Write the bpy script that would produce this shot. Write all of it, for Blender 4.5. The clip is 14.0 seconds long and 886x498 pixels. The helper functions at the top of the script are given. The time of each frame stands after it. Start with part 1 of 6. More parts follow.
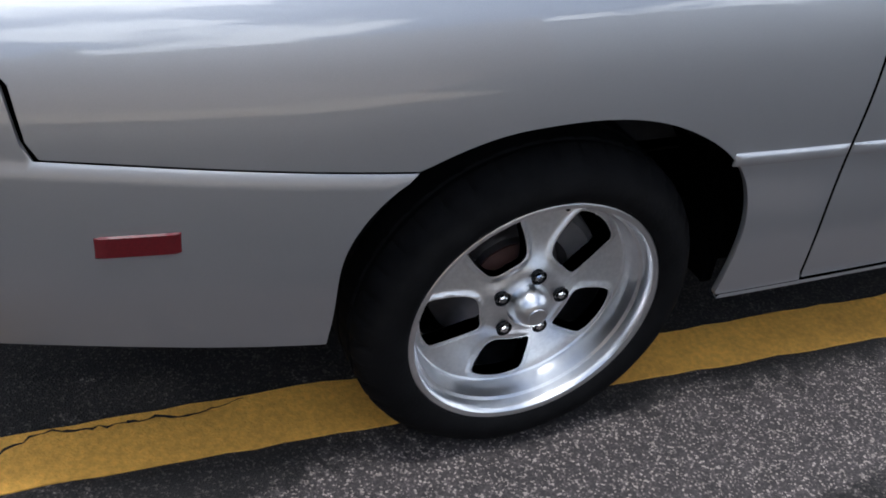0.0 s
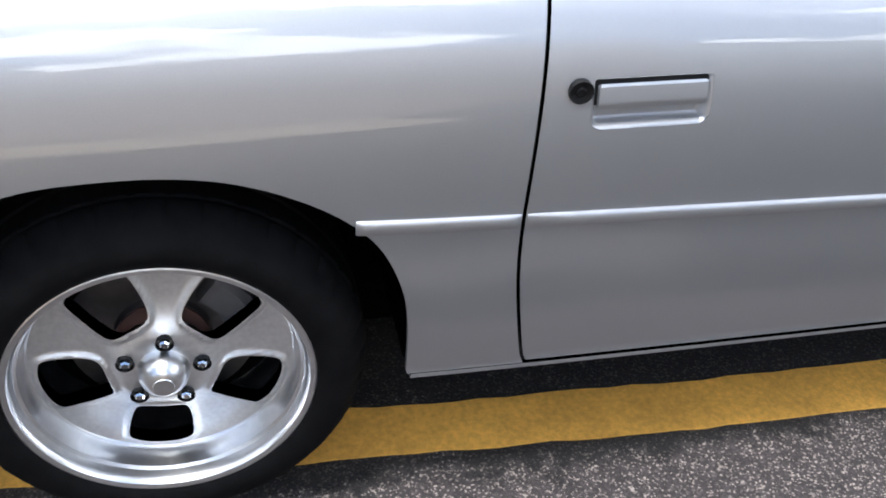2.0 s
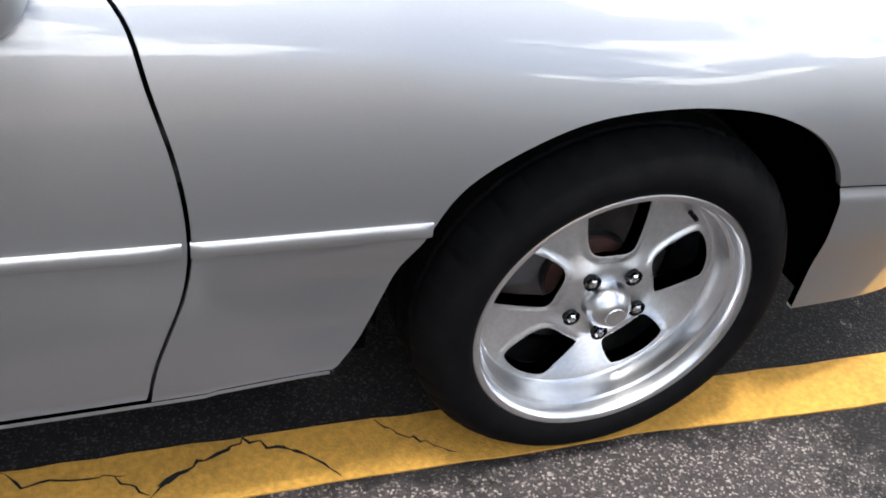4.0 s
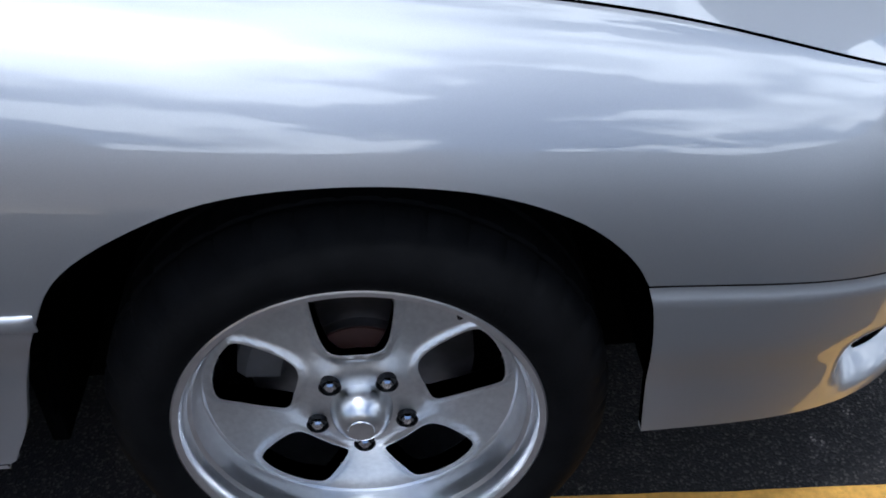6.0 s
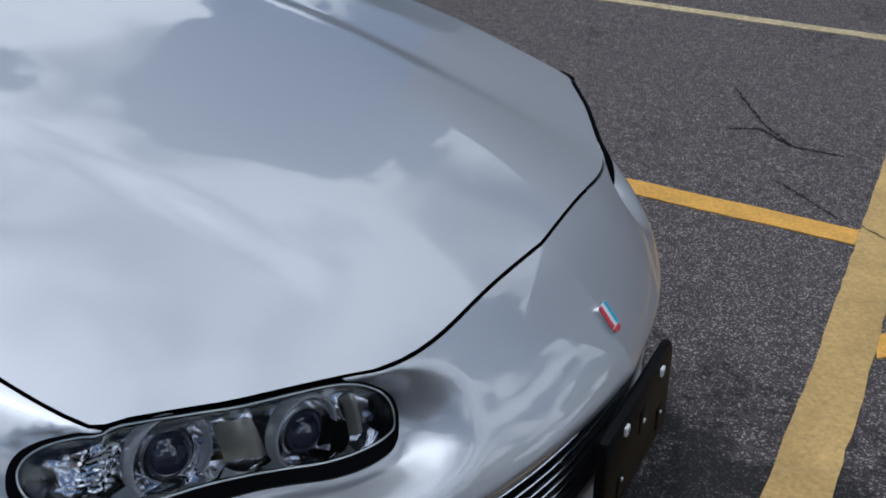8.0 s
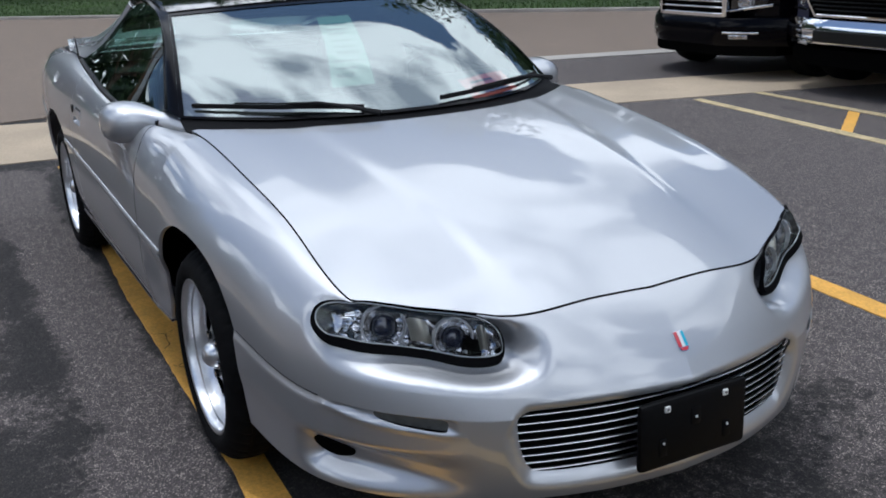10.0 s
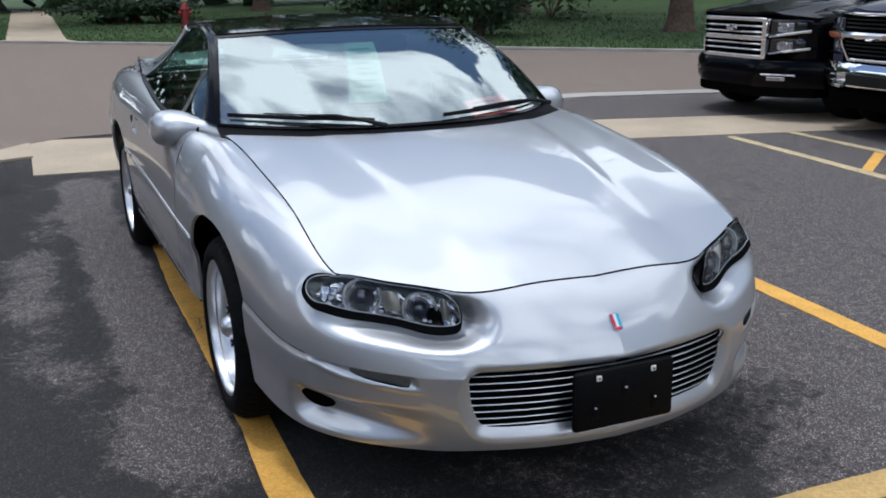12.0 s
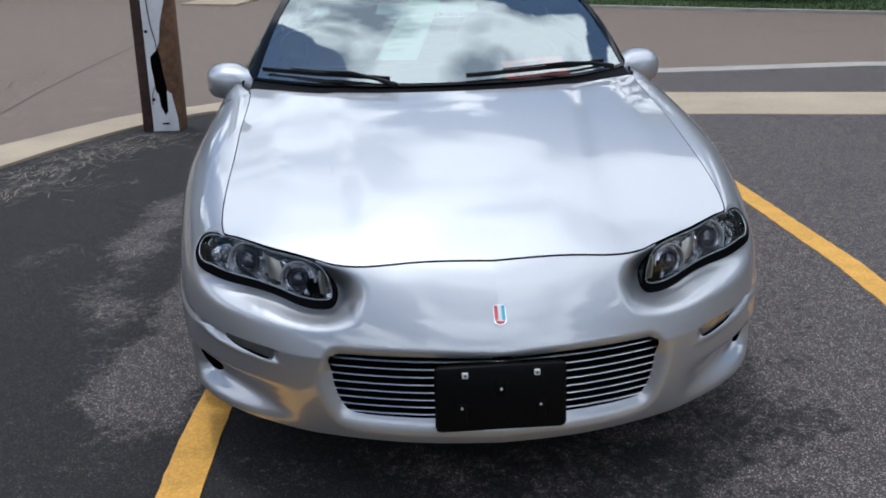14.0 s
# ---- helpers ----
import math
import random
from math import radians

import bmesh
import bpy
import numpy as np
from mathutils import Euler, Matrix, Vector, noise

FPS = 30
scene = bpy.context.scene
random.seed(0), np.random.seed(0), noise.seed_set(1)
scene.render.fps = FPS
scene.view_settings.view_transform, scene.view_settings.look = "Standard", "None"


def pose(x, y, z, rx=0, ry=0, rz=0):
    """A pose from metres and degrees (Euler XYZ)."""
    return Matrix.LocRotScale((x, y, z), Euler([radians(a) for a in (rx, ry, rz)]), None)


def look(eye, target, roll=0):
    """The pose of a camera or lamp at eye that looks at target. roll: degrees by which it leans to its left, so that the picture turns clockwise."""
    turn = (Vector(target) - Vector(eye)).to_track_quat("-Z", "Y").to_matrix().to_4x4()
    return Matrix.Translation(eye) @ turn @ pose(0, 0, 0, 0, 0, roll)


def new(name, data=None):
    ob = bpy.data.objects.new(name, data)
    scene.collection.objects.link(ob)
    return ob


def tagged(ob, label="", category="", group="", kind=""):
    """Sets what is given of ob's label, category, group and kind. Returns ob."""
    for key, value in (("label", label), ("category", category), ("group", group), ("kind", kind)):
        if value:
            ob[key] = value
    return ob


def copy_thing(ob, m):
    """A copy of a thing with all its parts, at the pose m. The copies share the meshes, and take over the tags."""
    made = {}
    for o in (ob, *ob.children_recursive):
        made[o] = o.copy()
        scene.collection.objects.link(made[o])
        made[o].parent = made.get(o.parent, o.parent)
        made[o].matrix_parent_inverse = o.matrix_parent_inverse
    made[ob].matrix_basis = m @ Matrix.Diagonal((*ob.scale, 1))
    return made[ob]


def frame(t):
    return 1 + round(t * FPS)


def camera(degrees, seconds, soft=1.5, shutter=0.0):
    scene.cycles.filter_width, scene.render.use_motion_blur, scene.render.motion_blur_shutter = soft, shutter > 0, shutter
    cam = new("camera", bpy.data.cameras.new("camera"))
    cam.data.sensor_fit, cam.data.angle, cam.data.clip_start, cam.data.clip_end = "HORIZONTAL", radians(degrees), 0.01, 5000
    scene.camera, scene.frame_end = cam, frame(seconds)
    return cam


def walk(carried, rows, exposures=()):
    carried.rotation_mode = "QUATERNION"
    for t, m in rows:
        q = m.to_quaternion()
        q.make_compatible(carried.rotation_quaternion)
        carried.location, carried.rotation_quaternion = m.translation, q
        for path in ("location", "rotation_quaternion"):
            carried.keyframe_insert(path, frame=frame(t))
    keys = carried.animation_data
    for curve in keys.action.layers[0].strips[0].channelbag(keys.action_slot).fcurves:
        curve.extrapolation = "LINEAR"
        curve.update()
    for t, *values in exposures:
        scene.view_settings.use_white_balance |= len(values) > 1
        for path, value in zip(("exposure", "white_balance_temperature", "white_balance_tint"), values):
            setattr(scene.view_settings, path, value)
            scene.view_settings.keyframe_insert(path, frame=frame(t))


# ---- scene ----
cam = camera(47.3, 14.0, soft=1.8)
PATH = [
    (0, (-3.317, -1.995, 1.425), (-2.597, -0.568, 0.223), 8.0),
    (0.5, (-3.028, -2.033, 1.426), (-2.474, -0.561, 0.191), 7.3),
    (1, (-2.853, -2.022, 1.434), (-2.441, -0.518, 0.182), 6.4),
    (1.5, (-2.712, -2.021, 1.439), (-2.403, -0.508, 0.169), 3.8),
    (2, (-2.447, -2.043, 1.457), (-2.042, -0.513, 0.235), 4.3),
    (2.5, (-1.909, -2.155, 1.458), (-1.482, -0.559, 0.331), 3.1),
    (3, (-1.541, -2.028, 1.379), (-0.9, -0.525, 0.226), 7.5),
    (3.5, (-1.087, -1.947, 1.35), (-0.428, -0.501, 0.135), 8.5),
    (6, (0.077, -1.745, 1.29), (0.137, -0.192, 0.032), -1.9),
    (6.5, (0.373, -1.712, 1.29), (0.356, -0.124, 0.074), -3.0),
    (7, (0.773, -1.549, 1.304), (0.617, 0.079, 0.152), 0.5),
    (7.5, (1.156, -1.46, 1.349), (0.681, 0.201, 0.341), -0.4),
    (8, (1.462, -1.298, 1.341), (0.617, 0.267, 0.427), -0.6),
    (8.5, (1.743, -1.326, 1.376), (0.498, 0.018, 0.574), -1.4),
    (9, (2.093, -1.435, 1.486), (0.558, -0.394, 0.738), -0.8),
    (11.5, (3.308, -1.536, 1.486), (1.561, -0.721, 0.953), -1.8),
    (12, (3.307, -1.492, 1.477), (1.535, -0.729, 0.951), -1.0),
    (12.5, (3.353, -1.199, 1.448), (1.528, -0.593, 0.901), -1.7),
    (13, (3.381, -0.867, 1.423), (1.513, -0.432, 0.857), -2.1),
    (13.5, (3.388, -0.586, 1.435), (1.496, -0.297, 0.854), -1.8),
    (14, (3.365, -0.285, 1.41), (1.455, -0.161, 0.83), -1.7),
]
EXPOSURES = [(0.0, 0.10, 5900, 10), (0.5, 1.28, 6250, 10), (1.0, 0.75, 6200, 10), (1.5, 1.05, 6200, 10), (2.0, 0.85, 6100, 10), (2.2, 0.55, 6000, 10), (2.6, 0.08, 5850, 10), (3.0, 0.60, 6250, 10), (3.7, 0.88, 6500, 10),
             (6.0, -0.05, 5500, 10), (6.5, -0.26, 5500, 10), (7.0, -0.4, 5600, 10), (7.5, -0.7, 5600, 10), (8.0, -0.82, 5600, 10), (8.5, -0.34, 5650, 10), (9.0, -0.42, 5750, 10), (11.5, -0.18, 5720, 10), (14.0, -0.36, 5720, 10)]
walk(cam, [(t, look(eye, target, roll)) for t, eye, target, roll in PATH], EXPOSURES)


# ---- daylight: sky with broken white cloud, hazy sun ----
world = bpy.data.worlds.new("sky")
scene.world = world
world.use_nodes = True
wn, wl = world.node_tree.nodes, world.node_tree.links
wn.clear()
w_out = wn.new("ShaderNodeOutputWorld")
w_bg = wn.new("ShaderNodeBackground")
w_sky = wn.new("ShaderNodeTexSky")
w_sky.sky_type, w_sky.sun_disc = "NISHITA", False
w_sky.sun_elevation, w_sky.sun_rotation = radians(78), radians(230)
w_co = wn.new("ShaderNodeTexCoord")
w_sep = wn.new("ShaderNodeSeparateXYZ")
wl.new(w_co.outputs["Generated"], w_sep.inputs[0])
w_up = wn.new("ShaderNodeMath")
w_up.operation, w_up.inputs[1].default_value = "MAXIMUM", 0.0
wl.new(w_sep.outputs["Z"], w_up.inputs[0])
w_lift = wn.new("ShaderNodeMath")
w_lift.inputs[1].default_value = 0.35
wl.new(w_up.outputs[0], w_lift.inputs[0])
w_div = wn.new("ShaderNodeVectorMath")
w_div.operation = "DIVIDE"
wl.new(w_co.outputs["Generated"], w_div.inputs[0])
wl.new(w_lift.outputs[0], w_div.inputs[1])
w_noise = wn.new("ShaderNodeTexNoise")
w_noise.inputs["Scale"].default_value, w_noise.inputs["Detail"].default_value, w_noise.inputs["Roughness"].default_value = 2.1, 8, 0.55
w_off = wn.new("ShaderNodeVectorMath")
w_off.operation, w_off.inputs[1].default_value = "ADD", (3.1, 0.4, 0.0)
wl.new(w_div.outputs[0], w_off.inputs[0])
wl.new(w_off.outputs[0], w_noise.inputs["Vector"])
w_ramp = wn.new("ShaderNodeValToRGB")
w_ramp.color_ramp.elements[0].position, w_ramp.color_ramp.elements[1].position = 0.480, 0.515
# cloud banks (weight above 0) and blue gaps (below 0): heading, height in degrees, tightness
BANKS = [(132, 44, 50, 0.24), (155, 42, 50, 0.13), (152, 25, 150, 0.16), (-172, 51, 22, 0.11), (176, 46, 50, 0.08), (140, 63, 12, 0.14), (81, 50, 25, 0.16), (113, 54, 40, 0.14), (131, 28, 250, 0.25),
         (120, 30, 50, -0.26), (121, 39, 150, -0.22), (140, 34, 200, -0.26), (158, 30, 120, -0.16), (147, 28, 250, -0.18), (96, 50, 100, -0.12), (-142, 39, 40, -0.26), (-46, 45, 20, -0.16), (172, 31, 60, -0.08), (5, 22, 4, 0.06), (-80, 62, 8, 0.04)]
w_sum = w_noise.outputs["Fac"]
for az, el, tight, weight in BANKS:
    w_dot = wn.new("ShaderNodeVectorMath")
    w_dot.operation = "DOT_PRODUCT"
    w_dot.inputs[1].default_value = (math.cos(radians(el)) * math.cos(radians(az)), math.cos(radians(el)) * math.sin(radians(az)), math.sin(radians(el)))
    wl.new(w_co.outputs["Generated"], w_dot.inputs[0])
    w_k = wn.new("ShaderNodeMath")
    w_k.operation, w_k.inputs[1].default_value, w_k.inputs[2].default_value = "MULTIPLY_ADD", tight, -tight
    wl.new(w_dot.outputs["Value"], w_k.inputs[0])
    w_e = wn.new("ShaderNodeMath")
    w_e.operation = "EXPONENT"
    wl.new(w_k.outputs[0], w_e.inputs[0])
    w_a = wn.new("ShaderNodeMath")
    w_a.operation, w_a.inputs[1].default_value = "MULTIPLY_ADD", weight
    wl.new(w_e.outputs[0], w_a.inputs[0])
    wl.new(w_sum, w_a.inputs[2])
    w_sum = w_a.outputs[0]
wl.new(w_sum, w_ramp.inputs[0])
w_noise2 = wn.new("ShaderNodeTexNoise")
w_noise2.inputs["Scale"].default_value, w_noise2.inputs["Detail"].default_value = 4.2, 7
wl.new(w_off.outputs[0], w_noise2.inputs["Vector"])
w_cloud = wn.new("ShaderNodeValToRGB")
w_cloud.color_ramp.elements[0].position, w_cloud.color_ramp.elements[0].color = 0.40, (8.5, 9.2, 10.4, 1)
w_cloud.color_ramp.elements[1].position, w_cloud.color_ramp.elements[1].color = 0.57, (28.0, 28.0, 27.6, 1)
wl.new(w_noise2.outputs["Fac"], w_cloud.inputs[0])
w_mix = wn.new("ShaderNodeMix")
w_mix.data_type = "RGBA"
wl.new(w_ramp.outputs["Color"], w_mix.inputs["Factor"])
w_haze = wn.new("ShaderNodeVectorMath")
w_haze.operation, w_haze.inputs["Scale"].default_value = "SCALE", 1.45
wl.new(w_sky.outputs["Color"], w_haze.inputs[0])
wl.new(w_haze.outputs[0], w_mix.inputs["A"])
wl.new(w_cloud.outputs["Color"], w_mix.inputs["B"])
wl.new(w_mix.outputs["Result"], w_bg.inputs["Color"])
w_bg.inputs["Strength"].default_value = 0.080
wl.new(w_bg.outputs[0], w_out.inputs["Surface"])

sun = new("sun", bpy.data.lights.new("sun", "SUN"))
sun.data.energy, sun.data.angle, sun.data.color = 1.5, radians(6), (1.0, 0.96, 0.9)
sun.matrix_world = look((-2.3, -1.9, 14.0), (0, 0, 0))


# ---- materials ----
def mat(name, color, rough=0.5, metal=0.0, coat=0.0, grain=0.0, scale=40.0, bump=0.0, bump_scale=200.0, stain=0.0, stain_scale=2.0, **more):
    """A procedural surface: base colour, fine grain and broad stains (each a share of the colour) and a fine bump."""
    m = bpy.data.materials.new(name)
    m.use_nodes = True
    t = m.node_tree
    p = t.nodes["Principled BSDF"]
    p.inputs["Base Color"].default_value = (*color, 1)
    p.inputs["Roughness"].default_value, p.inputs["Metallic"].default_value = rough, metal
    p.inputs["Coat Weight"].default_value, p.inputs["Coat Roughness"].default_value = coat, 0.03
    for key, value in more.items():
        p.inputs[key.replace("_", " ")].default_value = value
    co = t.nodes.new("ShaderNodeTexCoord")
    if grain or stain:
        n1, n2 = t.nodes.new("ShaderNodeTexNoise"), t.nodes.new("ShaderNodeTexNoise")
        n1.inputs["Scale"].default_value, n1.inputs["Detail"].default_value = scale, 4
        n2.inputs["Scale"].default_value, n2.inputs["Detail"].default_value = stain_scale, 6
        val = []
        for n, amount in ((n1, grain), (n2, stain)):
            t.links.new(co.outputs["Object"], n.inputs["Vector"])
            r = t.nodes.new("ShaderNodeMapRange")
            r.inputs["From Min"].default_value, r.inputs["From Max"].default_value = 0.3, 0.7
            r.inputs["To Min"].default_value, r.inputs["To Max"].default_value = 1 - amount, 1 + amount
            t.links.new(n.outputs["Fac"], r.inputs["Value"])
            val.append(r)
        mul = t.nodes.new("ShaderNodeMath")
        mul.operation = "MULTIPLY"
        t.links.new(val[0].outputs[0], mul.inputs[0])
        t.links.new(val[1].outputs[0], mul.inputs[1])
        sc = t.nodes.new("ShaderNodeVectorMath")
        sc.operation = "SCALE"
        sc.inputs[0].default_value = color
        t.links.new(mul.outputs[0], sc.inputs["Scale"])
        t.links.new(sc.outputs[0], p.inputs["Base Color"])
    if bump:
        n3, b = t.nodes.new("ShaderNodeTexNoise"), t.nodes.new("ShaderNodeBump")
        n3.inputs["Scale"].default_value, n3.inputs["Detail"].default_value = bump_scale, 5
        b.inputs["Strength"].default_value, b.inputs["Distance"].default_value = bump, 0.01
        t.links.new(co.outputs["Object"], n3.inputs["Vector"])
        t.links.new(n3.outputs["Fac"], b.inputs["Height"])
        t.links.new(b.outputs[0], p.inputs["Normal"])
    return m


M = {}
M["silver"] = mat("silver_paint", (0.50, 0.51, 0.53), 0.46, 0.82, 1.0, grain=0.05, scale=1100, stain=0.02, stain_scale=1.3, Coat_IOR=1.9)
M["silver_in"] = mat("silver_primer", (0.12, 0.12, 0.13), 0.5, 0.3)
M["black_gloss"] = mat("black_gloss_paint", (0.008, 0.008, 0.009), 0.12, 0.0, 1.0)
M["roof"] = mat("black_roof_paint", (0.003, 0.003, 0.004), 0.05, 0.0, 0.3, Specular_IOR_Level=0.4)
M["trim"] = mat("black_rubber_trim", (0.006, 0.006, 0.0065), 0.55, bump=0.15, bump_scale=400, Specular_IOR_Level=0.25)
M["cowl"] = mat("dark_grey_plastic", (0.006, 0.006, 0.007), 0.65, grain=0.1, scale=300, bump=0.2, bump_scale=500, Specular_IOR_Level=0.06)
M["tyre"] = mat("tyre_rubber", (0.006, 0.006, 0.0065), 0.75, grain=0.25, scale=30, bump=0.12, bump_scale=150, Specular_IOR_Level=0.08)
M["alloy"] = mat("polished_aluminium", (0.80, 0.81, 0.83), 0.30, 1.0, grain=0.05, scale=60, stain=0.05, stain_scale=9, bump=0.02, bump_scale=300)
M["alloy_satin"] = mat("satin_aluminium", (0.86, 0.87, 0.88), 0.42, 1.0, grain=0.06, scale=120, stain=0.08, stain_scale=14, bump=0.05, bump_scale=400)
M["disc"] = mat("brake_disc_steel", (0.22, 0.21, 0.21), 0.45, 1.0, stain=0.3, stain_scale=20)
M["caliper"] = mat("cast_caliper", (0.20, 0.20, 0.21), 0.5, 0.6, grain=0.1)
M["rust"] = mat("rusty_hub", (0.10, 0.045, 0.035), 0.8, stain=0.4, stain_scale=20)
# near-black without gloss: underbody parts, and shade put into recesses as colour
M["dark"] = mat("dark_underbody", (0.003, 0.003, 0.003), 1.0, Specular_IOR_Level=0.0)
M["pillar"] = mat("black_pillar_paint", (0.003, 0.003, 0.004), 0.15, Specular_IOR_Level=0.08)
M["chrome"] = mat("chrome", (0.82, 0.83, 0.85), 0.06, 1.0)
M["lampback"] = mat("headlamp_bucket", (0.74, 0.74, 0.77), 0.10, 1.0, stain=0.15, stain_scale=30, bump=0.35, bump_scale=45)
M["lampwall"] = mat("headlamp_dark_bezel", (0.03, 0.03, 0.034), 0.2, 0.3)
M["lampfold"] = mat("headlamp_satin_fold", (0.55, 0.53, 0.46), 0.35, 0.6, stain=0.2, stain_scale=30)
M["rubber"] = mat("black_gasket_rubber", (0.002, 0.002, 0.0025), 0.6, Specular_IOR_Level=0.04)
M["lensedge"] = mat("polycarbonate_edge", (0.55, 0.58, 0.60), 0.12, 0.4, 0.8)
M["haloring"] = mat("clear_halo_ring", (0.80, 0.81, 0.85), 0.12, 0.55, 0.8, stain=0.15, stain_scale=40)
M["ball"] = mat("projector_ball", (0.02, 0.024, 0.045), 0.03, 0.0, 1.0, Specular_IOR_Level=0.9)
M["red_lens"] = mat("red_reflector", (0.14, 0.008, 0.012), 0.25, 0.0, 0.6, grain=0.15, scale=250)
M["amber"] = mat("smoked_lens", (0.13, 0.135, 0.13), 0.12, 0.3, 1.0, stain=0.45, stain_scale=26)
M["plate"] = mat("black_plate", (0.003, 0.003, 0.0035), 0.5, grain=0.2, scale=60, Specular_IOR_Level=0.10)
M["white_plastic"] = mat("white_plastic", (0.7, 0.7, 0.68), 0.5)
M["emb_red"] = mat("enamel_red", (0.55, 0.03, 0.04), 0.2, 0.0, 1.0)
M["emb_blue"] = mat("enamel_blue", (0.03, 0.40, 0.55), 0.2, 0.0, 1.0)
M["emb_white"] = mat("enamel_white", (0.75, 0.75, 0.75), 0.2, 0.0, 1.0)
M["interior"] = mat("black_interior", (0.02, 0.02, 0.021), 0.7, grain=0.2, scale=80)
M["sticker"] = mat("pale_green_sheet", (0.30, 0.52, 0.45), 0.7)
M["sticker_ink"] = mat("dark_green_ink", (0.10, 0.28, 0.24), 0.7)
M["pink"] = mat("red_paper", (0.85, 0.22, 0.22), 0.7, stain=0.15, stain_scale=8)
M["pink_ink"] = mat("dark_ink", (0.12, 0.02, 0.03), 0.7)


def glass_mat(name, tint, rough=0.0, mirror=0.0):
    """Thin automotive glass: clear pane with a glossy face."""
    m = bpy.data.materials.new(name)
    m.use_nodes = True
    t = m.node_tree
    t.nodes.clear()
    out, mix = t.nodes.new("ShaderNodeOutputMaterial"), t.nodes.new("ShaderNodeMixShader")
    tr, gl, fr = t.nodes.new("ShaderNodeBsdfTransparent"), t.nodes.new("ShaderNodeBsdfGlossy"), t.nodes.new("ShaderNodeFresnel")
    tr.inputs["Color"].default_value = (*tint, 1)
    gl.inputs["Roughness"].default_value = rough
    gl.inputs["Color"].default_value = (0.90, 0.98, 0.96, 1)
    fr.inputs["IOR"].default_value = 1.52 + mirror
    t.links.new(fr.outputs[0], mix.inputs[0])
    t.links.new(tr.outputs[0], mix.inputs[1])
    t.links.new(gl.outputs[0], mix.inputs[2])
    t.links.new(mix.outputs[0], out.inputs["Surface"])
    return m


M["glass"] = glass_mat("windscreen_glass", (0.62, 0.78, 0.70), 0.0, 3.2)
M["sideglass"] = glass_mat("side_glass", (0.45, 0.72, 0.60), 0.0, 0.7)
M["lens"] = glass_mat("headlamp_lens", (0.95, 0.96, 0.97), 0.0, -0.10)


# ---- body surface of the coupe: car axis along x, nose at +x, front axle at x = 0 ----
BENDS = {}


def bends(xs, ys):
    """Second derivatives of the natural cubic through the knots, worked out once for each pair of lists."""
    key = (id(xs), id(ys))
    if key not in BENDS:
        n = len(xs)
        m, r = np.eye(n), np.zeros(n)
        for i in range(1, n - 1):
            h0, h1 = xs[i] - xs[i - 1], xs[i + 1] - xs[i]
            m[i, i - 1], m[i, i], m[i, i + 1] = h0, 2 * (h0 + h1), h1
            r[i] = 6 * ((ys[i + 1] - ys[i]) / h1 - (ys[i] - ys[i - 1]) / h0)
        BENDS[key] = ([float(q) for q in np.linalg.solve(m, r)], xs, ys)
    return BENDS[key][0]


def along(xs, ys, x):
    """Smooth curve y(x) through a few knots."""
    if x <= xs[0]:
        return ys[0]
    if x >= xs[-1]:
        return ys[-1]
    k = bends(xs, ys)
    i = 0
    while x > xs[i + 1]:
        i += 1
    h = xs[i + 1] - xs[i]
    a, b = (xs[i + 1] - x) / h, (x - xs[i]) / h
    return a * ys[i] + b * ys[i + 1] + ((a * a * a - a) * k[i] + (b * b * b - b) * k[i + 1]) * h * h / 6


COUNT = {n: tuple(range(n)) for n in range(2, 40)}


def spline(knots, t):
    """Smooth curve through evenly numbered knots, at t (0 .. len-1)."""
    n = len(knots)
    k = bends(COUNT[n], knots)
    i = 0 if t <= 0 else n - 2 if t >= n - 1 else int(t)
    b = min(max(t - i, 0.0), 1.0)
    a = 1 - b
    return a * knots[i] + b * knots[i + 1] + ((a * a * a - a) * k[i] + (b * b * b - b) * k[i + 1]) / 6


def ease(a, b, x):
    t = max(0.0, min(1.0, (x - a) / (b - a)))
    return t * t * t * (t * (6 * t - 15) + 10)


# stations: 0 tail middle, 3 rear bumper side, 5 rear axle, 7 door, 10 front axle, 12 headlamp, 16 nose middle
BASE_X = [-3.78, -3.74, -3.62, -3.34, -2.95, -2.568, -2.15, -1.30, -0.66, -0.36, 0.0, 0.36, 0.70, 0.925, 1.015, 1.080, 1.105]
BASE_Y = [0.0, 0.48, 0.77, 0.875, 0.915, 0.925, 0.922, 0.922, 0.925, 0.925, 0.926, 0.886, 0.806, 0.590, 0.430, 0.220, 0.0]
CREASE = [0.742, 0.742, 0.738, 0.724, 0.676, 0.640, 0.610, 0.585, 0.567, 0.560, 0.552, 0.520, 0.460, 0.43, 0.427, 0.435, 0.440]
BOTTOM = [0.40, 0.40, 0.395, 0.375, 0.325, 0.30, 0.274, 0.270, 0.274, 0.278, 0.272, 0.256, 0.222, 0.202, 0.197, 0.195, 0.194]
TUCK = [0.06, 0.06, 0.055, 0.05, 0.042, 0.036, 0.034, 0.034, 0.034, 0.030, 0.024, 0.012, 0.012, 0.028, 0.035, 0.035, 0.035]
TOP_X = [-3.68, -3.66, -3.56, -3.34, -2.95, -2.568, -2.15, -1.30, -0.70, -0.42, 0.0, 0.36, 0.705, 0.797, 0.897, 0.927, 0.938]
TOP_Y = [0.0, 0.45, 0.66, 0.73, 0.755, 0.775, 0.806, 0.836, 0.800, 0.738, 0.725, 0.718, 0.705, 0.575, 0.395, 0.20, 0.0]
TOP_Z = [0.94, 0.94, 0.94, 0.95, 0.965, 0.968, 0.945, 0.900, 0.892]
ROUND = [0.7, 0.7, 0.8, 0.9, 0.95, 0.95, 0.92, 0.90, 0.92, 0.95, 0.95, 0.95, 0.75, 0.40, 0.30, 0.30, 0.30]


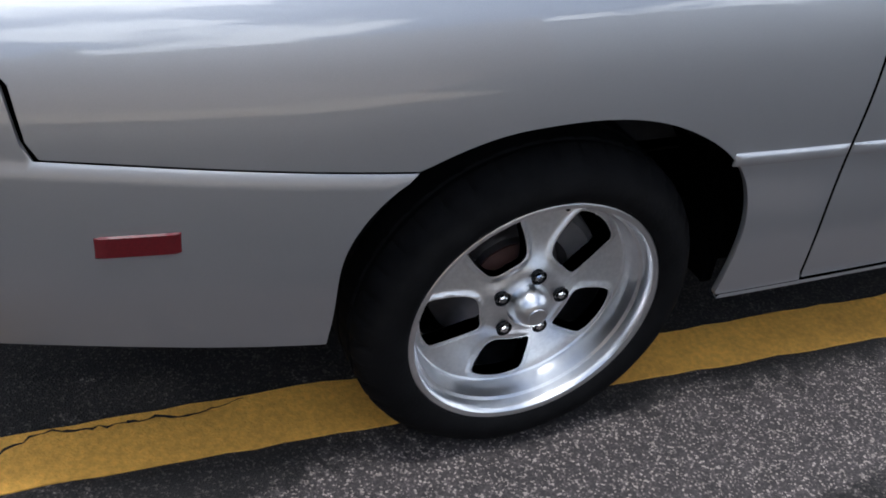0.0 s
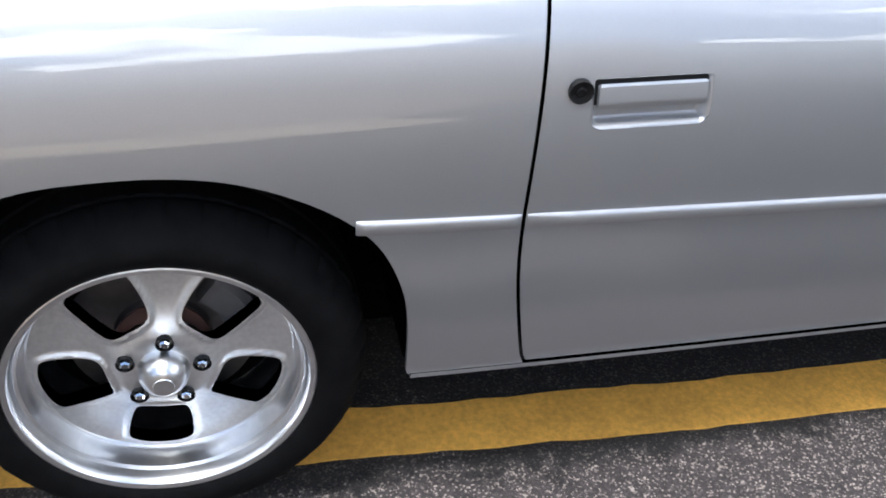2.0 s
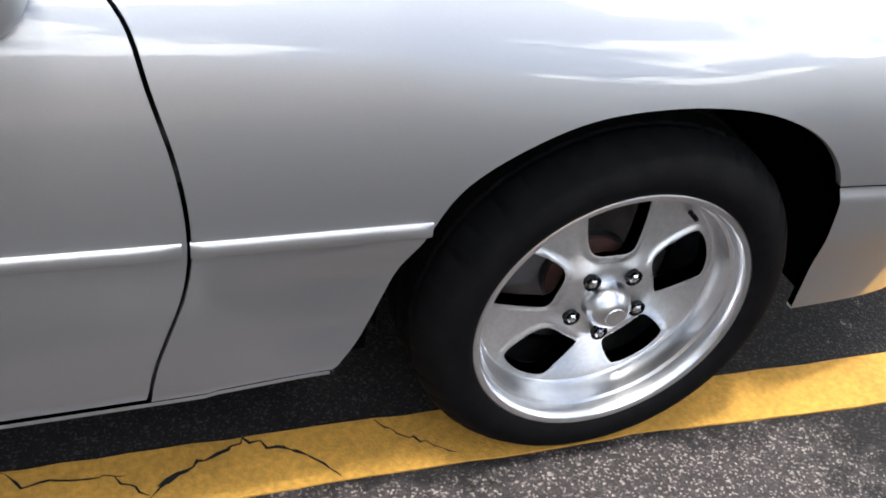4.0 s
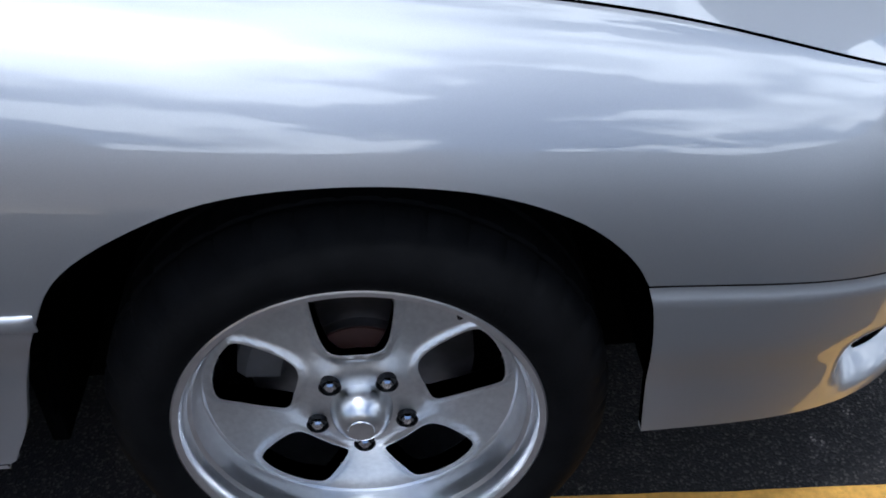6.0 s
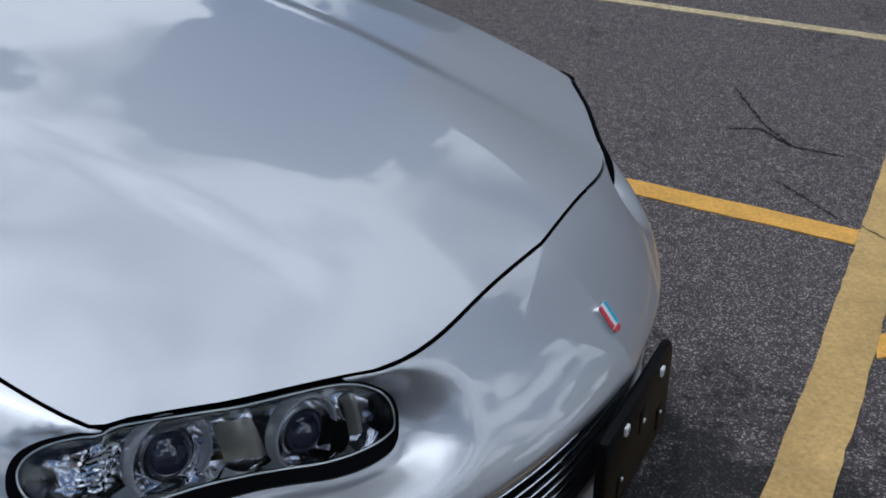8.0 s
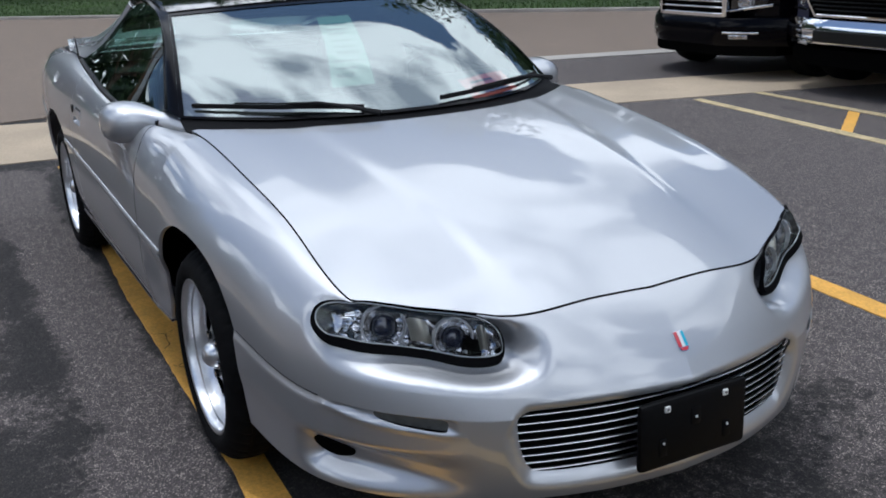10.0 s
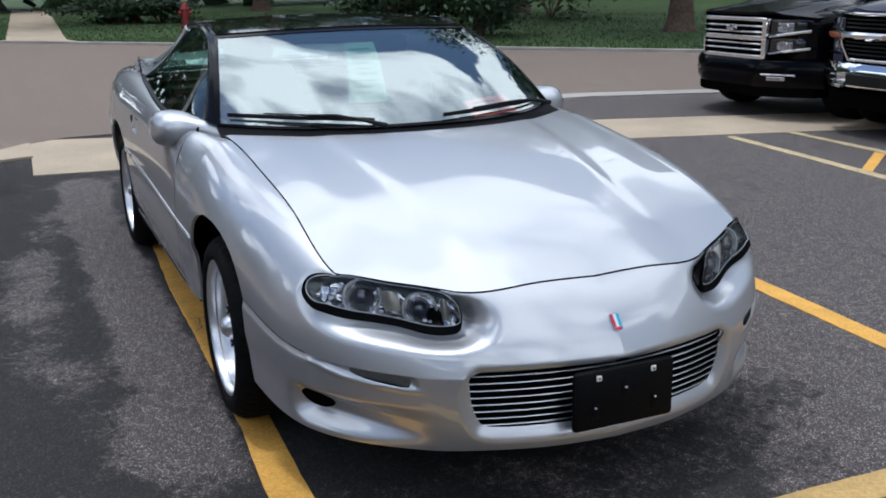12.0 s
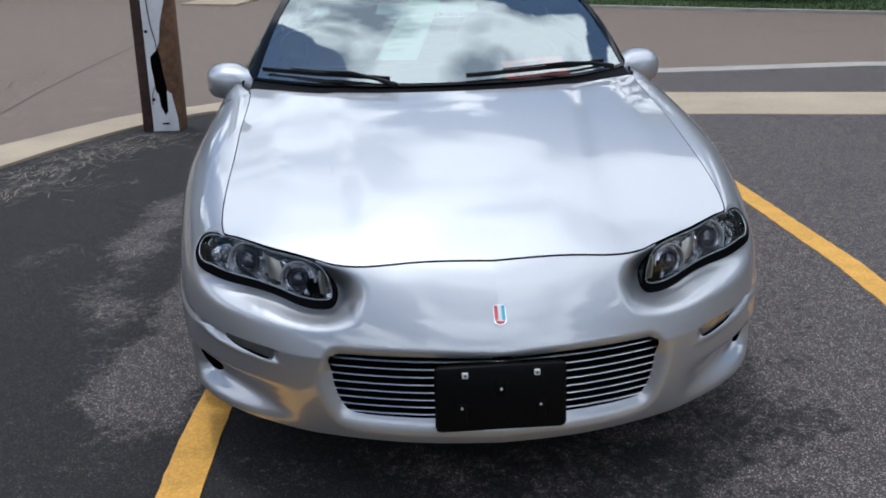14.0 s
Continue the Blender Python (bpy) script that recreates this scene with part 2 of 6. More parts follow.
HOOD_X = (-0.75, -0.45, -0.10, 0.25, 0.55, 0.75, 0.95, 1.05)
HOOD_Z = (0.985, 0.950, 0.906, 0.850, 0.782, 0.723, 0.635, 0.585)


def hood_z(x, y):
    """Height of the bonnet's skin, with its two long soft ridges."""
    mid = along(HOOD_X, HOOD_Z, x)
    a = abs(y)
    fall = 0.042 * (a / 0.72) ** 2.2
    fall += 0.016 * ease(0.12, 0.50, a) * ease(0.30, 0.80, x)
    ridge = 0.44 - 0.09 * ease(-0.5, 0.9, x)
    up = 0.007 * (1 - ease(ridge - 0.05, ridge + 0.045, a)) * ease(0.98, 0.45, x) * ease(-0.75, 0.1, x)
    up2 = 0.003 * math.exp(-((a - 0.60 + 0.08 * x) / 0.07) ** 2) * ease(0.75, 0.3, x) * ease(-0.55, -0.2, x)
    return mid - fall + up - 0.006 + up2


def top_xy(u):
    """Plan of the shoulder line; it runs straight above the headlamps."""
    x, y = spline(TOP_X, u), spline(TOP_Y, u)
    w = ease(11.98, 12.20, u) * ease(14.0, 13.7, u)
    if w > 0:
        i = min(int(u), 15)
        f = u - i
        x += w * (TOP_X[i] + (TOP_X[i + 1] - TOP_X[i]) * f - x)
        y += w * (TOP_Y[i] + (TOP_Y[i + 1] - TOP_Y[i]) * f - y)
    return x, y


def top_z(u):
    if u <= 8:
        return spline(TOP_Z, u)
    if u >= 9:
        return hood_z(*top_xy(u)) - 0.002
    f = u - 8
    return (1 - f) * TOP_Z[8] + f * (hood_z(spline(TOP_X, 9), spline(TOP_Y, 9)) - 0.002)


def shell_raw(u, v):
    """Skin of the lower body's right half (mirrored later): v 0 bottom edge, 1 crease, 2 top edge."""
    bx, by, zc = spline(BASE_X, u), spline(BASE_Y, u), spline(CREASE, u)
    e = 0.02
    tx, ty = spline(BASE_X, u + e) - spline(BASE_X, u - e), spline(BASE_Y, u + e) - spline(BASE_Y, u - e)
    if u >= 15.98:
        tx, ty = 0.0, -1.0
    if u <= 0.02:
        tx, ty = 0.0, 1.0
    s = math.hypot(tx, ty)
    nx, ny = -ty / s, tx / s
    if v <= 1:
        zb, w = spline(BOTTOM, u), v
        off = -spline(TUCK, u) * (1 - w) ** 2.4
        return bx + nx * off, by + ny * off, zb + (zc - zb) * w
    w = v - 1
    k = spline(ROUND, u)
    n = 2.35 - 0.35 * ease(10.4, 12.0, u)
    sn, cs = math.sin(w * math.pi / 2), math.cos(w * math.pi / 2)
    r = (sn ** n + cs ** n) ** (-1 / n)
    f = (1 - k) * w + k * sn * r
    g = (1 - k) * w + k * (1 - cs * r)
    hips = 0.004 * math.sin(math.pi * min(1, w * 1.6)) if w < 0.625 else 0.0
    tx, ty = top_xy(u)
    x, y = bx + (tx - bx) * g, by + (ty - by) * g
    return x + nx * hips * k, y + ny * hips * k, zc + (top_z(u) - zc) * f


LAMP = [(11.825, 1.61), (11.83, 1.74), (11.92, 1.88), (12.07, 1.975), (12.6, 1.985), (13.12, 1.985), (13.64, 1.98), (13.86, 1.90), (13.95, 1.77),
        (13.94, 1.62), (13.84, 1.53), (13.62, 1.488), (13.34, 1.480), (13.02, 1.505), (12.70, 1.488), (12.36, 1.440), (12.07, 1.445), (11.89, 1.505)]
GRILLE = [(16.0, 0.995), (15.2, 1.03), (14.35, 1.05), (14.10, 1.045), (13.99, 0.98), (13.98, 0.86), (14.02, 0.60), (14.12, 0.36), (14.25, 0.275), (14.6, 0.25), (15.3, 0.248), (16.0, 0.244)]
SLOT = [(12.46, 0.935), (12.50, 0.905), (12.7, 0.873), (13.02, 0.850), (13.07, 0.88), (13.06, 0.955), (12.9, 0.972), (12.7, 0.978), (12.5, 0.982), (12.46, 0.97)]
FOG = [(11.90, 0.39), (11.93, 0.46), (12.01, 0.515), (12.14, 0.51), (12.25, 0.45), (12.24, 0.35), (12.10, 0.285), (11.96, 0.30)]


# rim of the hollow in which each headlamp lies, from the bonnet round its inner end and along its foot to the wing
HOLLOW = [(13.98, 2.06), (14.20, 1.98), (14.42, 1.84), (14.52, 1.66), (14.50, 1.48), (14.40, 1.33), (14.16, 1.245), (13.70, 1.21), (13.20, 1.20), (12.70, 1.195), (12.30, 1.205), (12.02, 1.26), (11.84, 1.385), (11.765, 1.55), (11.76, 1.72), (11.80, 1.86), (11.92, 1.97), (12.05, 2.06)]
HOLLOWS = {}
GROOVE_U, GROOVE_V = (12.0, 12.12, 12.35, 12.70, 13.05, 13.3), (0.99, 0.950, 0.893, 0.858, 0.842, 0.84)


def lens_depth(u, v):
    """How far the headlamp's glass lies behind the nose's sweep."""
    return 0.046 * ease(11.86, 12.9, u) * ease(1.99, 1.50, v)


def hollow_lines():
    """The hollow's rim, the lamp's outline and the grille's edge, in the plan of the skin and in space, worked out once."""
    if not HOLLOWS:
        rim, lamp = open_curve(HOLLOW, 14), closed_curve(LAMP, 14)
        edge = open_curve(GRILLE, 120)
        in_space = lambda line: np.array([shell_raw(min(u, 16.0), min(v, 2.0)) for u, v in line])
        HOLLOWS["rim"], HOLLOWS["lamp"], HOLLOWS["edge"] = rim, lamp, edge + [(16.5, 0.244), (16.5, 0.995)]
        HOLLOWS["rim_at"], HOLLOWS["lamp_at"], HOLLOWS["edge_at"] = in_space([p for p in rim if p[1] < 2.0]), in_space(lamp), in_space(edge)
    return HOLLOWS


def within(poly, u, v):
    hit = False
    for (x1, y1), (x2, y2) in zip(poly, poly[1:] + poly[:1]):
        if (y1 > v) != (y2 > v) and u < (x2 - x1) * (v - y1) / (y2 - y1) + x1:
            hit = not hit
    return hit


def scoop(u, v):
    """How far the skin is drawn inwards: the hollow round each headlamp, the rolled edge of the grille, the fog lamp's duct, and a bead under the bumper seam."""
    d = 0.0
    if 11.7 < u < 14.6 and v > 1.16:
        h = hollow_lines()
        if within(h["rim"], u, v):
            f = 1.0
            if not within(h["lamp"], u, v):
                p = np.array(shell_raw(u, v))
                a, b = math.sqrt(((h["rim_at"] - p) ** 2).sum(1).min()), math.sqrt(((h["lamp_at"] - p) ** 2).sum(1).min())
                f = a / (a + b + 1e-6)
            d += (0.052 * ease(11.80, 12.9, u) + 0.006) * (0.35 * f * f * (3 - 2 * f) + 0.65 * ease(0.0, 1.0, f)) * ease(2.0, 1.86, v)
    if u > 13.4 and v < 1.3:
        p = np.array(shell_raw(u, v))
        a = math.sqrt(((hollow_lines()["edge_at"] - p) ** 2).sum(1).min())
        a = -a if within(hollow_lines()["edge"], u, v) else a
        wide = 0.042 - 0.022 * ease(0.75, 1.0, v)
        if a < wide:
            d += (0.026 - 0.014 * ease(0.75, 1.0, v)) * (1 - a / wide) ** 2
    if 11.6 < u < 13.8 and v < 0.8:
        d += 0.052 * ease(0.64, 0.34, v) * ease(0.02, 0.28, v) * ease(11.72, 12.02, u) * ease(13.7, 12.0, u)
    if 12.0 < u < 13.3 and 0.7 < v <= 1.0:
        low = along(GROOVE_U, GROOVE_V, u)
        keep = ease(12.08, 12.26, u) * ease(13.22, 13.05, u)
        d += 0.011 * ease(low - 0.01, low + 0.05, v) * ease(1.0, 0.965, v) * keep
        d -= 0.0035 * math.exp(-((v - low + 0.022) / 0.034) ** 2) * ease(12.0, 12.12, u) * ease(13.45, 12.95, u)
    if v < 1.0 and 8.1 < u < 9.6:
        d += 0.020 * ease(1.0, 0.62, v) * ease(7.7, 8.76, u) * (0.4 + 0.6 * ease(0.0, 0.4, v))
    if v < 0.08 and 5.0 < u < 10.2:
        d -= 0.004 * ease(0.046, 0.034, v)
    if v <= 1 and u < 4.6:
        d -= 0.007 * ease(1.0, 0.965, v) * ease(0.05, 0.5, v)
    if v <= 1 and u > 10.5:
        d -= 0.007 * ease(1.0, 0.90, v) * ease(0.3, 0.7, v) * (1 if u < 12.03 else ease(12.2, 12.03, u))
    return d


def shell_normal(u, v):
    e = 0.012
    a, b = shell_raw(min(16, u + e), v), shell_raw(max(0, u - e), v)
    top = 2 if v > 1 else 1
    low = 1 if v > 1 else 0
    c, d = shell_raw(u, min(top, v + e)), shell_raw(u, max(low, v - e))
    n = (Vector(a) - Vector(b)).cross(Vector(c) - Vector(d))
    if u > 15.99 or u < 0.01:
        n.y *= ease(1.85, 1.35, v) if u > 15 else 0.0
    return -n.normalized() if n.length > 0 else Vector((1, 0, 0))


def shell(u, v):
    p = Vector(shell_raw(u, v))
    d = scoop(u, v)
    return p - shell_normal(u, v) * d if abs(d) > 1e-5 else p


def skin_normal(u, v):
    e = 0.012
    top, low = (2, 1) if v > 1 else (1, 0)
    n = (shell(min(16, u + e), v) - shell(max(0, u - e), v)).cross(shell(u, min(top, v + e)) - shell(u, max(low, v - e)))
    if u > 15.99 or u < 0.01:
        n.y *= ease(1.85, 1.35, v) if u > 15 else 0.0
    return -n.normalized() if n.length > 0 else Vector((1, 0, 0))


def side_uv(x, z):
    """Station and level of the flank's point at length x and height z."""
    v = 1.0
    for _ in range(12):
        a, b = 2.5, 13.5
        for _ in range(26):
            u = (a + b) / 2
            a, b = (u, b) if shell_raw(u, v)[0] < x else (a, u)
        a, b = 0.0, 2.0
        for _ in range(26):
            v = (a + b) / 2
            a, b = (v, b) if shell_raw(u, v)[2] < z else (a, v)
    return u, v


# ---- mesh tools ----
from mathutils.geometry import delaunay_2d_cdt, tessellate_polygon


def link(name, me, material, parent=None, label=""):
    me.materials.append(material)
    ob = new(name, me)
    if parent is not None:
        ob.parent = parent
    if label:
        ob["label"] = label
    return ob


def part(name, bm, material, parent=None, label="", smooth=True):
    me = bpy.data.meshes.new(name)
    bmesh.ops.recalc_face_normals(bm, faces=bm.faces)
    bm.to_mesh(me)
    bm.free()
    if smooth:
        me.shade_smooth()
        me.set_sharp_from_angle(angle=radians(38))
    return link(name, me, material, parent, label)


def thing(name, label, category, at=(0, 0, 0), group=""):
    ob = new(name)
    ob.location = at
    ob.empty_display_size = 0.2
    return tagged(ob, label, category, group)


def closed_curve(points, per=6):
    """A smooth closed outline through a few points."""
    n = len(points)
    out = []
    for i in range(n):
        p = [points[(i + k) % n] for k in (-1, 0, 1, 2)]
        for j in range(per):
            f = j / per
            out.append(tuple(b + 0.5 * f * (c - a + f * (2 * a - 5 * b + 4 * c - d + f * (3 * (b - c) + d - a))) for a, b, c, d in zip(*p)))
    return out


def open_curve(points, per=6):
    out = []
    lists = [[p[k] for p in points] for k in range(len(points[0]))]
    for i in range(len(points) - 1):
        for j in range(per):
            out.append(tuple(spline(q, i + j / per) for q in lists))
    return out + [tuple(points[-1])]


def densify(points, step, closed=True):
    out = []
    n = len(points)
    for i in range(n if closed else n - 1):
        a, b = points[i], points[(i + 1) % n]
        k = max(1, int(math.hypot(b[0] - a[0], b[1] - a[1]) / step))
        out += [(a[0] + (b[0] - a[0]) * j / k, a[1] + (b[1] - a[1]) * j / k) for j in range(k)]
    return out if closed else out + [tuple(points[-1])]


def inside(poly, pts):
    """Which of the points lie in the polygon."""
    x, y = pts[:, 0], pts[:, 1]
    res = np.zeros(len(pts), bool)
    n = len(poly)
    for i in range(n):
        (x1, y1), (x2, y2) = poly[i], poly[i - 1]
        if y1 != y2:
            hit = ((y1 > y) != (y2 > y)) & (x < (x2 - x1) * (y - y1) / (y2 - y1) + x1)
            res ^= hit
    return res


def fill(outline, holes=(), step=0.05, lines=()):
    """Triangles of a flat region with holes: points, triangles, and the border loops as lists of indices."""
    loops = [densify(outline, step)] + [densify(h, step) for h in holes]
    pts, edges, rings = [], [], []
    for loop in loops:
        k = len(pts)
        pts += loop
        ring = list(range(k, k + len(loop)))
        rings.append(ring)
        edges += [(a, b) for a, b in zip(ring, ring[1:] + ring[:1])]
    border = np.array(pts)
    lo, hi = border.min(0), border.max(0)
    gx, gy = np.meshgrid(np.arange(lo[0] + step / 2, hi[0], step), np.arange(lo[1] + step / 2, hi[1], step))
    grid = np.stack([gx.ravel(), gy.ravel()], 1)
    ok = inside(loops[0], grid)
    for h in loops[1:]:
        ok &= ~inside(h, grid)
    grid = grid[ok]
    if len(grid):
        far = np.ones(len(grid), bool)
        for c in range(0, len(border), 256):
            d = ((grid[:, None, :] - border[None, c:c + 256, :]) ** 2).sum(2).min(1)
            far &= d > (0.55 * step) ** 2
        grid = grid[far]
    verts = [Vector(p) for p in pts] + [Vector(p) for p in grid]
    co, _, tris, orig, _, _ = delaunay_2d_cdt(verts, edges, [], 0, 1e-7)
    cen = np.array([[sum(co[i][k] for i in t) / 3 for k in (0, 1)] for t in tris])
    ok = inside(loops[0], cen)
    for h in loops[1:]:
        ok &= ~inside(h, cen)
    where = {}
    for i, o in enumerate(orig):
        for j in o:
            where[j] = i
    rings = [[where[i] for i in r if i in where] for r in rings]
    return [(c[0], c[1]) for c in co], [t for t, k in zip(tris, ok) if k], rings


def skin(name, region, place, normal, material, parent, sides=(1,), lip=0.010, label=""):
    """A pressed panel: a region of a surface with true normals and its edges turned in by lip. sides: 1 and/or -1 mirror in y."""
    co, tris, rings = region
    verts, faces, norms = [], [], []
    P, N = [place(*c) for c in co], [normal(*c) for c in co]
    edge = {i for r in rings for i in r}
    inner = {}
    for t in tris:
        for i in t:
            for j in t:
                if i in edge and j not in edge:
                    inner.setdefault(i, j)
    for s in sides:
        k = len(verts)
        verts += [(p[0], p[1] * s, p[2]) for p in P]
        norms += [(n[0], n[1] * s, n[2]) for n in N]
        for t in tris:
            a, b, c = t
            g = (Vector(P[b]) - Vector(P[a])).cross(Vector(P[c]) - Vector(P[a]))
            flip = (g.dot(N[a]) < 0) != (s < 0)
            faces.append((a + k, c + k, b + k) if flip else (a + k, b + k, c + k))
        if lip:
            for ring in rings:
                base = len(verts)
                m = len(ring)
                for i, r in enumerate(ring):
                    p, n = Vector(P[r]), Vector(N[r])
                    d = (Vector(P[ring[(i + 1) % m]]) - Vector(P[ring[i - 1]])).cross(n)
                    d = d.normalized() if d.length > 1e-9 else n
                    if r in inner and d.dot(Vector(P[inner[r]]) - p) > 0:
                        d = -d
                    q = p - n * lip
                    verts += [(p.x, p.y * s, p.z), (q.x, q.y * s, q.z)]
                    nn = (d + n * 0.35).normalized()
                    norms += [(nn.x, nn.y * s, nn.z), (d.x, d.y * s, d.z)]
                for i in range(m):
                    a, b = base + 2 * i, base + 2 * ((i + 1) % m)
                    faces.append((a, a + 1, b + 1, b))
    me = bpy.data.meshes.new(name)
    me.from_pydata(verts, [], faces)
    me.shade_smooth()
    me.normals_split_custom_set_from_vertices(norms)
    return link(name, me, material, parent, label)


def tube(points, radius, segments=8, closed=False, flat=1.0):
    """A round bar along a line of points."""
    bm = bmesh.new()
    pts = [Vector(p) for p in points]
    n = len(pts)
    rings = []
    up = Vector((0, 0, 1))
    for i, p in enumerate(pts):
        a = pts[i - 1] if (i or closed) else p
        b = pts[(i + 1) % n] if (i < n - 1 or closed) else p
        t = (b - a).normalized()
        side = t.cross(up)
        side = side.normalized() if side.length > 1e-4 else Vector((1, 0, 0))
        w = side.cross(t).normalized()
        r = radius[i] if isinstance(radius, (list, tuple)) else radius
        rings.append([bm.verts.new(p + side * r * math.cos(q) + w * r * flat * math.sin(q)) for q in [2 * math.pi * j / segments for j in range(segments)]])
    for i in range(n if closed else n - 1):
        ra, rb = rings[i], rings[(i + 1) % n]
        for j in range(segments):
            bm.faces.new((ra[j], ra[(j + 1) % segments], rb[(j + 1) % segments], rb[j]))
    if not closed:
        bm.faces.new(rings[0])
        bm.faces.new(rings[-1])
    return bm


def lathe(profile, segments=96, axis="y", start=0.0):
    """Turned shape: profile of (radius, place along the axis)."""
    bm = bmesh.new()
    rings = []
    for r, h in profile:
        ring = []
        for j in range(segments):
            a = start + 2 * math.pi * j / segments
            ring.append(bm.verts.new((r * math.cos(a), h, r * math.sin(a)) if axis == "y" else ((r * math.cos(a), r * math.sin(a), h) if axis == "z" else (h, r * math.cos(a), r * math.sin(a)))))
        rings.append(ring)
    for a, b in zip(rings, rings[1:]):
        for j in range(segments):
            bm.faces.new((a[j], a[(j + 1) % segments], b[(j + 1) % segments], b[j]))
    return bm


def box(bm, lo, hi, bevel=0.0, turn=None):
    """Adds a box with softened edges to bm."""
    c = [(a + b) / 2 for a, b in zip(lo, hi)]
    m = Matrix.Translation(c) @ Matrix.Diagonal((*[b - a for a, b in zip(lo, hi)], 1))
    if turn is not None:
        m = turn @ m
    vs = bmesh.ops.create_cube(bm, size=1, matrix=m)["verts"]
    if bevel:
        es = list({e for v in vs for e in v.link_edges})
        bmesh.ops.bevel(bm, geom=es, offset=bevel, segments=2, affect="EDGES", profile=0.5)
    return bm


def loft(rows, close=False, cap=False):
    """A quilt over rows of points."""
    bm = bmesh.new()
    g = [[bm.verts.new(p) for p in row] for row in rows]
    for a, b in zip(g, g[1:]):
        n = len(a)
        for j in range(n if close else n - 1):
            bm.faces.new((a[j], a[(j + 1) % n], b[(j + 1) % n], b[j]))
    if cap:
        bm.faces.new(g[0])
        bm.faces.new(g[-1])
    return bm


def solid(bm, depth):
    bmesh.ops.recalc_face_normals(bm, faces=bm.faces)
    bmesh.ops.solidify(bm, geom=bm.faces[:], thickness=depth)
    return bm


# ---- ground ----
def asphalt_mat(name, base, light, spots, patch, wear=0.0):
    m = bpy.data.materials.new(name)
    m.use_nodes = True
    t = m.node_tree
    p = t.nodes["Principled BSDF"]
    co = t.nodes.new("ShaderNodeTexCoord")
    vor = t.nodes.new("ShaderNodeTexVoronoi")
    vor.inputs["Scale"].default_value = 260
    t.links.new(co.outputs["Object"], vor.inputs["Vector"])
    stone = t.nodes.new("ShaderNodeValToRGB")
    e = stone.color_ramp.elements
    e[0].position, e[0].color = 0.25, (base[0] * 0.55, base[1] * 0.55, base[2] * 0.55, 1)
    e[1].position, e[1].color = 0.97, (*light, 1)
    mid = e.new(0.78)
    mid.color = (*base, 1)
    sep = t.nodes.new("ShaderNodeSeparateColor")
    t.links.new(vor.outputs["Color"], sep.inputs[0])
    t.links.new(sep.outputs[0], stone.inputs[0])
    n = t.nodes.new("ShaderNodeTexNoise")
    n.inputs["Scale"].default_value, n.inputs["Detail"].default_value, n.inputs["Roughness"].default_value = 1.7, 10, 0.78
    t.links.new(co.outputs["Object"], n.inputs["Vector"])
    # paler strip along the near side of the bay, where bare aggregate shows
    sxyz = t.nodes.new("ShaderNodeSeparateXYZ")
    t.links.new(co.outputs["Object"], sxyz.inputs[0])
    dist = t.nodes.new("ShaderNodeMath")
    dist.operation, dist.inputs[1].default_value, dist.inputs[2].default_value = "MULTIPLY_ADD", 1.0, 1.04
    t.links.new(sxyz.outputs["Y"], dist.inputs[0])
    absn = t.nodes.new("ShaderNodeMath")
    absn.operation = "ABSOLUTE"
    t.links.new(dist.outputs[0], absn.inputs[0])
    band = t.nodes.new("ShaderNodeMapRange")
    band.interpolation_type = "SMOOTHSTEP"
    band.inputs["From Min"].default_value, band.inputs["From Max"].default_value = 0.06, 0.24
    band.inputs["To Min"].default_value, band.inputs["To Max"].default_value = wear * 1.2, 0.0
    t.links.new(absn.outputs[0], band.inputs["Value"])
    trail = t.nodes.new("ShaderNodeMapRange")  # scuffed trail towards the street
    trail.interpolation_type = "SMOOTHSTEP"
    trail.inputs["From Min"].default_value, trail.inputs["From Max"].default_value = 0.02, 0.24
    trail.inputs["To Min"].default_value, trail.inputs["To Max"].default_value = wear * 0.56, 0.0
    bow = t.nodes.new("ShaderNodeMath")
    bow.inputs[1].default_value = 1.7
    t.links.new(sxyz.outputs["X"], bow.inputs[0])
    bow2, bow3 = t.nodes.new("ShaderNodeMath"), t.nodes.new("ShaderNodeMath")
    bow2.operation = "MULTIPLY"
    t.links.new(bow.outputs[0], bow2.inputs[0])
    t.links.new(bow.outputs[0], bow2.inputs[1])
    bow3.operation, bow3.inputs[1].default_value, bow3.inputs[2].default_value = "MULTIPLY_ADD", -0.085, 1.50
    t.links.new(bow2.outputs[0], bow3.inputs[0])
    off2 = t.nodes.new("ShaderNodeMath")
    t.links.new(sxyz.outputs["Y"], off2.inputs[0])
    t.links.new(bow3.outputs[0], off2.inputs[1])
    abs2 = t.nodes.new("ShaderNodeMath")
    abs2.operation = "ABSOLUTE"
    t.links.new(off2.outputs[0], abs2.inputs[0])
    t.links.new(abs2.outputs[0], trail.inputs["Value"])
    lot = t.nodes.new("ShaderNodeMapRange")  # paler grey towards the open lot
    lot.interpolation_type = "SMOOTHSTEP"
    lot.inputs["From Min"].default_value, lot.inputs["From Max"].default_value = -0.6, 1.6
    lot.inputs["To Min"].default_value, lot.inputs["To Max"].default_value = 0.0, wear * 1.05
    t.links.new(sxyz.outputs["Y"], lot.inputs["Value"])
    addl = t.nodes.new("ShaderNodeMath")
    t.links.new(lot.outputs[0], addl.inputs[0])
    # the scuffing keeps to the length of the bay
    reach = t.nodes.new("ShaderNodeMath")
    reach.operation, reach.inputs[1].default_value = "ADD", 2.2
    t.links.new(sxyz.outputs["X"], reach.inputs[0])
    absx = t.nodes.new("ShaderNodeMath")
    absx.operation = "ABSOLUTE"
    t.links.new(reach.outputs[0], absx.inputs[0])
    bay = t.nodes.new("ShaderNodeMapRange")
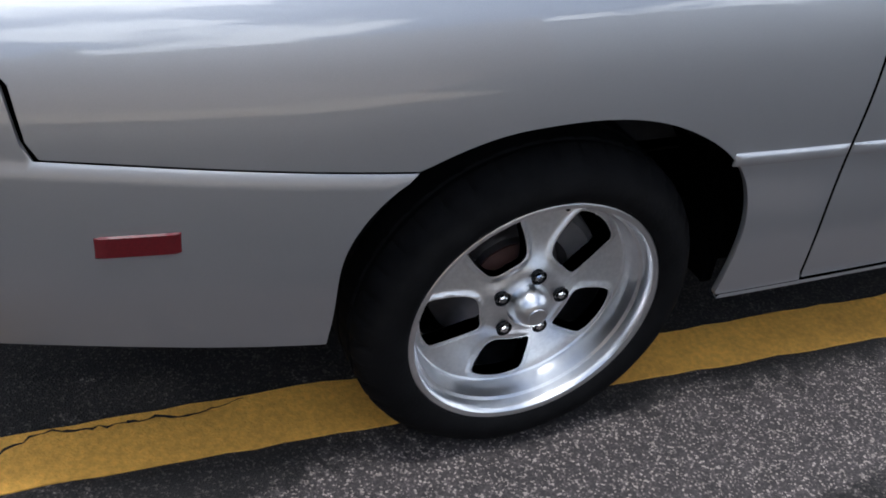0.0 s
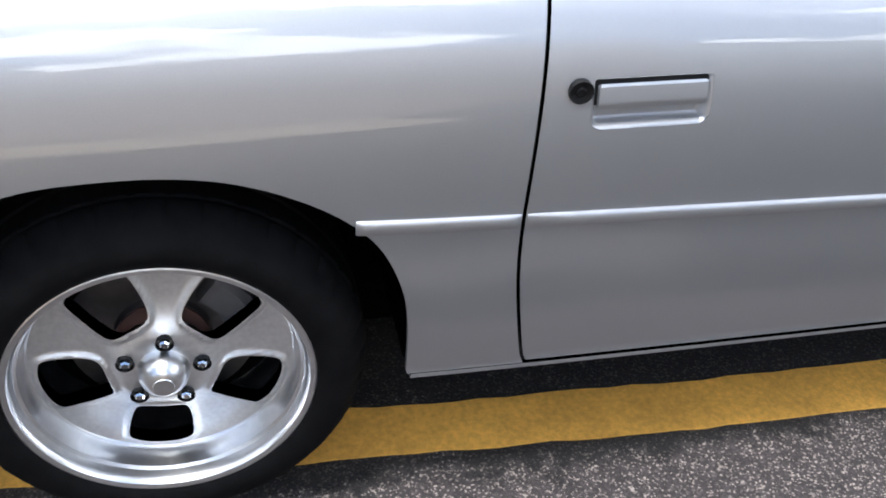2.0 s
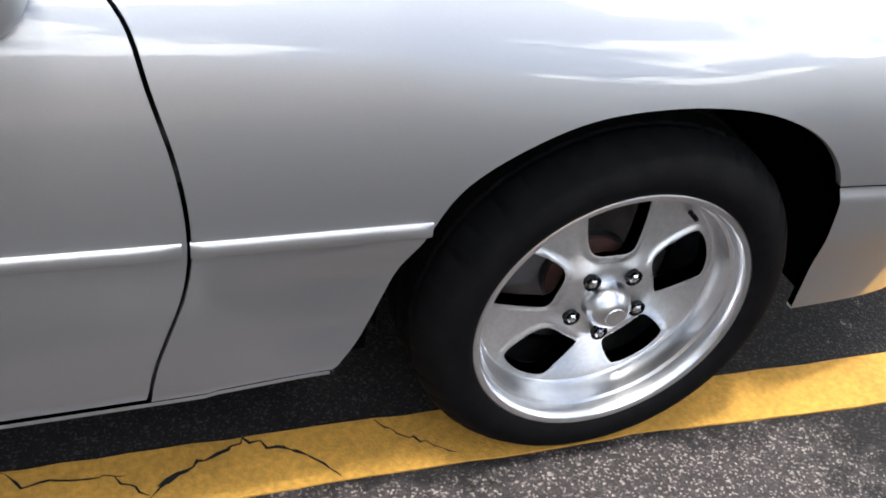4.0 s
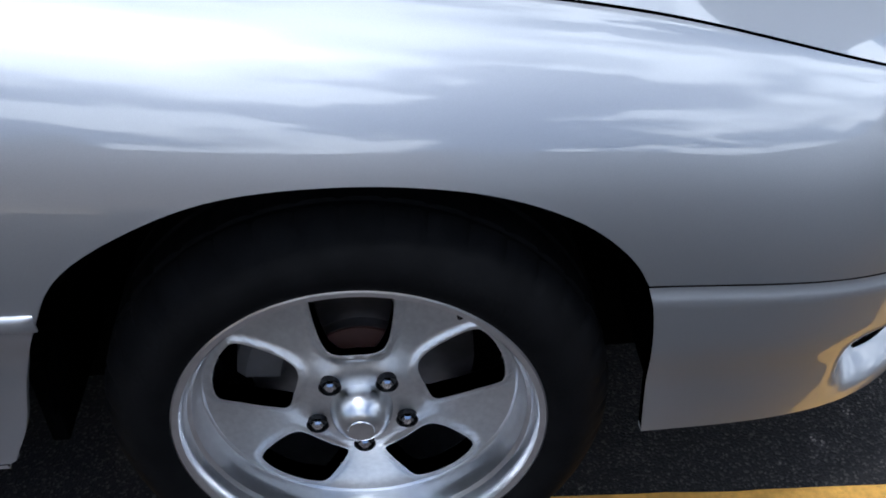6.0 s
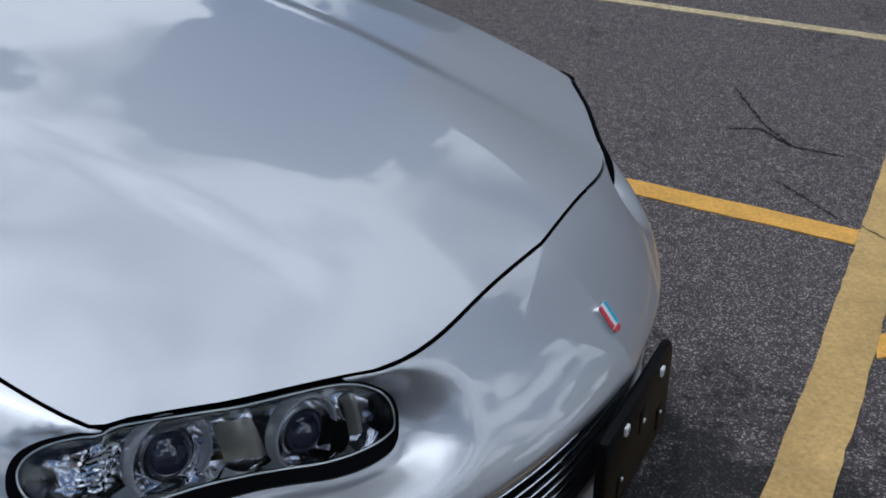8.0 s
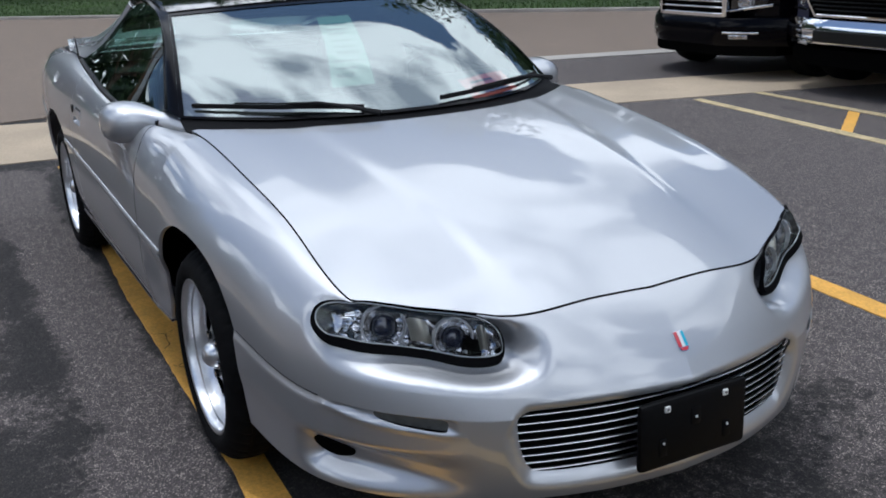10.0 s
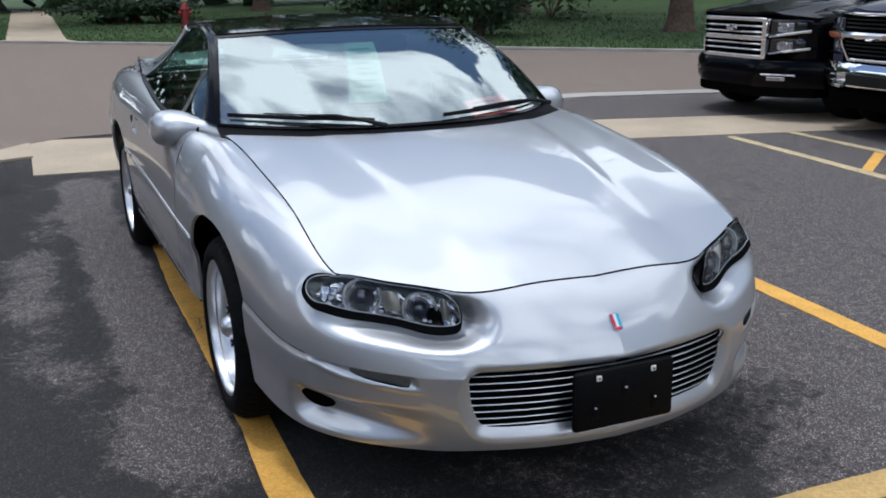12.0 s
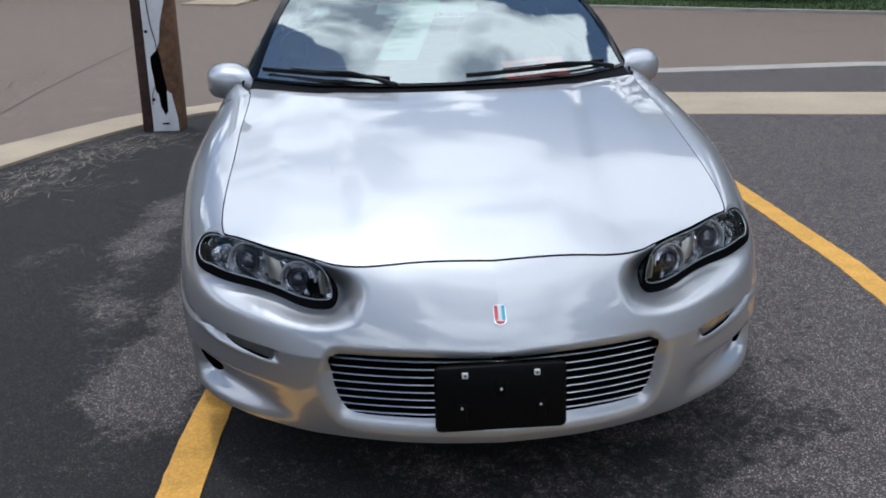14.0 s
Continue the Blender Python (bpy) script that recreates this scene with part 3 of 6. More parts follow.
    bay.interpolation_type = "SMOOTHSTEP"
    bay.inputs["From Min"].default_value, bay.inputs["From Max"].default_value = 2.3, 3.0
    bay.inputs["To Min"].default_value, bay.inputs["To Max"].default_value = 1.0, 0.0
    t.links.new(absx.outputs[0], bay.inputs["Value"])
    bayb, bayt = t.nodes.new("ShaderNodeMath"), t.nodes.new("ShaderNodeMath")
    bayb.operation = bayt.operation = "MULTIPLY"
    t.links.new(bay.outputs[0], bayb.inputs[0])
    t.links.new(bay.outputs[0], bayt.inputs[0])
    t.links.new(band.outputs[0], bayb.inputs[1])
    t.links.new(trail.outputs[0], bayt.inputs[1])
    addw = t.nodes.new("ShaderNodeMath")
    addt = t.nodes.new("ShaderNodeMath")
    gran = t.nodes.new("ShaderNodeTexNoise")
    gran.inputs["Scale"].default_value, gran.inputs["Detail"].default_value, gran.inputs["Roughness"].default_value = 26, 6, 0.7
    t.links.new(co.outputs["Object"], gran.inputs["Vector"])
    grit = t.nodes.new("ShaderNodeMath")
    grit.operation, grit.inputs[1].default_value = "MULTIPLY_ADD", 0.42
    t.links.new(gran.outputs["Fac"], grit.inputs[0])
    t.links.new(n.outputs["Fac"], grit.inputs[2])
    level = t.nodes.new("ShaderNodeMath")
    level.inputs[1].default_value = -0.21
    t.links.new(grit.outputs[0], level.inputs[0])
    t.links.new(level.outputs[0], addl.inputs[1])
    t.links.new(addl.outputs[0], addt.inputs[0])
    t.links.new(bayt.outputs[0], addt.inputs[1])
    t.links.new(addt.outputs[0], addw.inputs[0])
    t.links.new(bayb.outputs[0], addw.inputs[1])
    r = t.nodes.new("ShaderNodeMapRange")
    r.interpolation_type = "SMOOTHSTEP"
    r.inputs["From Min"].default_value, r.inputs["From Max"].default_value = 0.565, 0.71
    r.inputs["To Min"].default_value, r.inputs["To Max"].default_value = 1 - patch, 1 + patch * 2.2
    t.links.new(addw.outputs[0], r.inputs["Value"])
    n2 = t.nodes.new("ShaderNodeTexNoise")
    n2.inputs["Scale"].default_value, n2.inputs["Detail"].default_value = 22, 5
    t.links.new(co.outputs["Object"], n2.inputs["Vector"])
    r2 = t.nodes.new("ShaderNodeMapRange")
    r2.inputs["From Min"].default_value, r2.inputs["From Max"].default_value = 0.3, 0.7
    r2.inputs["To Min"].default_value, r2.inputs["To Max"].default_value = 1 - spots, 1 + spots
    t.links.new(n2.outputs["Fac"], r2.inputs["Value"])
    mul = t.nodes.new("ShaderNodeMath")
    mul.operation = "MULTIPLY"
    t.links.new(r.outputs[0], mul.inputs[0])
    t.links.new(r2.outputs[0], mul.inputs[1])
    sc = t.nodes.new("ShaderNodeVectorMath")
    sc.operation = "SCALE"
    t.links.new(stone.outputs["Color"], sc.inputs[0])
    t.links.new(mul.outputs[0], sc.inputs["Scale"])
    t.links.new(sc.outputs[0], p.inputs["Base Color"])
    p.inputs["Roughness"].default_value = 0.85
    b = t.nodes.new("ShaderNodeBump")
    b.inputs["Strength"].default_value, b.inputs["Distance"].default_value = 0.6, 0.004
    t.links.new(vor.outputs["Distance"], b.inputs["Height"])
    t.links.new(b.outputs[0], p.inputs["Normal"])
    return m


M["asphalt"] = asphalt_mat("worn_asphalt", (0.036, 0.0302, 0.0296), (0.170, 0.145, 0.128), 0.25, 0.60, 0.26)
M["street"] = asphalt_mat("street_concrete", (0.29, 0.222, 0.170), (0.38, 0.30, 0.235), 0.10, 0.14)
M["concrete"] = mat("pale_concrete", (0.45, 0.36, 0.255), 0.85, grain=0.10, scale=60, stain=0.15, stain_scale=1.2, bump=0.15, bump_scale=150)
M["kerb"] = mat("kerb_concrete", (0.40, 0.37, 0.33), 0.85, grain=0.12, scale=40, stain=0.2, stain_scale=1.5)
# darkened green: the canopy's shade over the lawn is in this colour
M["lawn"] = mat("lawn_soil_green", (0.036, 0.068, 0.014), 0.95, grain=0.4, scale=60, stain=0.3, stain_scale=0.6, bump=0.6, bump_scale=120)
M["yellow"] = mat("yellow_road_paint", (0.72, 0.38, 0.065), 0.75, grain=0.16, scale=90, stain=0.12, stain_scale=7, bump=0.35, bump_scale=180)
M["yellow_pale"] = mat("faded_yellow_paint", (0.50, 0.40, 0.22), 0.8, grain=0.3, scale=35, stain=0.2, stain_scale=5)
M["yellow_old"] = mat("worn_yellow_paint", (0.52, 0.34, 0.12), 0.8, grain=0.18, scale=90, stain=0.16, stain_scale=6, bump=0.35, bump_scale=180)


def slab(name, pts, z0, z1, material, label="", kind="structure", category="", parent=None):
    """A flat plate with sides, from an outline on the plan."""
    bm = bmesh.new()
    top = [bm.verts.new((x, y, z1)) for x, y in pts]
    low = [bm.verts.new((x, y, z0)) for x, y in pts]
    for tri in tessellate_polygon([[Vector((x, y, 0)) for x, y in pts]]):
        bm.faces.new([top[i] for i in tri])
    for i in range(len(pts)):
        j = (i + 1) % len(pts)
        bm.faces.new((top[i], low[i], low[j], top[j]))
    ob = part(name, bm, material, parent, smooth=False)
    return tagged(ob, label, category, "", kind) if kind else ob


bm = bmesh.new()
bmesh.ops.create_grid(bm, x_segments=4, y_segments=4, size=400)
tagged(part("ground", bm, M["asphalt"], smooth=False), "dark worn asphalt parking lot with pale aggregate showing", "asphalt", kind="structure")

NEAR = [(-5.12, -1.34), (-4.95, 0.0), (-4.80, 2.1), (-4.35, 3.8), (-3.60, 6.4), (-2.1, 11.6)]
FAR = [(-7.05, -1.30), (-6.50, 0.5), (-6.02, 2.3), (-5.50, 4.2), (-4.65, 6.8), (-3.15, 11.6)]
slab("pavement", NEAR + FAR[::-1], -0.05, 0.006, M["concrete"], "pale concrete apron strip at the lot's edge", category="pavement")
G_IN = [(-1.2, -4.2), (-2.5, -3.38), (-3.68, -2.87), (-4.10, -2.73), (-4.50, -2.58), (-4.90, -2.40), (-5.27, -2.20), (-5.70, -1.87), (-5.90, -1.60), (-6.00, -1.31)]
G_OUT = [(-1.5, -4.95), (-2.7, -4.05), (-3.75, -3.52), (-4.50, -3.15), (-5.03, -2.87), (-5.65, -2.54), (-5.92, -2.32), (-6.17, -1.92), (-6.50, -1.57), (-6.82, -1.31)]
slab("kerb", G_IN + G_OUT[::-1], -0.05, 0.02, M["concrete"], "low curved concrete gutter edging the lot", category="kerb")
FK = [(-46.0, -22.0), (-33.0, -10.0), (-22.6, 0.0), (-18.0, 4.4), (-13.7, 8.5), (-11.8, 10.2), (-4.0, 17.5), (20.0, 40.0)]
EDGE = G_OUT + [(-7.05, -1.0), (-7.08, -0.4), (-7.45, 1.2), (-7.55, 5.0), (-5.9, 10.0), (-5.4, 12.5), (-5.4, 19.0), (14.0, 36.0)]
slab("road", EDGE + FK[::-1] + [(-20.0, -30.0), (6.0, -18.0)], -0.05, 0.009, M["street"], "wide beige concrete street with dark tyre marks", category="road")
GUT = [(-7.40, 1.2), (-7.25, 5.0), (-5.75, 10.0), (-5.2, 12.4)]
slab("gutter", GUT + [(x - 0.36, y + 0.08) for x, y in GUT[::-1]], -0.05, 0.013, M["kerb"], "light concrete gutter strip along the street", category="gutter")
slab("far_kerb", FK + [(x - 0.12, y + 0.12) for x, y in FK[::-1]], -0.05, 0.066, M["kerb"], "pale concrete kerb on the far side of the street", category="kerb")
slab("lawn", [(x - 0.12, y + 0.12) for x, y in FK] + [(20, 300), (-300, 300), (-300, -100), (-60, -60)], -0.05, 0.055, M["lawn"], "shaded green lawn behind the street", category="lawn")


def stripe(name, pts, label, material, z=0.004):
    """A painted line with ragged edges."""
    rng = random.Random(len(name) + int(pts[0][0] * 100))
    rag = densify(pts, 0.05)
    rag = [(x + rng.uniform(-0.003, 0.003), y + rng.uniform(-0.003, 0.003)) for x, y in rag]
    ob = slab(name, rag, -0.002, z, material, "", "")
    return tagged(ob, label, "road marking", "parking bay lines")


stripe("parking_line", [(-4.75, -0.71), (-3.23, -0.765), (-2.30, -0.815), (-1.58, -0.850), (-0.74, -0.862), (0.17, -0.885), (0.62, -0.918), (1.26, -0.925),
                        (1.26, -0.81), (0.92, -0.80), (0.34, -0.785), (-0.17, -0.755), (-0.79, -0.737), (-1.52, -0.725), (-2.15, -0.700), (-2.91, -0.648), (-4.75, -0.59)],
       "bright yellow parking line running under the coupe's wheels", M["yellow"])
stripe("parking_line", [(-4.7, 1.70), (-2.2, 1.73), (-0.75, 1.715), (0.45, 1.625), (1.275, 1.56), (1.275, 1.665), (0.45, 1.735), (-0.75, 1.83), (-2.2, 1.845), (-4.7, 1.81)], "yellow parking line of the next bay", M["yellow"])
stripe("parking_line", [(1.275, -0.93), (1.268, 0.0), (1.282, 0.8), (1.277, 1.47), (1.268, 2.14), (1.252, 3.3), (1.2, 9.0), (1.33, 9.0), (1.382, 3.3), (1.393, 2.17), (1.40, 1.5), (1.404, 0.83), (1.392, 0.05), (1.40, -0.93)],
       "worn yellow line across the head of the bays", M["yellow_old"], 0.006)
stripe("parking_line", [(1.408, 0.96), (1.66, 1.17), (3.4, 2.6), (3.4, 2.78), (1.67, 1.31), (1.39, 1.07)], "yellow diagonal hatching line", M["yellow"])
stripe("parking_line", [(1.395, 2.49), (1.80, 2.79), (3.4, 4.0), (3.4, 4.18), (1.81, 2.93), (1.395, 2.575)], "yellow diagonal hatching line", M["yellow"])
stripe("parking_line", [(-4.03, 4.48), (-1.69, 4.19), (1.25, 3.85), (1.25, 3.94), (-1.68, 4.29), (-4.03, 4.57)], "thin faded yellow parking line", M["yellow_pale"])
stripe("parking_line", [(-3.97, 5.13), (-2.41, 5.01), (1.25, 4.72), (1.25, 4.81), (-2.40, 5.10), (-3.97, 5.21)], "thin faded yellow parking line", M["yellow_pale"])
stripe("parking_line", [(-2.32, 4.37), (-2.20, 4.355), (-2.70, 5.01), (-2.82, 5.02)], "short yellow hatching bar between two lines", M["yellow"])


# cracks in the paint and the asphalt
M["crack"] = mat("crack_dirt", (0.012, 0.011, 0.010), 0.95)


def crack(points, width, z, rng, material):
    """A jagged open crack: a thin wandering ribbon that tapers to its ends."""
    line = []
    for (x0, y0), (x1, y1) in zip(points, points[1:]):
        k = max(2, int(math.hypot(x1 - x0, y1 - y0) / 0.012))
        line += [(x0 + (x1 - x0) * i / k + rng.gauss(0, 0.0028), y0 + (y1 - y0) * i / k + rng.gauss(0, 0.0028)) for i in range(k)]
    line.append(points[-1])
    bm = bmesh.new()
    rows = []
    n = len(line)
    for i, (x, y) in enumerate(line):
        a, b = line[max(i - 1, 0)], line[min(i + 1, n - 1)]
        dx, dy = b[0] - a[0], b[1] - a[1]
        d = math.hypot(dx, dy) or 1
        w = width * rng.uniform(0.35, 1.5) * min(1, 0.3 + 4 * min(i, n - 1 - i) / n)
        rows.append((bm.verts.new((x - dy / d * w, y + dx / d * w, z)), bm.verts.new((x + dy / d * w, y - dx / d * w, z))))
    for (a, b), (c, d) in zip(rows, rows[1:]):
        bm.faces.new((a, b, d, c))
    ob = part("crack", bm, material, smooth=False)
    return tagged(ob, "jagged dark crack in the painted asphalt", "crack", "cracks in the lot", "stuff")


rng = random.Random(5)
for pts, w, z in (
        ([(-0.732, -0.846), (-0.688, -0.812), (-0.622, -0.780), (-0.554, -0.753), (-0.492, -0.782), (-0.440, -0.822), (-0.411, -0.862)], 0.0026, 0.0055),
        ([(-0.700, -0.820), (-0.670, -0.803), (-0.640, -0.790)], 0.0045, 0.0056),
        ([(-0.953, -0.726), (-0.902, -0.769), (-0.826, -0.777), (-0.748, -0.785)], 0.0018, 0.0055),
        ([(-0.763, -0.788), (-0.714, -0.833)], 0.0018, 0.0055),
        ([(-1.099, -0.855), (-1.063, -0.799), (-1.010, -0.806), (-0.951, -0.812), (-0.880, -0.856)], 0.0020, 0.0055),
        ([(-1.063, -0.799), (-1.09, -0.76), (-1.12, -0.735)], 0.0014, 0.0055),
        ([(-0.332, -0.754), (-0.292, -0.798), (-0.206, -0.855)], 0.0017, 0.0055),
        ([(-3.60, -0.70), (-3.445, -0.668), (-3.369, -0.640), (-3.303, -0.654), (-3.204, -0.654), (-3.125, -0.670), (-3.016, -0.653)], 0.0026, 0.0055),
        ([(1.20, 1.72), (1.279, 1.685), (1.380, 1.601), (1.528, 1.515), (1.675, 1.400), (2.2, 1.1)], 0.0035, 0.0075),
        ([(0.614, 2.852), (0.816, 2.460), (0.957, 2.270), (1.209, 2.247)], 0.006, 0.003),
        ([(0.70, 2.35), (0.816, 2.40), (0.957, 2.270)], 0.008, 0.003),
        ([(0.95, 1.95), (1.08, 1.84), (1.20, 1.72)], 0.004, 0.003)):
    crack(pts, w, z, rng, M["crack"])
M["seam"] = mat("road_seam_dirt", (0.10, 0.080, 0.066), 0.95, grain=0.2, scale=20)
for pts, w in (([(-14.5, -4.0), (-12.65, -3.91), (-9.73, -3.87), (-7.69, -3.81), (-6.18, -3.71), (-4.6, -3.42)], 0.016),
               ([(-9.9, -4.4), (-9.3, -4.25), (-8.7, -4.42), (-8.2, -4.3), (-7.6, -4.5), (-7.1, -4.35), (-6.6, -4.55)], 0.010),
               ([(-8.3, -4.9), (-7.7, -4.75), (-7.2, -4.95), (-6.7, -4.85)], 0.012),
               ([(-12.3, 1.0), (-11.8, 3.2), (-11.5, 5.6), (-10.2, 9.0)], 0.012)):
    crack(pts, w, 0.0115, rng, M["seam"])
M["straw"] = mat("dry_clippings", (0.30, 0.26, 0.21), 0.9, grain=0.3, scale=15)
bm = bmesh.new()
for _ in range(620):
    x = rng.uniform(-4.9, -2.4)
    y = -2.30 - 0.36 * (x + 4.0) + rng.gauss(0, 0.20)
    if y < along((-5.0, -4.5, -3.68, -2.5), (-2.30, -2.52, -2.80, -3.3), x):
        continue
    a, ln, w = rng.gauss(-0.5, 0.8), rng.uniform(0.04, 0.16), rng.uniform(0.0012, 0.0032)
    dx, dy, bend = math.cos(a) * ln, math.sin(a) * ln, rng.gauss(0, 0.02)
    row = [(x, y), (x + dx * 0.5 - dy * bend * 4, y + dy * 0.5 + dx * bend * 4), (x + dx, y + dy)]
    vs = [[bm.verts.new((px - math.sin(a) * w * k, py + math.cos(a) * w * k, 0.004)) for k in (-1, 1)] for px, py in row]
    for p, q in zip(vs, vs[1:]):
        bm.faces.new((p[0], p[1], q[1], q[0]))
tagged(part("dry_clippings", bm, M["straw"], smooth=False), "thin pale dry clippings strewn on the asphalt", "clippings", kind="stuff")


# ---- the silver coupe ----
CAR = thing("car", "silver two-door sports coupe with gloss black roof and polished wheels", "car")


def uv_line(points, per=5, dx=0.0):
    return [side_uv(x + dx, z) for x, z in open_curve(points, per)]


F_ARCH = [(-0.446, 0.255), (-0.438, 0.29), (-0.420, 0.325), (-0.404, 0.36), (-0.393, 0.395), (-0.381, 0.437), (-0.360, 0.495), (-0.332, 0.555), (-0.290, 0.620), (-0.201, 0.672), (-0.110, 0.697), (-0.015, 0.700), (0.064, 0.693),
          (0.143, 0.677), (0.212, 0.652), (0.273, 0.616), (0.318, 0.571), (0.344, 0.522), (0.355, 0.45), (0.358, 0.36), (0.364, 0.255)]
R_ARCH = [(-2.933, 0.335), (-2.931, 0.40), (-2.932, 0.48), (-2.922, 0.545), (-2.890, 0.605), (-2.826, 0.662), (-2.722, 0.704), (-2.635, 0.716), (-2.547, 0.717), (-2.449, 0.703),
          (-2.359, 0.668), (-2.288, 0.622), (-2.240, 0.568), (-2.212, 0.505), (-2.195, 0.42), (-2.188, 0.255)]
R_GAP = [(-1.988, 0.27), (-2.008, 0.36), (-2.027, 0.48), (-2.033, 0.59), (-2.029, 0.716), (-2.023, 0.813), (-2.017, 0.887), (-2.010, 0.94)]
F_GAP = [(-0.702, 0.27), (-0.690, 0.355), (-0.664, 0.442), (-0.640, 0.544), (-0.648, 0.674), (-0.672, 0.773), (-0.690, 0.840), (-0.735, 0.893)]

f_arch, r_arch = uv_line(F_ARCH), uv_line(R_ARCH)
f_arch = [(u, max(0.0, v)) for u, v in f_arch]
f_arch[0], f_arch[-1] = (f_arch[0][0], 0.0), (f_arch[-1][0], 0.0)
r_arch[0], r_arch[-1] = (r_arch[0][0], 0.0), (r_arch[-1][0], 0.0)
SEAM, SILL = 0.003, 0.034


def ends(line, low, high=2.0):
    return [(line[0][0], low)] + [p for p in line if low + 0.01 < p[1] < high - 0.01] + [(line[-1][0], high)]


def cut_at(arch, v, rear):
    """Splits an arch at a level, on its rear or front limb."""
    k = max(range(len(arch)), key=lambda i: arch[i][1])
    rng = range(0, k) if rear else range(k, len(arch))
    return min(rng, key=lambda i: abs(arch[i][1] - v))


STEP = 0.045
lamp_c = closed_curve(LAMP, 6)
car_panel = lambda name, outline, holes, sides, label="", lip=0.012, material="silver": skin(name, fill(outline, holes, STEP), shell, skin_normal, M[material], CAR, sides, lip, label)

# doors
rg, fg = uv_line(R_GAP, 5, 0.003), uv_line(F_GAP, 5, -0.003)
door_line = ends(rg, SILL + 0.012) + ends(fg, SILL + 0.012)[::-1]
DOORS = {}
GRIP = (-1.953, -1.775, 0.743, 0.816)


def grip_line(inset, low, high):
    """Outline of the handle's opening in length and height, with wider corners below."""
    x0, x1, z0, z1 = GRIP
    pts = []
    for cx, cz, r, a0 in ((x1 - inset - high, z1 - inset - high, high, 0), (x0 + inset + high, z1 - inset - high, high, 90), (x0 + inset + low, z0 + inset + low, low, 180), (x1 - inset - low, z0 + inset + low, low, 270)):
        pts += [(cx + r * math.cos(radians(a0 + k)), cz + r * math.sin(radians(a0 + k))) for k in range(0, 91, 15)]
    return pts


grip_hole = [side_uv(x, z) for x, z in grip_line(0, 0.018, 0.006)]
for s in (-1, 1):
    DOORS[s] = car_panel("door", door_line, (grip_hole,), (s,))
# sills
sill_line = [(r_arch[-1][0] + 0.01, 0.0), (r_arch[-1][0] + 0.012, SILL), (f_arch[0][0] - 0.012, SILL), (f_arch[0][0] - 0.01, 0.0)]
# quarter panels
rg2 = ends(uv_line(R_GAP, 5, -0.003), SILL + 0.004)
i_r = cut_at(r_arch, 1.0, True)
quarter = rg2 + [(u, 2.0) for u in np.linspace(rg2[-1][0], 0.0, 20)][1:] + [(0.0, 1.52), (1.4, 1.52), (2.5, 1.52), (2.88, 1.46), (3.02, 1.28), (3.045, 1.07), (3.08, 1.0 + SEAM)]
quarter += [(r_arch[i_r][0] - 0.002, 1.0 + SEAM)] + [p for p in r_arch[i_r:-1] if p[1] > 1.0 + SEAM or p[0] > 5] + [(r_arch[-1][0] + 0.001, SILL + 0.004)]
# rear bumper
bumper_r = [(0.0, 0.0), (r_arch[0][0], 0.0)] + [p for p in r_arch[1:i_r] if p[1] < 0.99] + [(r_arch[i_r][0] - 0.004, 0.994), (3.06, 0.994), (3.025, 1.06), (2.995, 1.27), (2.86, 1.43), (2.5, 1.495), (1.4, 1.495), (0.0, 1.495)]
# front wings
fg2 = ends(uv_line(F_GAP, 5, 0.003), SILL + 0.004)
i_f = cut_at(f_arch, 1.0, False)
wing = [(f_arch[0][0], SILL + 0.004)] + [p for p in f_arch[1:i_f] if p[1] > SILL] + [(f_arch[i_f][0] + 0.002, 1.0 + SEAM), (12.035, 1.0 + SEAM)]
wing += [lamp_c[i % len(lamp_c)] for i in range(96, 96 + 31)] + [(12.08, 2.0)] + [(u, 2.0) for u in np.linspace(12.0, fg2[-1][0], 24)] + fg2[::-1][1:]
# front bumper cover, half
grille_c = [(16.0, 0.244)] + open_curve(GRILLE[::-1], 4)[1:-1] + [(16.0, 0.995)]
bumper_f = [p for p in f_arch[::-1] if p[1] < 0.99 and p[0] > 10.5] + [(f_arch[i_f][0] + 0.002, 0.994), (12.035, 0.994), (12.035, 1.0 + SEAM)]
bumper_f += [lamp_c[i] for i in range(96, 36, -1)] + [(13.68, 2.0)] + [(u, 2.0) for u in np.linspace(13.80, 16.0, 16)]
bumper_f += grille_c[::-1] + [(16.0, 0.0), (14.5, 0.0), (13.0, 0.0), (12.0, 0.0), (11.5, 0.0)]
slot_c = closed_curve(SLOT, 4)
for s in (-1, 1):
    car_panel("sill", sill_line, (), (s,))
    car_panel("quarter_panel", quarter, (), (s,))
    car_panel("front_wing", wing, (), (s,))
car_panel("rear_bumper", bumper_r, (), (-1, 1))
skin("front_bumper", fill(bumper_f, (slot_c,), 0.030), shell, skin_normal, M["silver"], CAR, (-1, 1), 0.012)


# side moulding
def moulding(u0, u1, s):
    rows = []
    for u in np.linspace(u0, u1, 30):
        p, n = shell(u, 1.0), skin_normal(u, 0.99)
        k = min(1, min(u - u0, u1 - u) / 0.02 + 0.25)
        rows.append([(p.x + n.x * d * k, (p.y + n.y * d * k) * s, p.z + h) for h, d in ((-0.0165, -0.004), (-0.016, 0.003), (-0.012, 0.0062), (-0.005, 0.0072), (0.002, 0.0066), (0.0055, 0.0048), (0.0075, 0.0015), (0.008, -0.004))])
    part("side_moulding", loft(rows, cap=True), M["silver"], CAR)


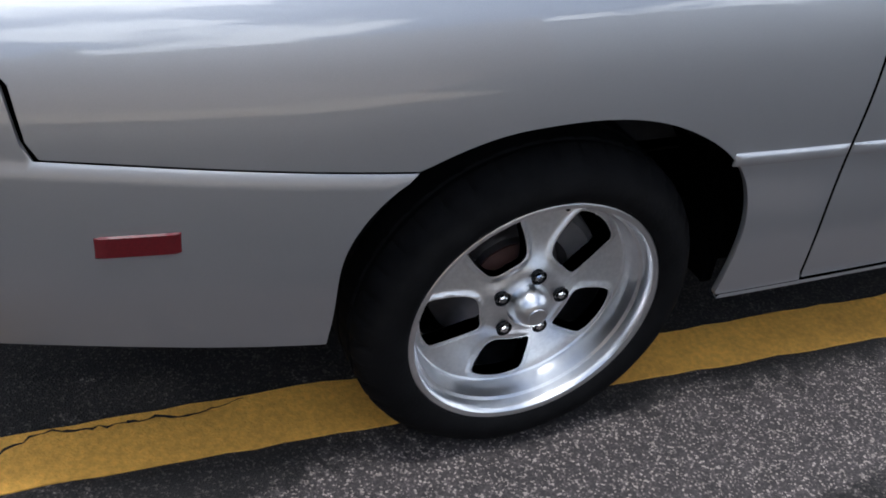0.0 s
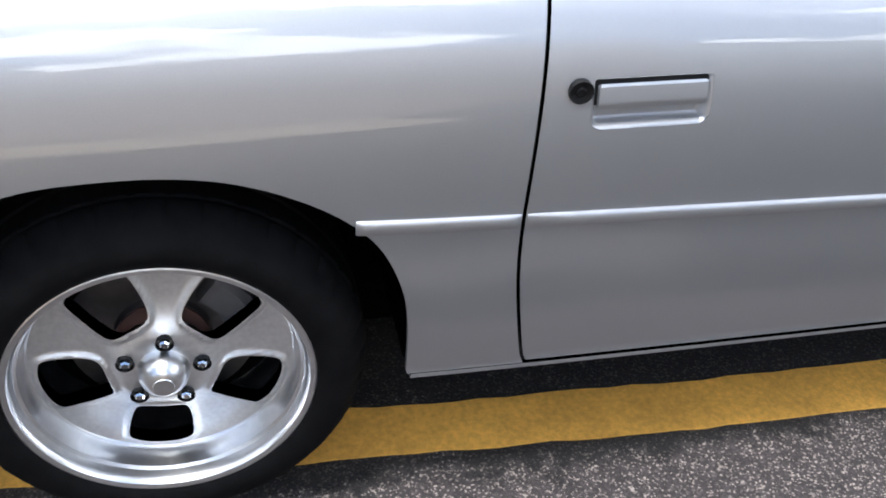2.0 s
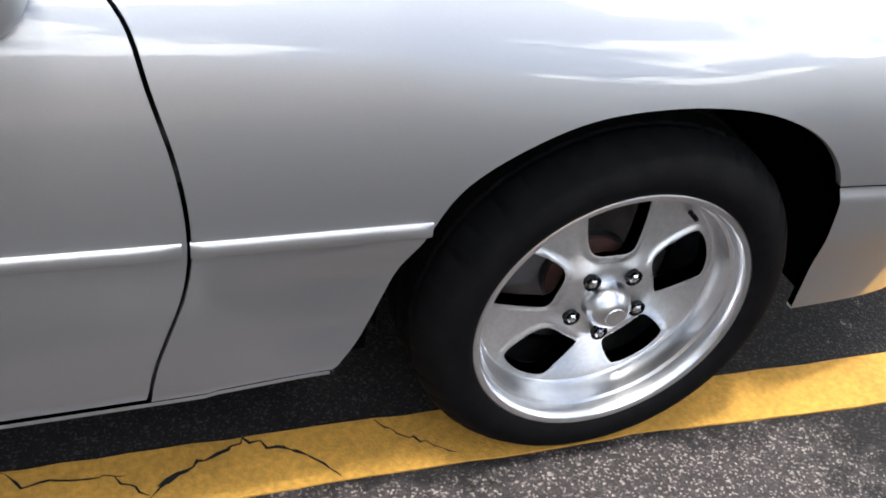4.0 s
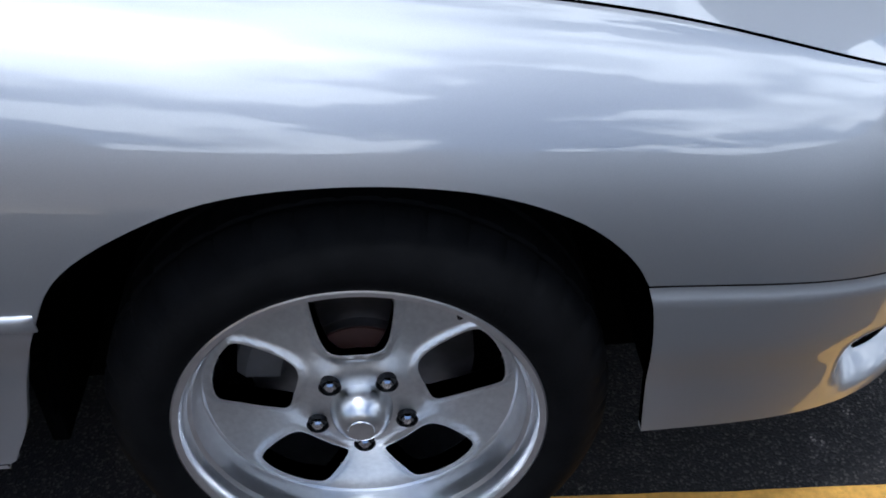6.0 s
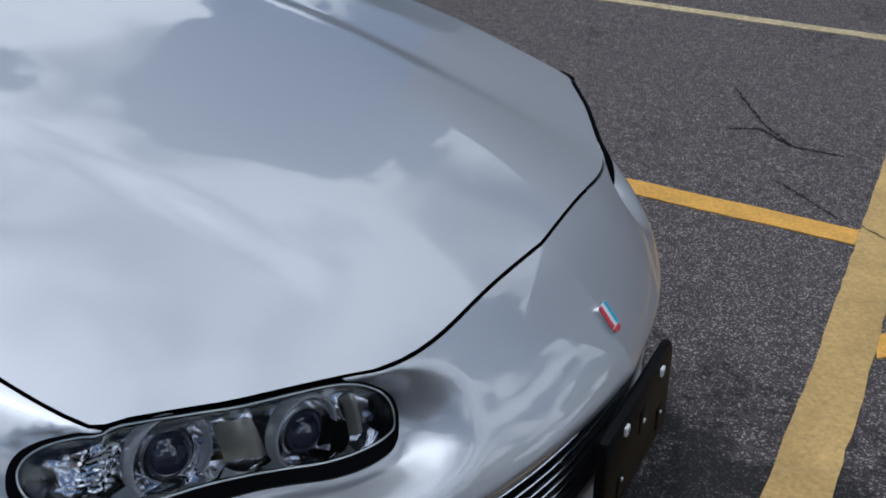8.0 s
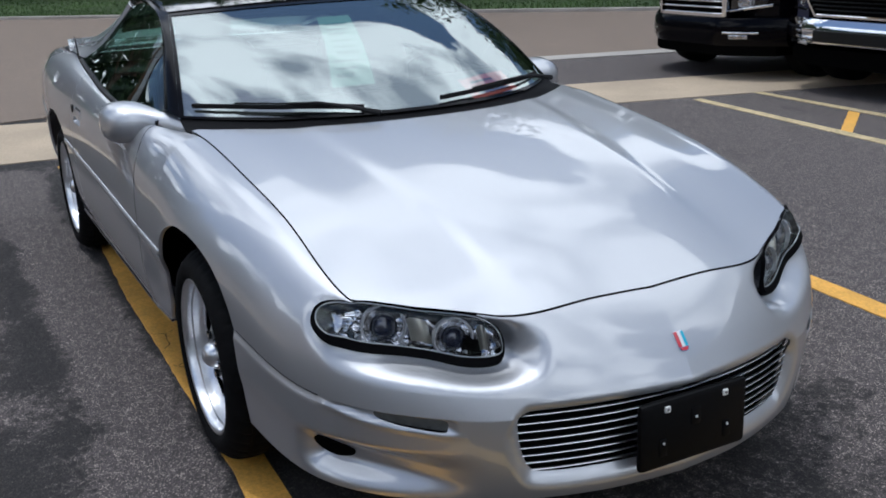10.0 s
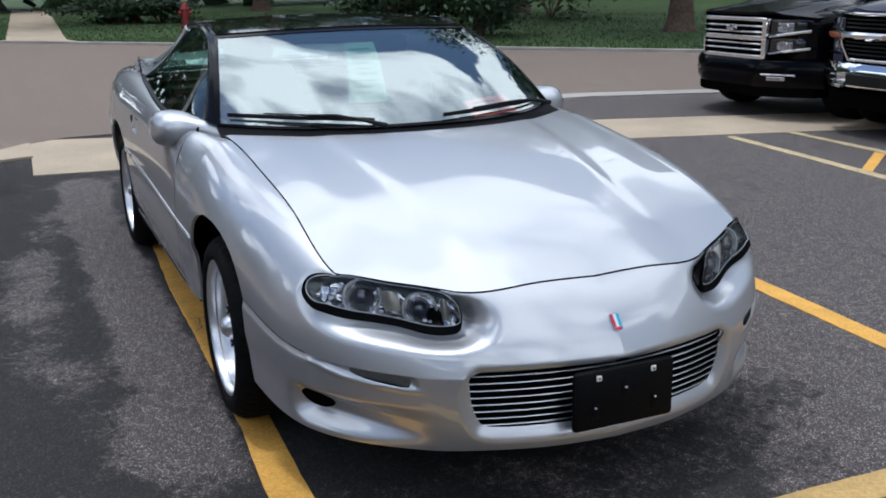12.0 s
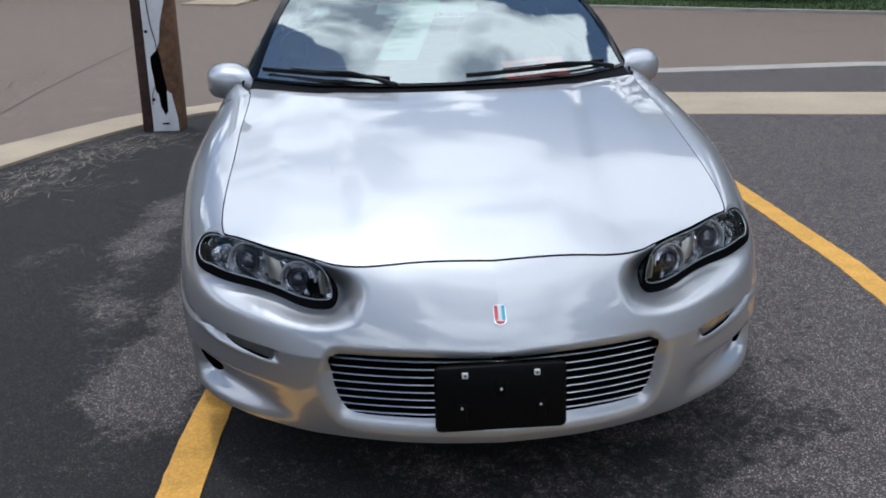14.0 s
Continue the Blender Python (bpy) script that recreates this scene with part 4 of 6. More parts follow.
for s in (-1, 1):
    moulding(r_arch[cut_at(r_arch, 1.0, False)][0] + 0.02, side_uv(-2.037, 0.6)[0], s)
    moulding(side_uv(-2.028, 0.6)[0], side_uv(-0.648, 0.56)[0], s)
    moulding(side_uv(-0.638, 0.56)[0], f_arch[cut_at(f_arch, 1.0, True)][0] - 0.02, s)

# bonnet
COWL = lambda y: -0.155 - 0.345 * (abs(y) / 0.745) ** 2.3
rim = [(top_xy(u)[0], top_xy(u)[1] - 0.004) for u in np.linspace(8.80, 12.0, 30)]
lamp_top = [(top_xy(u)[0] - 0.003, top_xy(u)[1] - 0.001) for u in np.linspace(12.12, 13.88, 12)]
lead = [(top_xy(u)[0] - 0.0045, top_xy(u)[1]) for u in np.linspace(13.96, 16.0, 15)]
half = rim + lamp_top + lead[:-1] + [(lead[-1][0], 0.0)]
half = [p for p in half if p[0] > COWL(p[1]) + 0.01]
outline = half + [(x, -y) for x, y in half[::-1] if y > 0] + [(COWL(y), y) for y in np.linspace(-0.725, 0.725, 31)]


def hood_normal(x, y):
    e = 0.004
    return Vector((-(hood_z(x + e, y) - hood_z(x - e, y)) / (2 * e), -(hood_z(x, y + e) - hood_z(x, y - e)) / (2 * e), 1)).normalized()


skin("bonnet", fill(outline, (), 0.018), lambda x, y: Vector((x, y, hood_z(x, y))), hood_normal, M["silver"], CAR, (1,), 0.014)

# cowl, windscreen, roof, side glass, tail
GLASS_B = lambda s: Vector((-0.222 - 0.400 * abs(s) ** 2.3, 0.745 * s, hood_z(-0.222 - 0.400 * abs(s) ** 2.3, 0.745 * s) + 0.003))
GLASS_T = lambda s: Vector((-1.13 - 0.10 * abs(s) ** 2.4, 0.605 * s, 1.248 - 0.020 * s * s))
rows = []
for f in np.linspace(0, 1, 6):
    row = []
    for s in np.linspace(-1.0, 1.0, 41):
        a = Vector((COWL(0.75 * s) - 0.004, 0.75 * s, 0))
        a.z = hood_z(a.x, a.y) - 0.012
        b = GLASS_B(s) + Vector((-0.02, 0, 0.004))
        p = a.lerp(b, f)
        p.z -= 0.006 * math.sin(math.pi * f)
        row.append(p)
    rows.append(row)
part("cowl_panel", solid(loft(rows), 0.01), M["cowl"], CAR, "dark grey plastic cowl panel")


def screen_point(s, f, out=0.0):
    a, b = GLASS_B(s), GLASS_T(s)
    p = a.lerp(b, f)
    k = math.sin(math.pi * f)
    return p + Vector((0.014 * k, 0, 0.030 * k)) + Vector((0.35, 0, 0.9)) * out


part("windscreen", loft([[screen_point(s, f) for s in np.linspace(-1, 1, 41)] for f in np.linspace(0, 1, 17)]), M["glass"], CAR, "windscreen glass reflecting cloud").visible_shadow = False
# black band round the glass
for name, ss, ff in (("screen_band", (-1.0, 1.0), (0.955, 1.0)), ("screen_band", (-1.0, 1.0), (0.0, 0.018)), ("screen_band", (-1.0, -0.985), (0, 1)), ("screen_band", (0.985, 1.0), (0, 1))):
    part(name, loft([[screen_point(s, f, 0.003) for s in np.linspace(*ss, 25)] for f in np.linspace(*ff, 13)]), M["pillar"], CAR)
RAIL = [(-0.62, 0.742, 0.930), (-0.90, 0.680, 1.085), (-1.24, 0.612, 1.232), (-1.58, 0.592, 1.272), (-1.95, 0.600, 1.255), (-2.30, 0.640, 1.130), (-2.62, 0.690, 1.0)]
SIDE_B = [(-0.74, 0.788, 0.896), (-1.0, 0.822, 0.896), (-1.3, 0.829, 0.903), (-1.6, 0.824, 0.917), (-1.9, 0.808, 0.934), (-2.2, 0.790, 0.951), (-2.40, 0.775, 0.966)]
SIDE_T = [(-0.78, 0.762, 0.935), (-0.98, 0.700, 1.085), (-1.28, 0.628, 1.215), (-1.58, 0.605, 1.250), (-1.88, 0.615, 1.222), (-2.12, 0.665, 1.10), (-2.34, 0.742, 0.985)]
rail, side_b, side_t = open_curve(RAIL, 6), open_curve(SIDE_B, 6), open_curve(SIDE_T, 6)
for s in (-1, 1):
    flip = lambda p: (p[0], p[1] * s, p[2])
    rows = []
    for f in np.linspace(0, 1, 7):
        k = 0.012 * math.sin(math.pi * f)
        rows.append([flip((a[0] + (b[0] - a[0]) * f, a[1] + (b[1] - a[1]) * f + k, a[2] + (b[2] - a[2]) * f)) for a, b in zip(side_b, side_t)])
    ob = part("side_window", loft(rows), M["sideglass"], CAR, "dark tinted side glass")
    ob.visible_shadow = False
    # pillar and roof rail between the screen, the side glass and the roof
    edge = [GLASS_B(1.0).lerp(GLASS_T(1.0), f) + Vector((0.014, 0, 0.03)) * math.sin(math.pi * f) for f in np.linspace(0, 1, 13)]
    edge += [Vector(p) for p in [(-1.45, 0.575, 1.262), (-1.70, 0.568, 1.276), (-1.95, 0.575, 1.268)]]
    rows = []
    for f in np.linspace(0, 1, 6):
        row = []
        for i in range(24):
            a = edge[min(int(i / 23 * 15), 14)].lerp(edge[min(int(i / 23 * 15), 14) + 1], (i / 23 * 15) - min(int(i / 23 * 15), 14))
            j = i / 23 * 24.5
            b = Vector(side_t[int(j)]).lerp(Vector(side_t[int(j) + 1]), j - int(j))
            p = a.lerp(b, f) + Vector((0, 0.012, 0.012)) * math.sin(math.pi * f)
            row.append(flip(p))
        rows.append(row)
    part("roof_pillar", solid(loft(rows), 0.02), M["pillar"], CAR, "black windscreen pillar and roof rail")
    # black weather strip under the side glass
    part("window_seal", tube([flip((p[0], p[1] + 0.004, p[2] - 0.001)) for p in side_b], 0.011, 8), M["trim"], CAR)
    # sail panel
    rows = []
    for f in np.linspace(0, 1, 8):
        rows.append([flip(Vector(a).lerp(Vector(b), f) + Vector((0, 0.02, 0)) * math.sin(math.pi * f)) for a, b in zip(open_curve([(-1.86, 0.62, 1.228), (-2.12, 0.668, 1.098), (-2.36, 0.745, 0.98), (-2.75, 0.757, 0.975)], 5), open_curve([(-1.95, 0.575, 1.266), (-2.35, 0.582, 1.145), (-2.75, 0.606, 1.050), (-3.15, 0.645, 0.985)], 5))])
    part("sail_panel", solid(loft(rows), 0.012), M["silver"], CAR)
rows = []
for f in np.linspace(0, 1, 12):
    x = -1.13 - 0.85 * f
    w = 0.605 - 0.03 * math.sin(math.pi * f * 0.7)
    rows.append([(x - 0.10 * abs(s) ** 2.4 * (1 - f), w * s, 1.246 + 0.045 * math.sin(math.pi * min(1, 0.08 + f * 0.62)) - 0.022 * s * s) for s in np.linspace(-1, 1, 25)])
part("roof", solid(loft(rows), 0.02), M["roof"], CAR, "gloss black roof panel")
rows = []
for f in np.linspace(0, 1, 10):
    rows.append([(-1.94 - 1.23 * f, (0.595 + 0.06 * f) * s, 1.272 - 0.42 * f + 0.135 * f * f - 0.022 * s * s * (1 - f)) for s in np.linspace(-1, 1, 17)])
part("rear_hatch", loft(rows), M["sideglass"], CAR, "green tinted rear hatch glass").visible_shadow = False
rows = []
for f in np.linspace(0, 1, 6):
    rows.append([(-2.9 - 0.78 * f, (0.76 - 0.10 * f) * s, 0.965 + 0.01 * (1 - s * s)) for s in np.linspace(-1, 1, 17)])
part("rear_deck", solid(loft(rows), 0.015), M["silver"], CAR)

# undertray and wheel housings: near-black, with deep shade put into the colour
# floor boxes and air dam also block light under the car
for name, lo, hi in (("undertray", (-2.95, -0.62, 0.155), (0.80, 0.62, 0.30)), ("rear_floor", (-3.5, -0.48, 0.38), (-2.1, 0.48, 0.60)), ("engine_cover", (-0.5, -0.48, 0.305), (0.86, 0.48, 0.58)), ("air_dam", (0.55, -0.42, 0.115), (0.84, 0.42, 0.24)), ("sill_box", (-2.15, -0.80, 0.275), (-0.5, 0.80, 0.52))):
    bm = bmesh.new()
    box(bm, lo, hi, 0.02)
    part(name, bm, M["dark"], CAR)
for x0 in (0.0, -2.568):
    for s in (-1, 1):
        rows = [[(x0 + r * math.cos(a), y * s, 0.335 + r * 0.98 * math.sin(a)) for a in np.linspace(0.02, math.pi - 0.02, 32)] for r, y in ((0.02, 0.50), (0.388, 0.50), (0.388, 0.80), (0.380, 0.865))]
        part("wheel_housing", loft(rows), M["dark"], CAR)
        # black plates close the wheel wells and stand for their shade
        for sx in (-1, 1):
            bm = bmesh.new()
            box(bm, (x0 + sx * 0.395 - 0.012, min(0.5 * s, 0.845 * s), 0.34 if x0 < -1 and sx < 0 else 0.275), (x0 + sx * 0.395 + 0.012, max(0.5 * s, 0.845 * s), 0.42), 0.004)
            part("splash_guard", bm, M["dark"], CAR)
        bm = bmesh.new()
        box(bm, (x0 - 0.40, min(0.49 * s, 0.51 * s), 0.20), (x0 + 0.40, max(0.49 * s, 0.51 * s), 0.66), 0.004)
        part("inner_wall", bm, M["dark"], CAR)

# wheels
SPOKES = [2 * math.pi * k / 5 for k in range(5)]


def window_line(mid):
    pts = []
    for r, a in ((0.0885, -10), (0.093, -18), (0.103, -22), (0.125, -21.5), (0.155, -19), (0.177, -17), (0.186, -14.5), (0.190, -8), (0.191, 0), (0.190, 8), (0.186, 14.5), (0.177, 17), (0.155, 19), (0.125, 21.5), (0.103, 22), (0.093, 18), (0.0885, 10), (0.0875, 0)):
        q = mid + radians(a)
        pts.append((r * math.cos(q), r * math.sin(q)))
    return closed_curve(pts, 4)


windows = [window_line(a + math.pi / 5) for a in SPOKES]
win_pts = np.array([p for w in windows for p in densify(w, 0.0012)])


def face_y(x, z):
    """Depth of the wheel's cast face behind the rim's lip."""
    r = math.hypot(x, z)
    y = along((0.0, 0.045, 0.070, 0.10, 0.14, 0.18, 0.205), (0.040, 0.040, 0.043, 0.056, 0.065, 0.068, 0.066), r)
    d = math.sqrt(((win_pts - (x, z)) ** 2).sum(1).min())
    y -= 0.006 * math.exp(-((d - 0.003) / 0.0055) ** 2)
    q = math.atan2(z, x)
    near = min(abs((q - a + math.pi) % (2 * math.pi) - math.pi) for a in SPOKES)
    y -= 0.005 * math.exp(-((r - 0.066) / 0.018) ** 2) * math.exp(-(near / 0.38) ** 2)
    return y


def face_normal(x, z):
    e = 0.0015
    return Vector(((face_y(x + e, z) - face_y(x - e, z)) / (2 * e), -1, (face_y(x, z + e) - face_y(x, z - e)) / (2 * e))).normalized()


disc_line = [(0.203 * math.cos(a), 0.203 * math.sin(a)) for a in np.linspace(0, 2 * math.pi, 120, endpoint=False)]


def make_wheel():
    w = new("wheel")
    w.parent = CAR
    tyre_p = [(0.228, 0.006), (0.236, -0.004), (0.246, -0.010), (0.262, -0.012), (0.280, -0.008), (0.294, 0.002), (0.305, 0.014), (0.313, 0.026), (0.318, 0.040), (0.319, 0.044), (0.3155, 0.046), (0.3155, 0.056), (0.320, 0.058),
              (0.3205, 0.10), (0.316, 0.102), (0.316, 0.112), (0.3205, 0.114), (0.3205, 0.16), (0.316, 0.162), (0.316, 0.172), (0.320, 0.174), (0.318, 0.215), (0.308, 0.235), (0.285, 0.25), (0.25, 0.252), (0.228, 0.24)]
    bm = lathe(tyre_p, 240)
    bm.verts.ensure_lookup_table()
    for i in (6, 7, 8, 9, 12):
        for j in range(240):
            if j % 6 == 0:
                v = bm.verts[i * 240 + j]
                k = 1 - 0.004 / 0.31
                v.co = Vector((v.co.x * k, v.co.y + 0.001, v.co.z * k))
    part("tyre", bm, M["tyre"], w, "low-profile black tyre")
    lip = [(0.233, 0.010), (0.2365, 0.003), (0.236, -0.001), (0.232, -0.003), (0.224, -0.001), (0.2205, 0.004), (0.2185, 0.012), (0.217, 0.024), (0.212, 0.028), (0.2105, 0.040), (0.209, 0.052), (0.2055, 0.0575), (0.2045, 0.064), (0.2005, 0.067), (0.199, 0.072),
           (0.205, 0.10), (0.207, 0.22), (0.225, 0.235)]
    part("rim", lathe(lip, 144), M["alloy"], w, "polished stepped rim lip")
    skin("spokes", fill(disc_line, windows, 0.0052), lambda x, z: Vector((x, face_y(x, z), z)), face_normal, M["alloy_satin"], w, (1,), 0.030, "cast five-spoke face with flared spokes")
    cap = [(0.0, -0.002), (0.016, -0.0015), (0.017, 0.0), (0.0185, 0.0), (0.027, 0.006), (0.034, 0.014), (0.0385, 0.024), (0.0405, 0.034), (0.041, 0.045)]
    part("hub_cap", lathe(cap, 48), M["alloy"], w, "domed polished centre cap")
    for a in SPOKES:
        x, z = 0.0605 * math.cos(a), 0.0605 * math.sin(a)
        bm = lathe([(0.0145, 0.030), (0.0135, 0.0285), (0.0125, 0.030), (0.0125, 0.040), (0.004, 0.041)], 20)
        bmesh.ops.translate(bm, verts=bm.verts, vec=(x, 0, z))
        seat = part("lug_seat", bm, M["trim"], w)
        bm = lathe([(0.0, 0.0265), (0.0055, 0.0265), (0.0085, 0.029), (0.0085, 0.042)], 6)
        bmesh.ops.translate(bm, verts=bm.verts, vec=(x, 0, z))
        part("lug_nut", bm, M["chrome"], seat)
    bm = lathe([(0.0, 0.046), (0.0035, 0.046), (0.004, 0.050), (0.004, 0.075)], 10)
    a = radians(-7)
    bmesh.ops.translate(bm, verts=bm.verts, vec=(0.190 * math.cos(a), 0, 0.190 * math.sin(a)))
    part("valve", bm, M["trim"], w)
    part("brake_disc", lathe([(0.05, 0.112), (0.075, 0.112), (0.078, 0.125), (0.152, 0.125), (0.153, 0.15), (0.05, 0.15)], 64), M["disc"], w)
    part("hub", lathe([(0.0, 0.10), (0.06, 0.10), (0.074, 0.108), (0.074, 0.13)], 40), M["rust"], w, "rusty brake hub")
    # near-black disc closes the wheel's back in place of the well's shade
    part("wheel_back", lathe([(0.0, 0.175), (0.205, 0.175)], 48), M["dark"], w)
    return w


def caliper(angle, wheel):
    rows = []
    for a in np.linspace(angle - 0.42, angle + 0.42, 12):
        rows.append([(r * math.cos(a), y, r * math.sin(a)) for r, y in ((0.100, 0.105), (0.106, 0.092), (0.15, 0.090), (0.163, 0.100), (0.166, 0.14), (0.10, 0.14))])
    part("caliper", loft(rows, close=True, cap=True), M["caliper"], wheel, "grey brake caliper")


WHEEL = make_wheel()
for x0, s, spin, cal in ((-2.568, -1, 83, 30), (0.0, -1, 54, 150), (-2.568, 1, 20, 150), (0.0, 1, 40, 30)):
    m = Matrix.Translation((x0, 0.898 * s, 0.3195)) @ (Matrix.Rotation(math.pi, 4, "Z") if s > 0 else Matrix.Identity(4)) @ Matrix.Rotation(-radians(spin), 4, "Y")
    w = WHEEL if (x0, s) == (0.0, 1) else copy_thing(WHEEL, m)
    w.matrix_basis = m
    caliper(radians(cal - spin), w)


# headlamps


LENS_IN = 0.100
lens_c = [(u + 0.035 * ease(12.45, 11.85, u) - 0.03 * ease(13.5, 13.95, u), v + LENS_IN * ease(1.74, 1.44, v) * (1 - 0.45 * ease(12.2, 11.83, u)) - 0.014 * ease(1.86, 1.98, v)) for u, v in lamp_c]
lens_region, back_region = fill(lens_c, (), 0.04), fill(lens_c, (), 0.05)
lens_at = lambda u, v: Vector(shell_raw(u, v)) + shell_normal(u, v) * (0.002 - lens_depth(u, v))


def back_at(u, v):
    """The lamp's mirrored back: deep round the two projectors, nearer between them."""
    d = 0.038 + 0.020 * math.exp(-((u - 12.62) / 0.25) ** 2) + 0.018 * math.exp(-((u - 13.34) / 0.24) ** 2) + 0.005 * math.sin(31 * u) * math.sin(23 * v)
    return lens_at(u, v) - shell_normal(u, v) * d


def any_normal(place):
    def n(u, v):
        e = 0.012
        k = (place(u + e, v) - place(u - e, v)).cross(place(u, min(2, v + e)) - place(u, v - e))
        return -k.normalized()
    return n


lens_normal = any_normal(lens_at)

for s in (-1, 1):
    lamp = new("headlamp")
    lamp.parent = CAR
    lamp["label"] = "clear projector headlamp with chrome inside and thick black gasket"
    ob = skin("lens", lens_region, lens_at, lens_normal, M["lens"], lamp, (s,), 0)
    ob.visible_shadow = False
    skin("bucket", back_region, back_at, any_normal(back_at), M["lampback"], lamp, (s,), 0)
    mir = lambda p: (p.x, p.y * s, p.z)
    # rubber gasket between the paint and the glass
    rows = []
    for f, dn in ((0.0, -0.012), (0.0, 0.0), (0.12, 0.004), (0.85, 0.003), (1.0, -0.004), (1.0, -0.014)):
        ring = [(a[0] + (b[0] - a[0]) * f, min(1.995, a[1] + (b[1] - a[1]) * f)) for a, b in zip(lamp_c, lens_c)]
        rows.append([mir(lens_at(u, v) + shell_normal(u, v) * dn) for u, v in ring + ring[:1]])
    part("gasket", loft(rows), M["rubber"], lamp, "thick black rubber gasket")
    rows = []
    for dn in (-0.010, -0.030, -0.055):
        rows.append([mir(lens_at(u, v) + shell_normal(u, v) * dn) for u, v in lens_c + lens_c[:1]])
    part("surround", loft(rows), M["lampwall"], lamp)
    rim = [lens_at(u, v) + shell_normal(u, v) * 0.001 for u, v in lens_c]
    part("lens_edge", tube([mir(p) for p in rim], 0.0013, 6, closed=True), M["lensedge"], lamp)
    for (u, v), r in (((12.52, 1.765), 0.056), ((13.36, 1.775), 0.050)):
        c = lens_at(u, v) - shell_normal(u, v) * 0.030
        d = Vector((1.0, 0.25, 0.12)).normalized()
        turn = Vector((1, 0, 0)).rotation_difference(d).to_matrix().to_4x4()
        place = Matrix.Translation(c) @ turn
        for name, prof, mt in (("halo_ring", [(r, -0.012), (r, 0.003), (r * 0.965, 0.007), (r * 0.90, 0.007), (r * 0.86, 0.003), (r * 0.85, -0.006)], "haloring"),
                               ("bowl", [(r * 0.85, -0.004), (r * 0.80, -0.010), (r * 0.72, -0.010), (r * 0.70, -0.016), (r * 0.62, -0.020)], "lampback"),
                               ("shroud", [(r * 0.64, -0.022), (r * 0.63, -0.004), (r * 0.60, -0.001), (r * 0.565, -0.003), (r * 0.56, -0.016)], "chrome"),
                               ("projector", [(r * 0.57, -0.016), (r * 0.56, -0.006), (r * 0.51, 0.003), (r * 0.41, 0.010), (r * 0.25, 0.015), (0.0, 0.017)], "ball")):
            bm = lathe(prof, 40, "x")
            bmesh.ops.transform(bm, matrix=place, verts=bm.verts)
            bmesh.ops.scale(bm, vec=(1, s, 1), verts=bm.verts)
            part(name, bm, M[mt], lamp)
    for k, v in enumerate((1.64, 1.70, 1.765, 1.83)):
        u0 = 12.15 + 0.02 * k
        c = lens_at(u0, v) - shell_normal(u0, v) * 0.018
        bm = lathe([(0.0105, -0.010), (0.0105, 0.003), (0.0075, 0.004), (0.0065, -0.004), (0.0, -0.006)], 20, "x")
        bmesh.ops.transform(bm, matrix=Matrix.Translation(c) @ Vector((1, 0, 0)).rotation_difference(Vector((0.8, 0.6, 0.1)).normalized()).to_matrix().to_4x4(), verts=bm.verts)
        bmesh.ops.scale(bm, vec=(1, s, 1), verts=bm.verts)
        part("bulb_ring", bm, M["chrome"], lamp)
    # chrome fins of the corner reflector and the folded mirror strip along the foot
    for k in range(7):
        u0 = 11.98 + 0.022 * k
        fin = [[lens_at(u0 + f * 0.10, 1.615 + 0.032 * k + f * 0.012) - shell_normal(u0, 1.7) * (d + 0.008) for f in (0.0, 0.5, 1.0)] for d in (0.004, 0.030)]
        part("reflector_fin", solid(loft([[mir(p) for p in row] for row in fin]), 0.002), M["chrome"], lamp)
    for u_a, u_b in ((12.12, 12.52), (12.52, 13.02), (13.02, 13.50), (13.50, 13.84)):
        strip = []
        for u in np.linspace(u_a, u_b, 10):
            low = min(q for w, q in lens_c if abs(w - u) < 0.08) + 0.012
            wob = 0.012 * math.sin((u - u_a) / (u_b - u_a) * math.pi)
            strip.append([mir(lens_at(u, low + k) - shell_normal(u, low) * d) for k, d in ((0.0, 0.010), (0.045 + wob, 0.022 + wob), (0.075 + wob, 0.045))])
        part("reflector_strip", loft(strip), M["chrome"], lamp)
    for u, w in ((12.96, 0.26), (13.72, 0.10)):
        fold = [[mir(lens_at(u + w * (f - 0.5), v) - shell_normal(u, v) * (0.034 - 0.014 * math.sin(math.pi * f))) for f in np.linspace(0, 1, 6)] for v in (1.68, 1.76, 1.86, 1.92)]
        part("reflector_fold", loft(fold), M["lampfold"], lamp)
    # turn lamp in the slot; near-black patch for the fog lamp and its duct's shade
    skin("turn_lamp", fill(slot_c, (), 0.05), lambda u, v: Vector(shell_raw(u, v)) - shell_normal(u, v) * 0.011, shell_normal, M["amber"], CAR, (s,), 0.0, "smoked turn lamp")
    fog = closed_curve(FOG, 4)
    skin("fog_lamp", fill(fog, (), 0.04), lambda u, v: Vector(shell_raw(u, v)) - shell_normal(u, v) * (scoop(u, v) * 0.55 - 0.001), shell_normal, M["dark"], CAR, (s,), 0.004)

# grille: near-black box and back sheet behind polished billet bars
gb = closed_curve([(16 + (16 - u), v) for u, v in GRILLE[1:-1]][::-1] + GRILLE[1:-1], 2)
grille = new("grille")
grille.parent = CAR
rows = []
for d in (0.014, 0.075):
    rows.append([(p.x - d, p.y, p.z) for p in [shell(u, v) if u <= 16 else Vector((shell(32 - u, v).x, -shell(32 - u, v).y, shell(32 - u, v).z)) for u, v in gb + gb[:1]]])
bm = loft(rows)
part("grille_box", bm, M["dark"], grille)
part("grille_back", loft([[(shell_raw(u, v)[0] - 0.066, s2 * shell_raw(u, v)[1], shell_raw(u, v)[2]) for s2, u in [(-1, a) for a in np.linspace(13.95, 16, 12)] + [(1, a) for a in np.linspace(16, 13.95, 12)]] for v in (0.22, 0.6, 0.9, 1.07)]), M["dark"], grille)
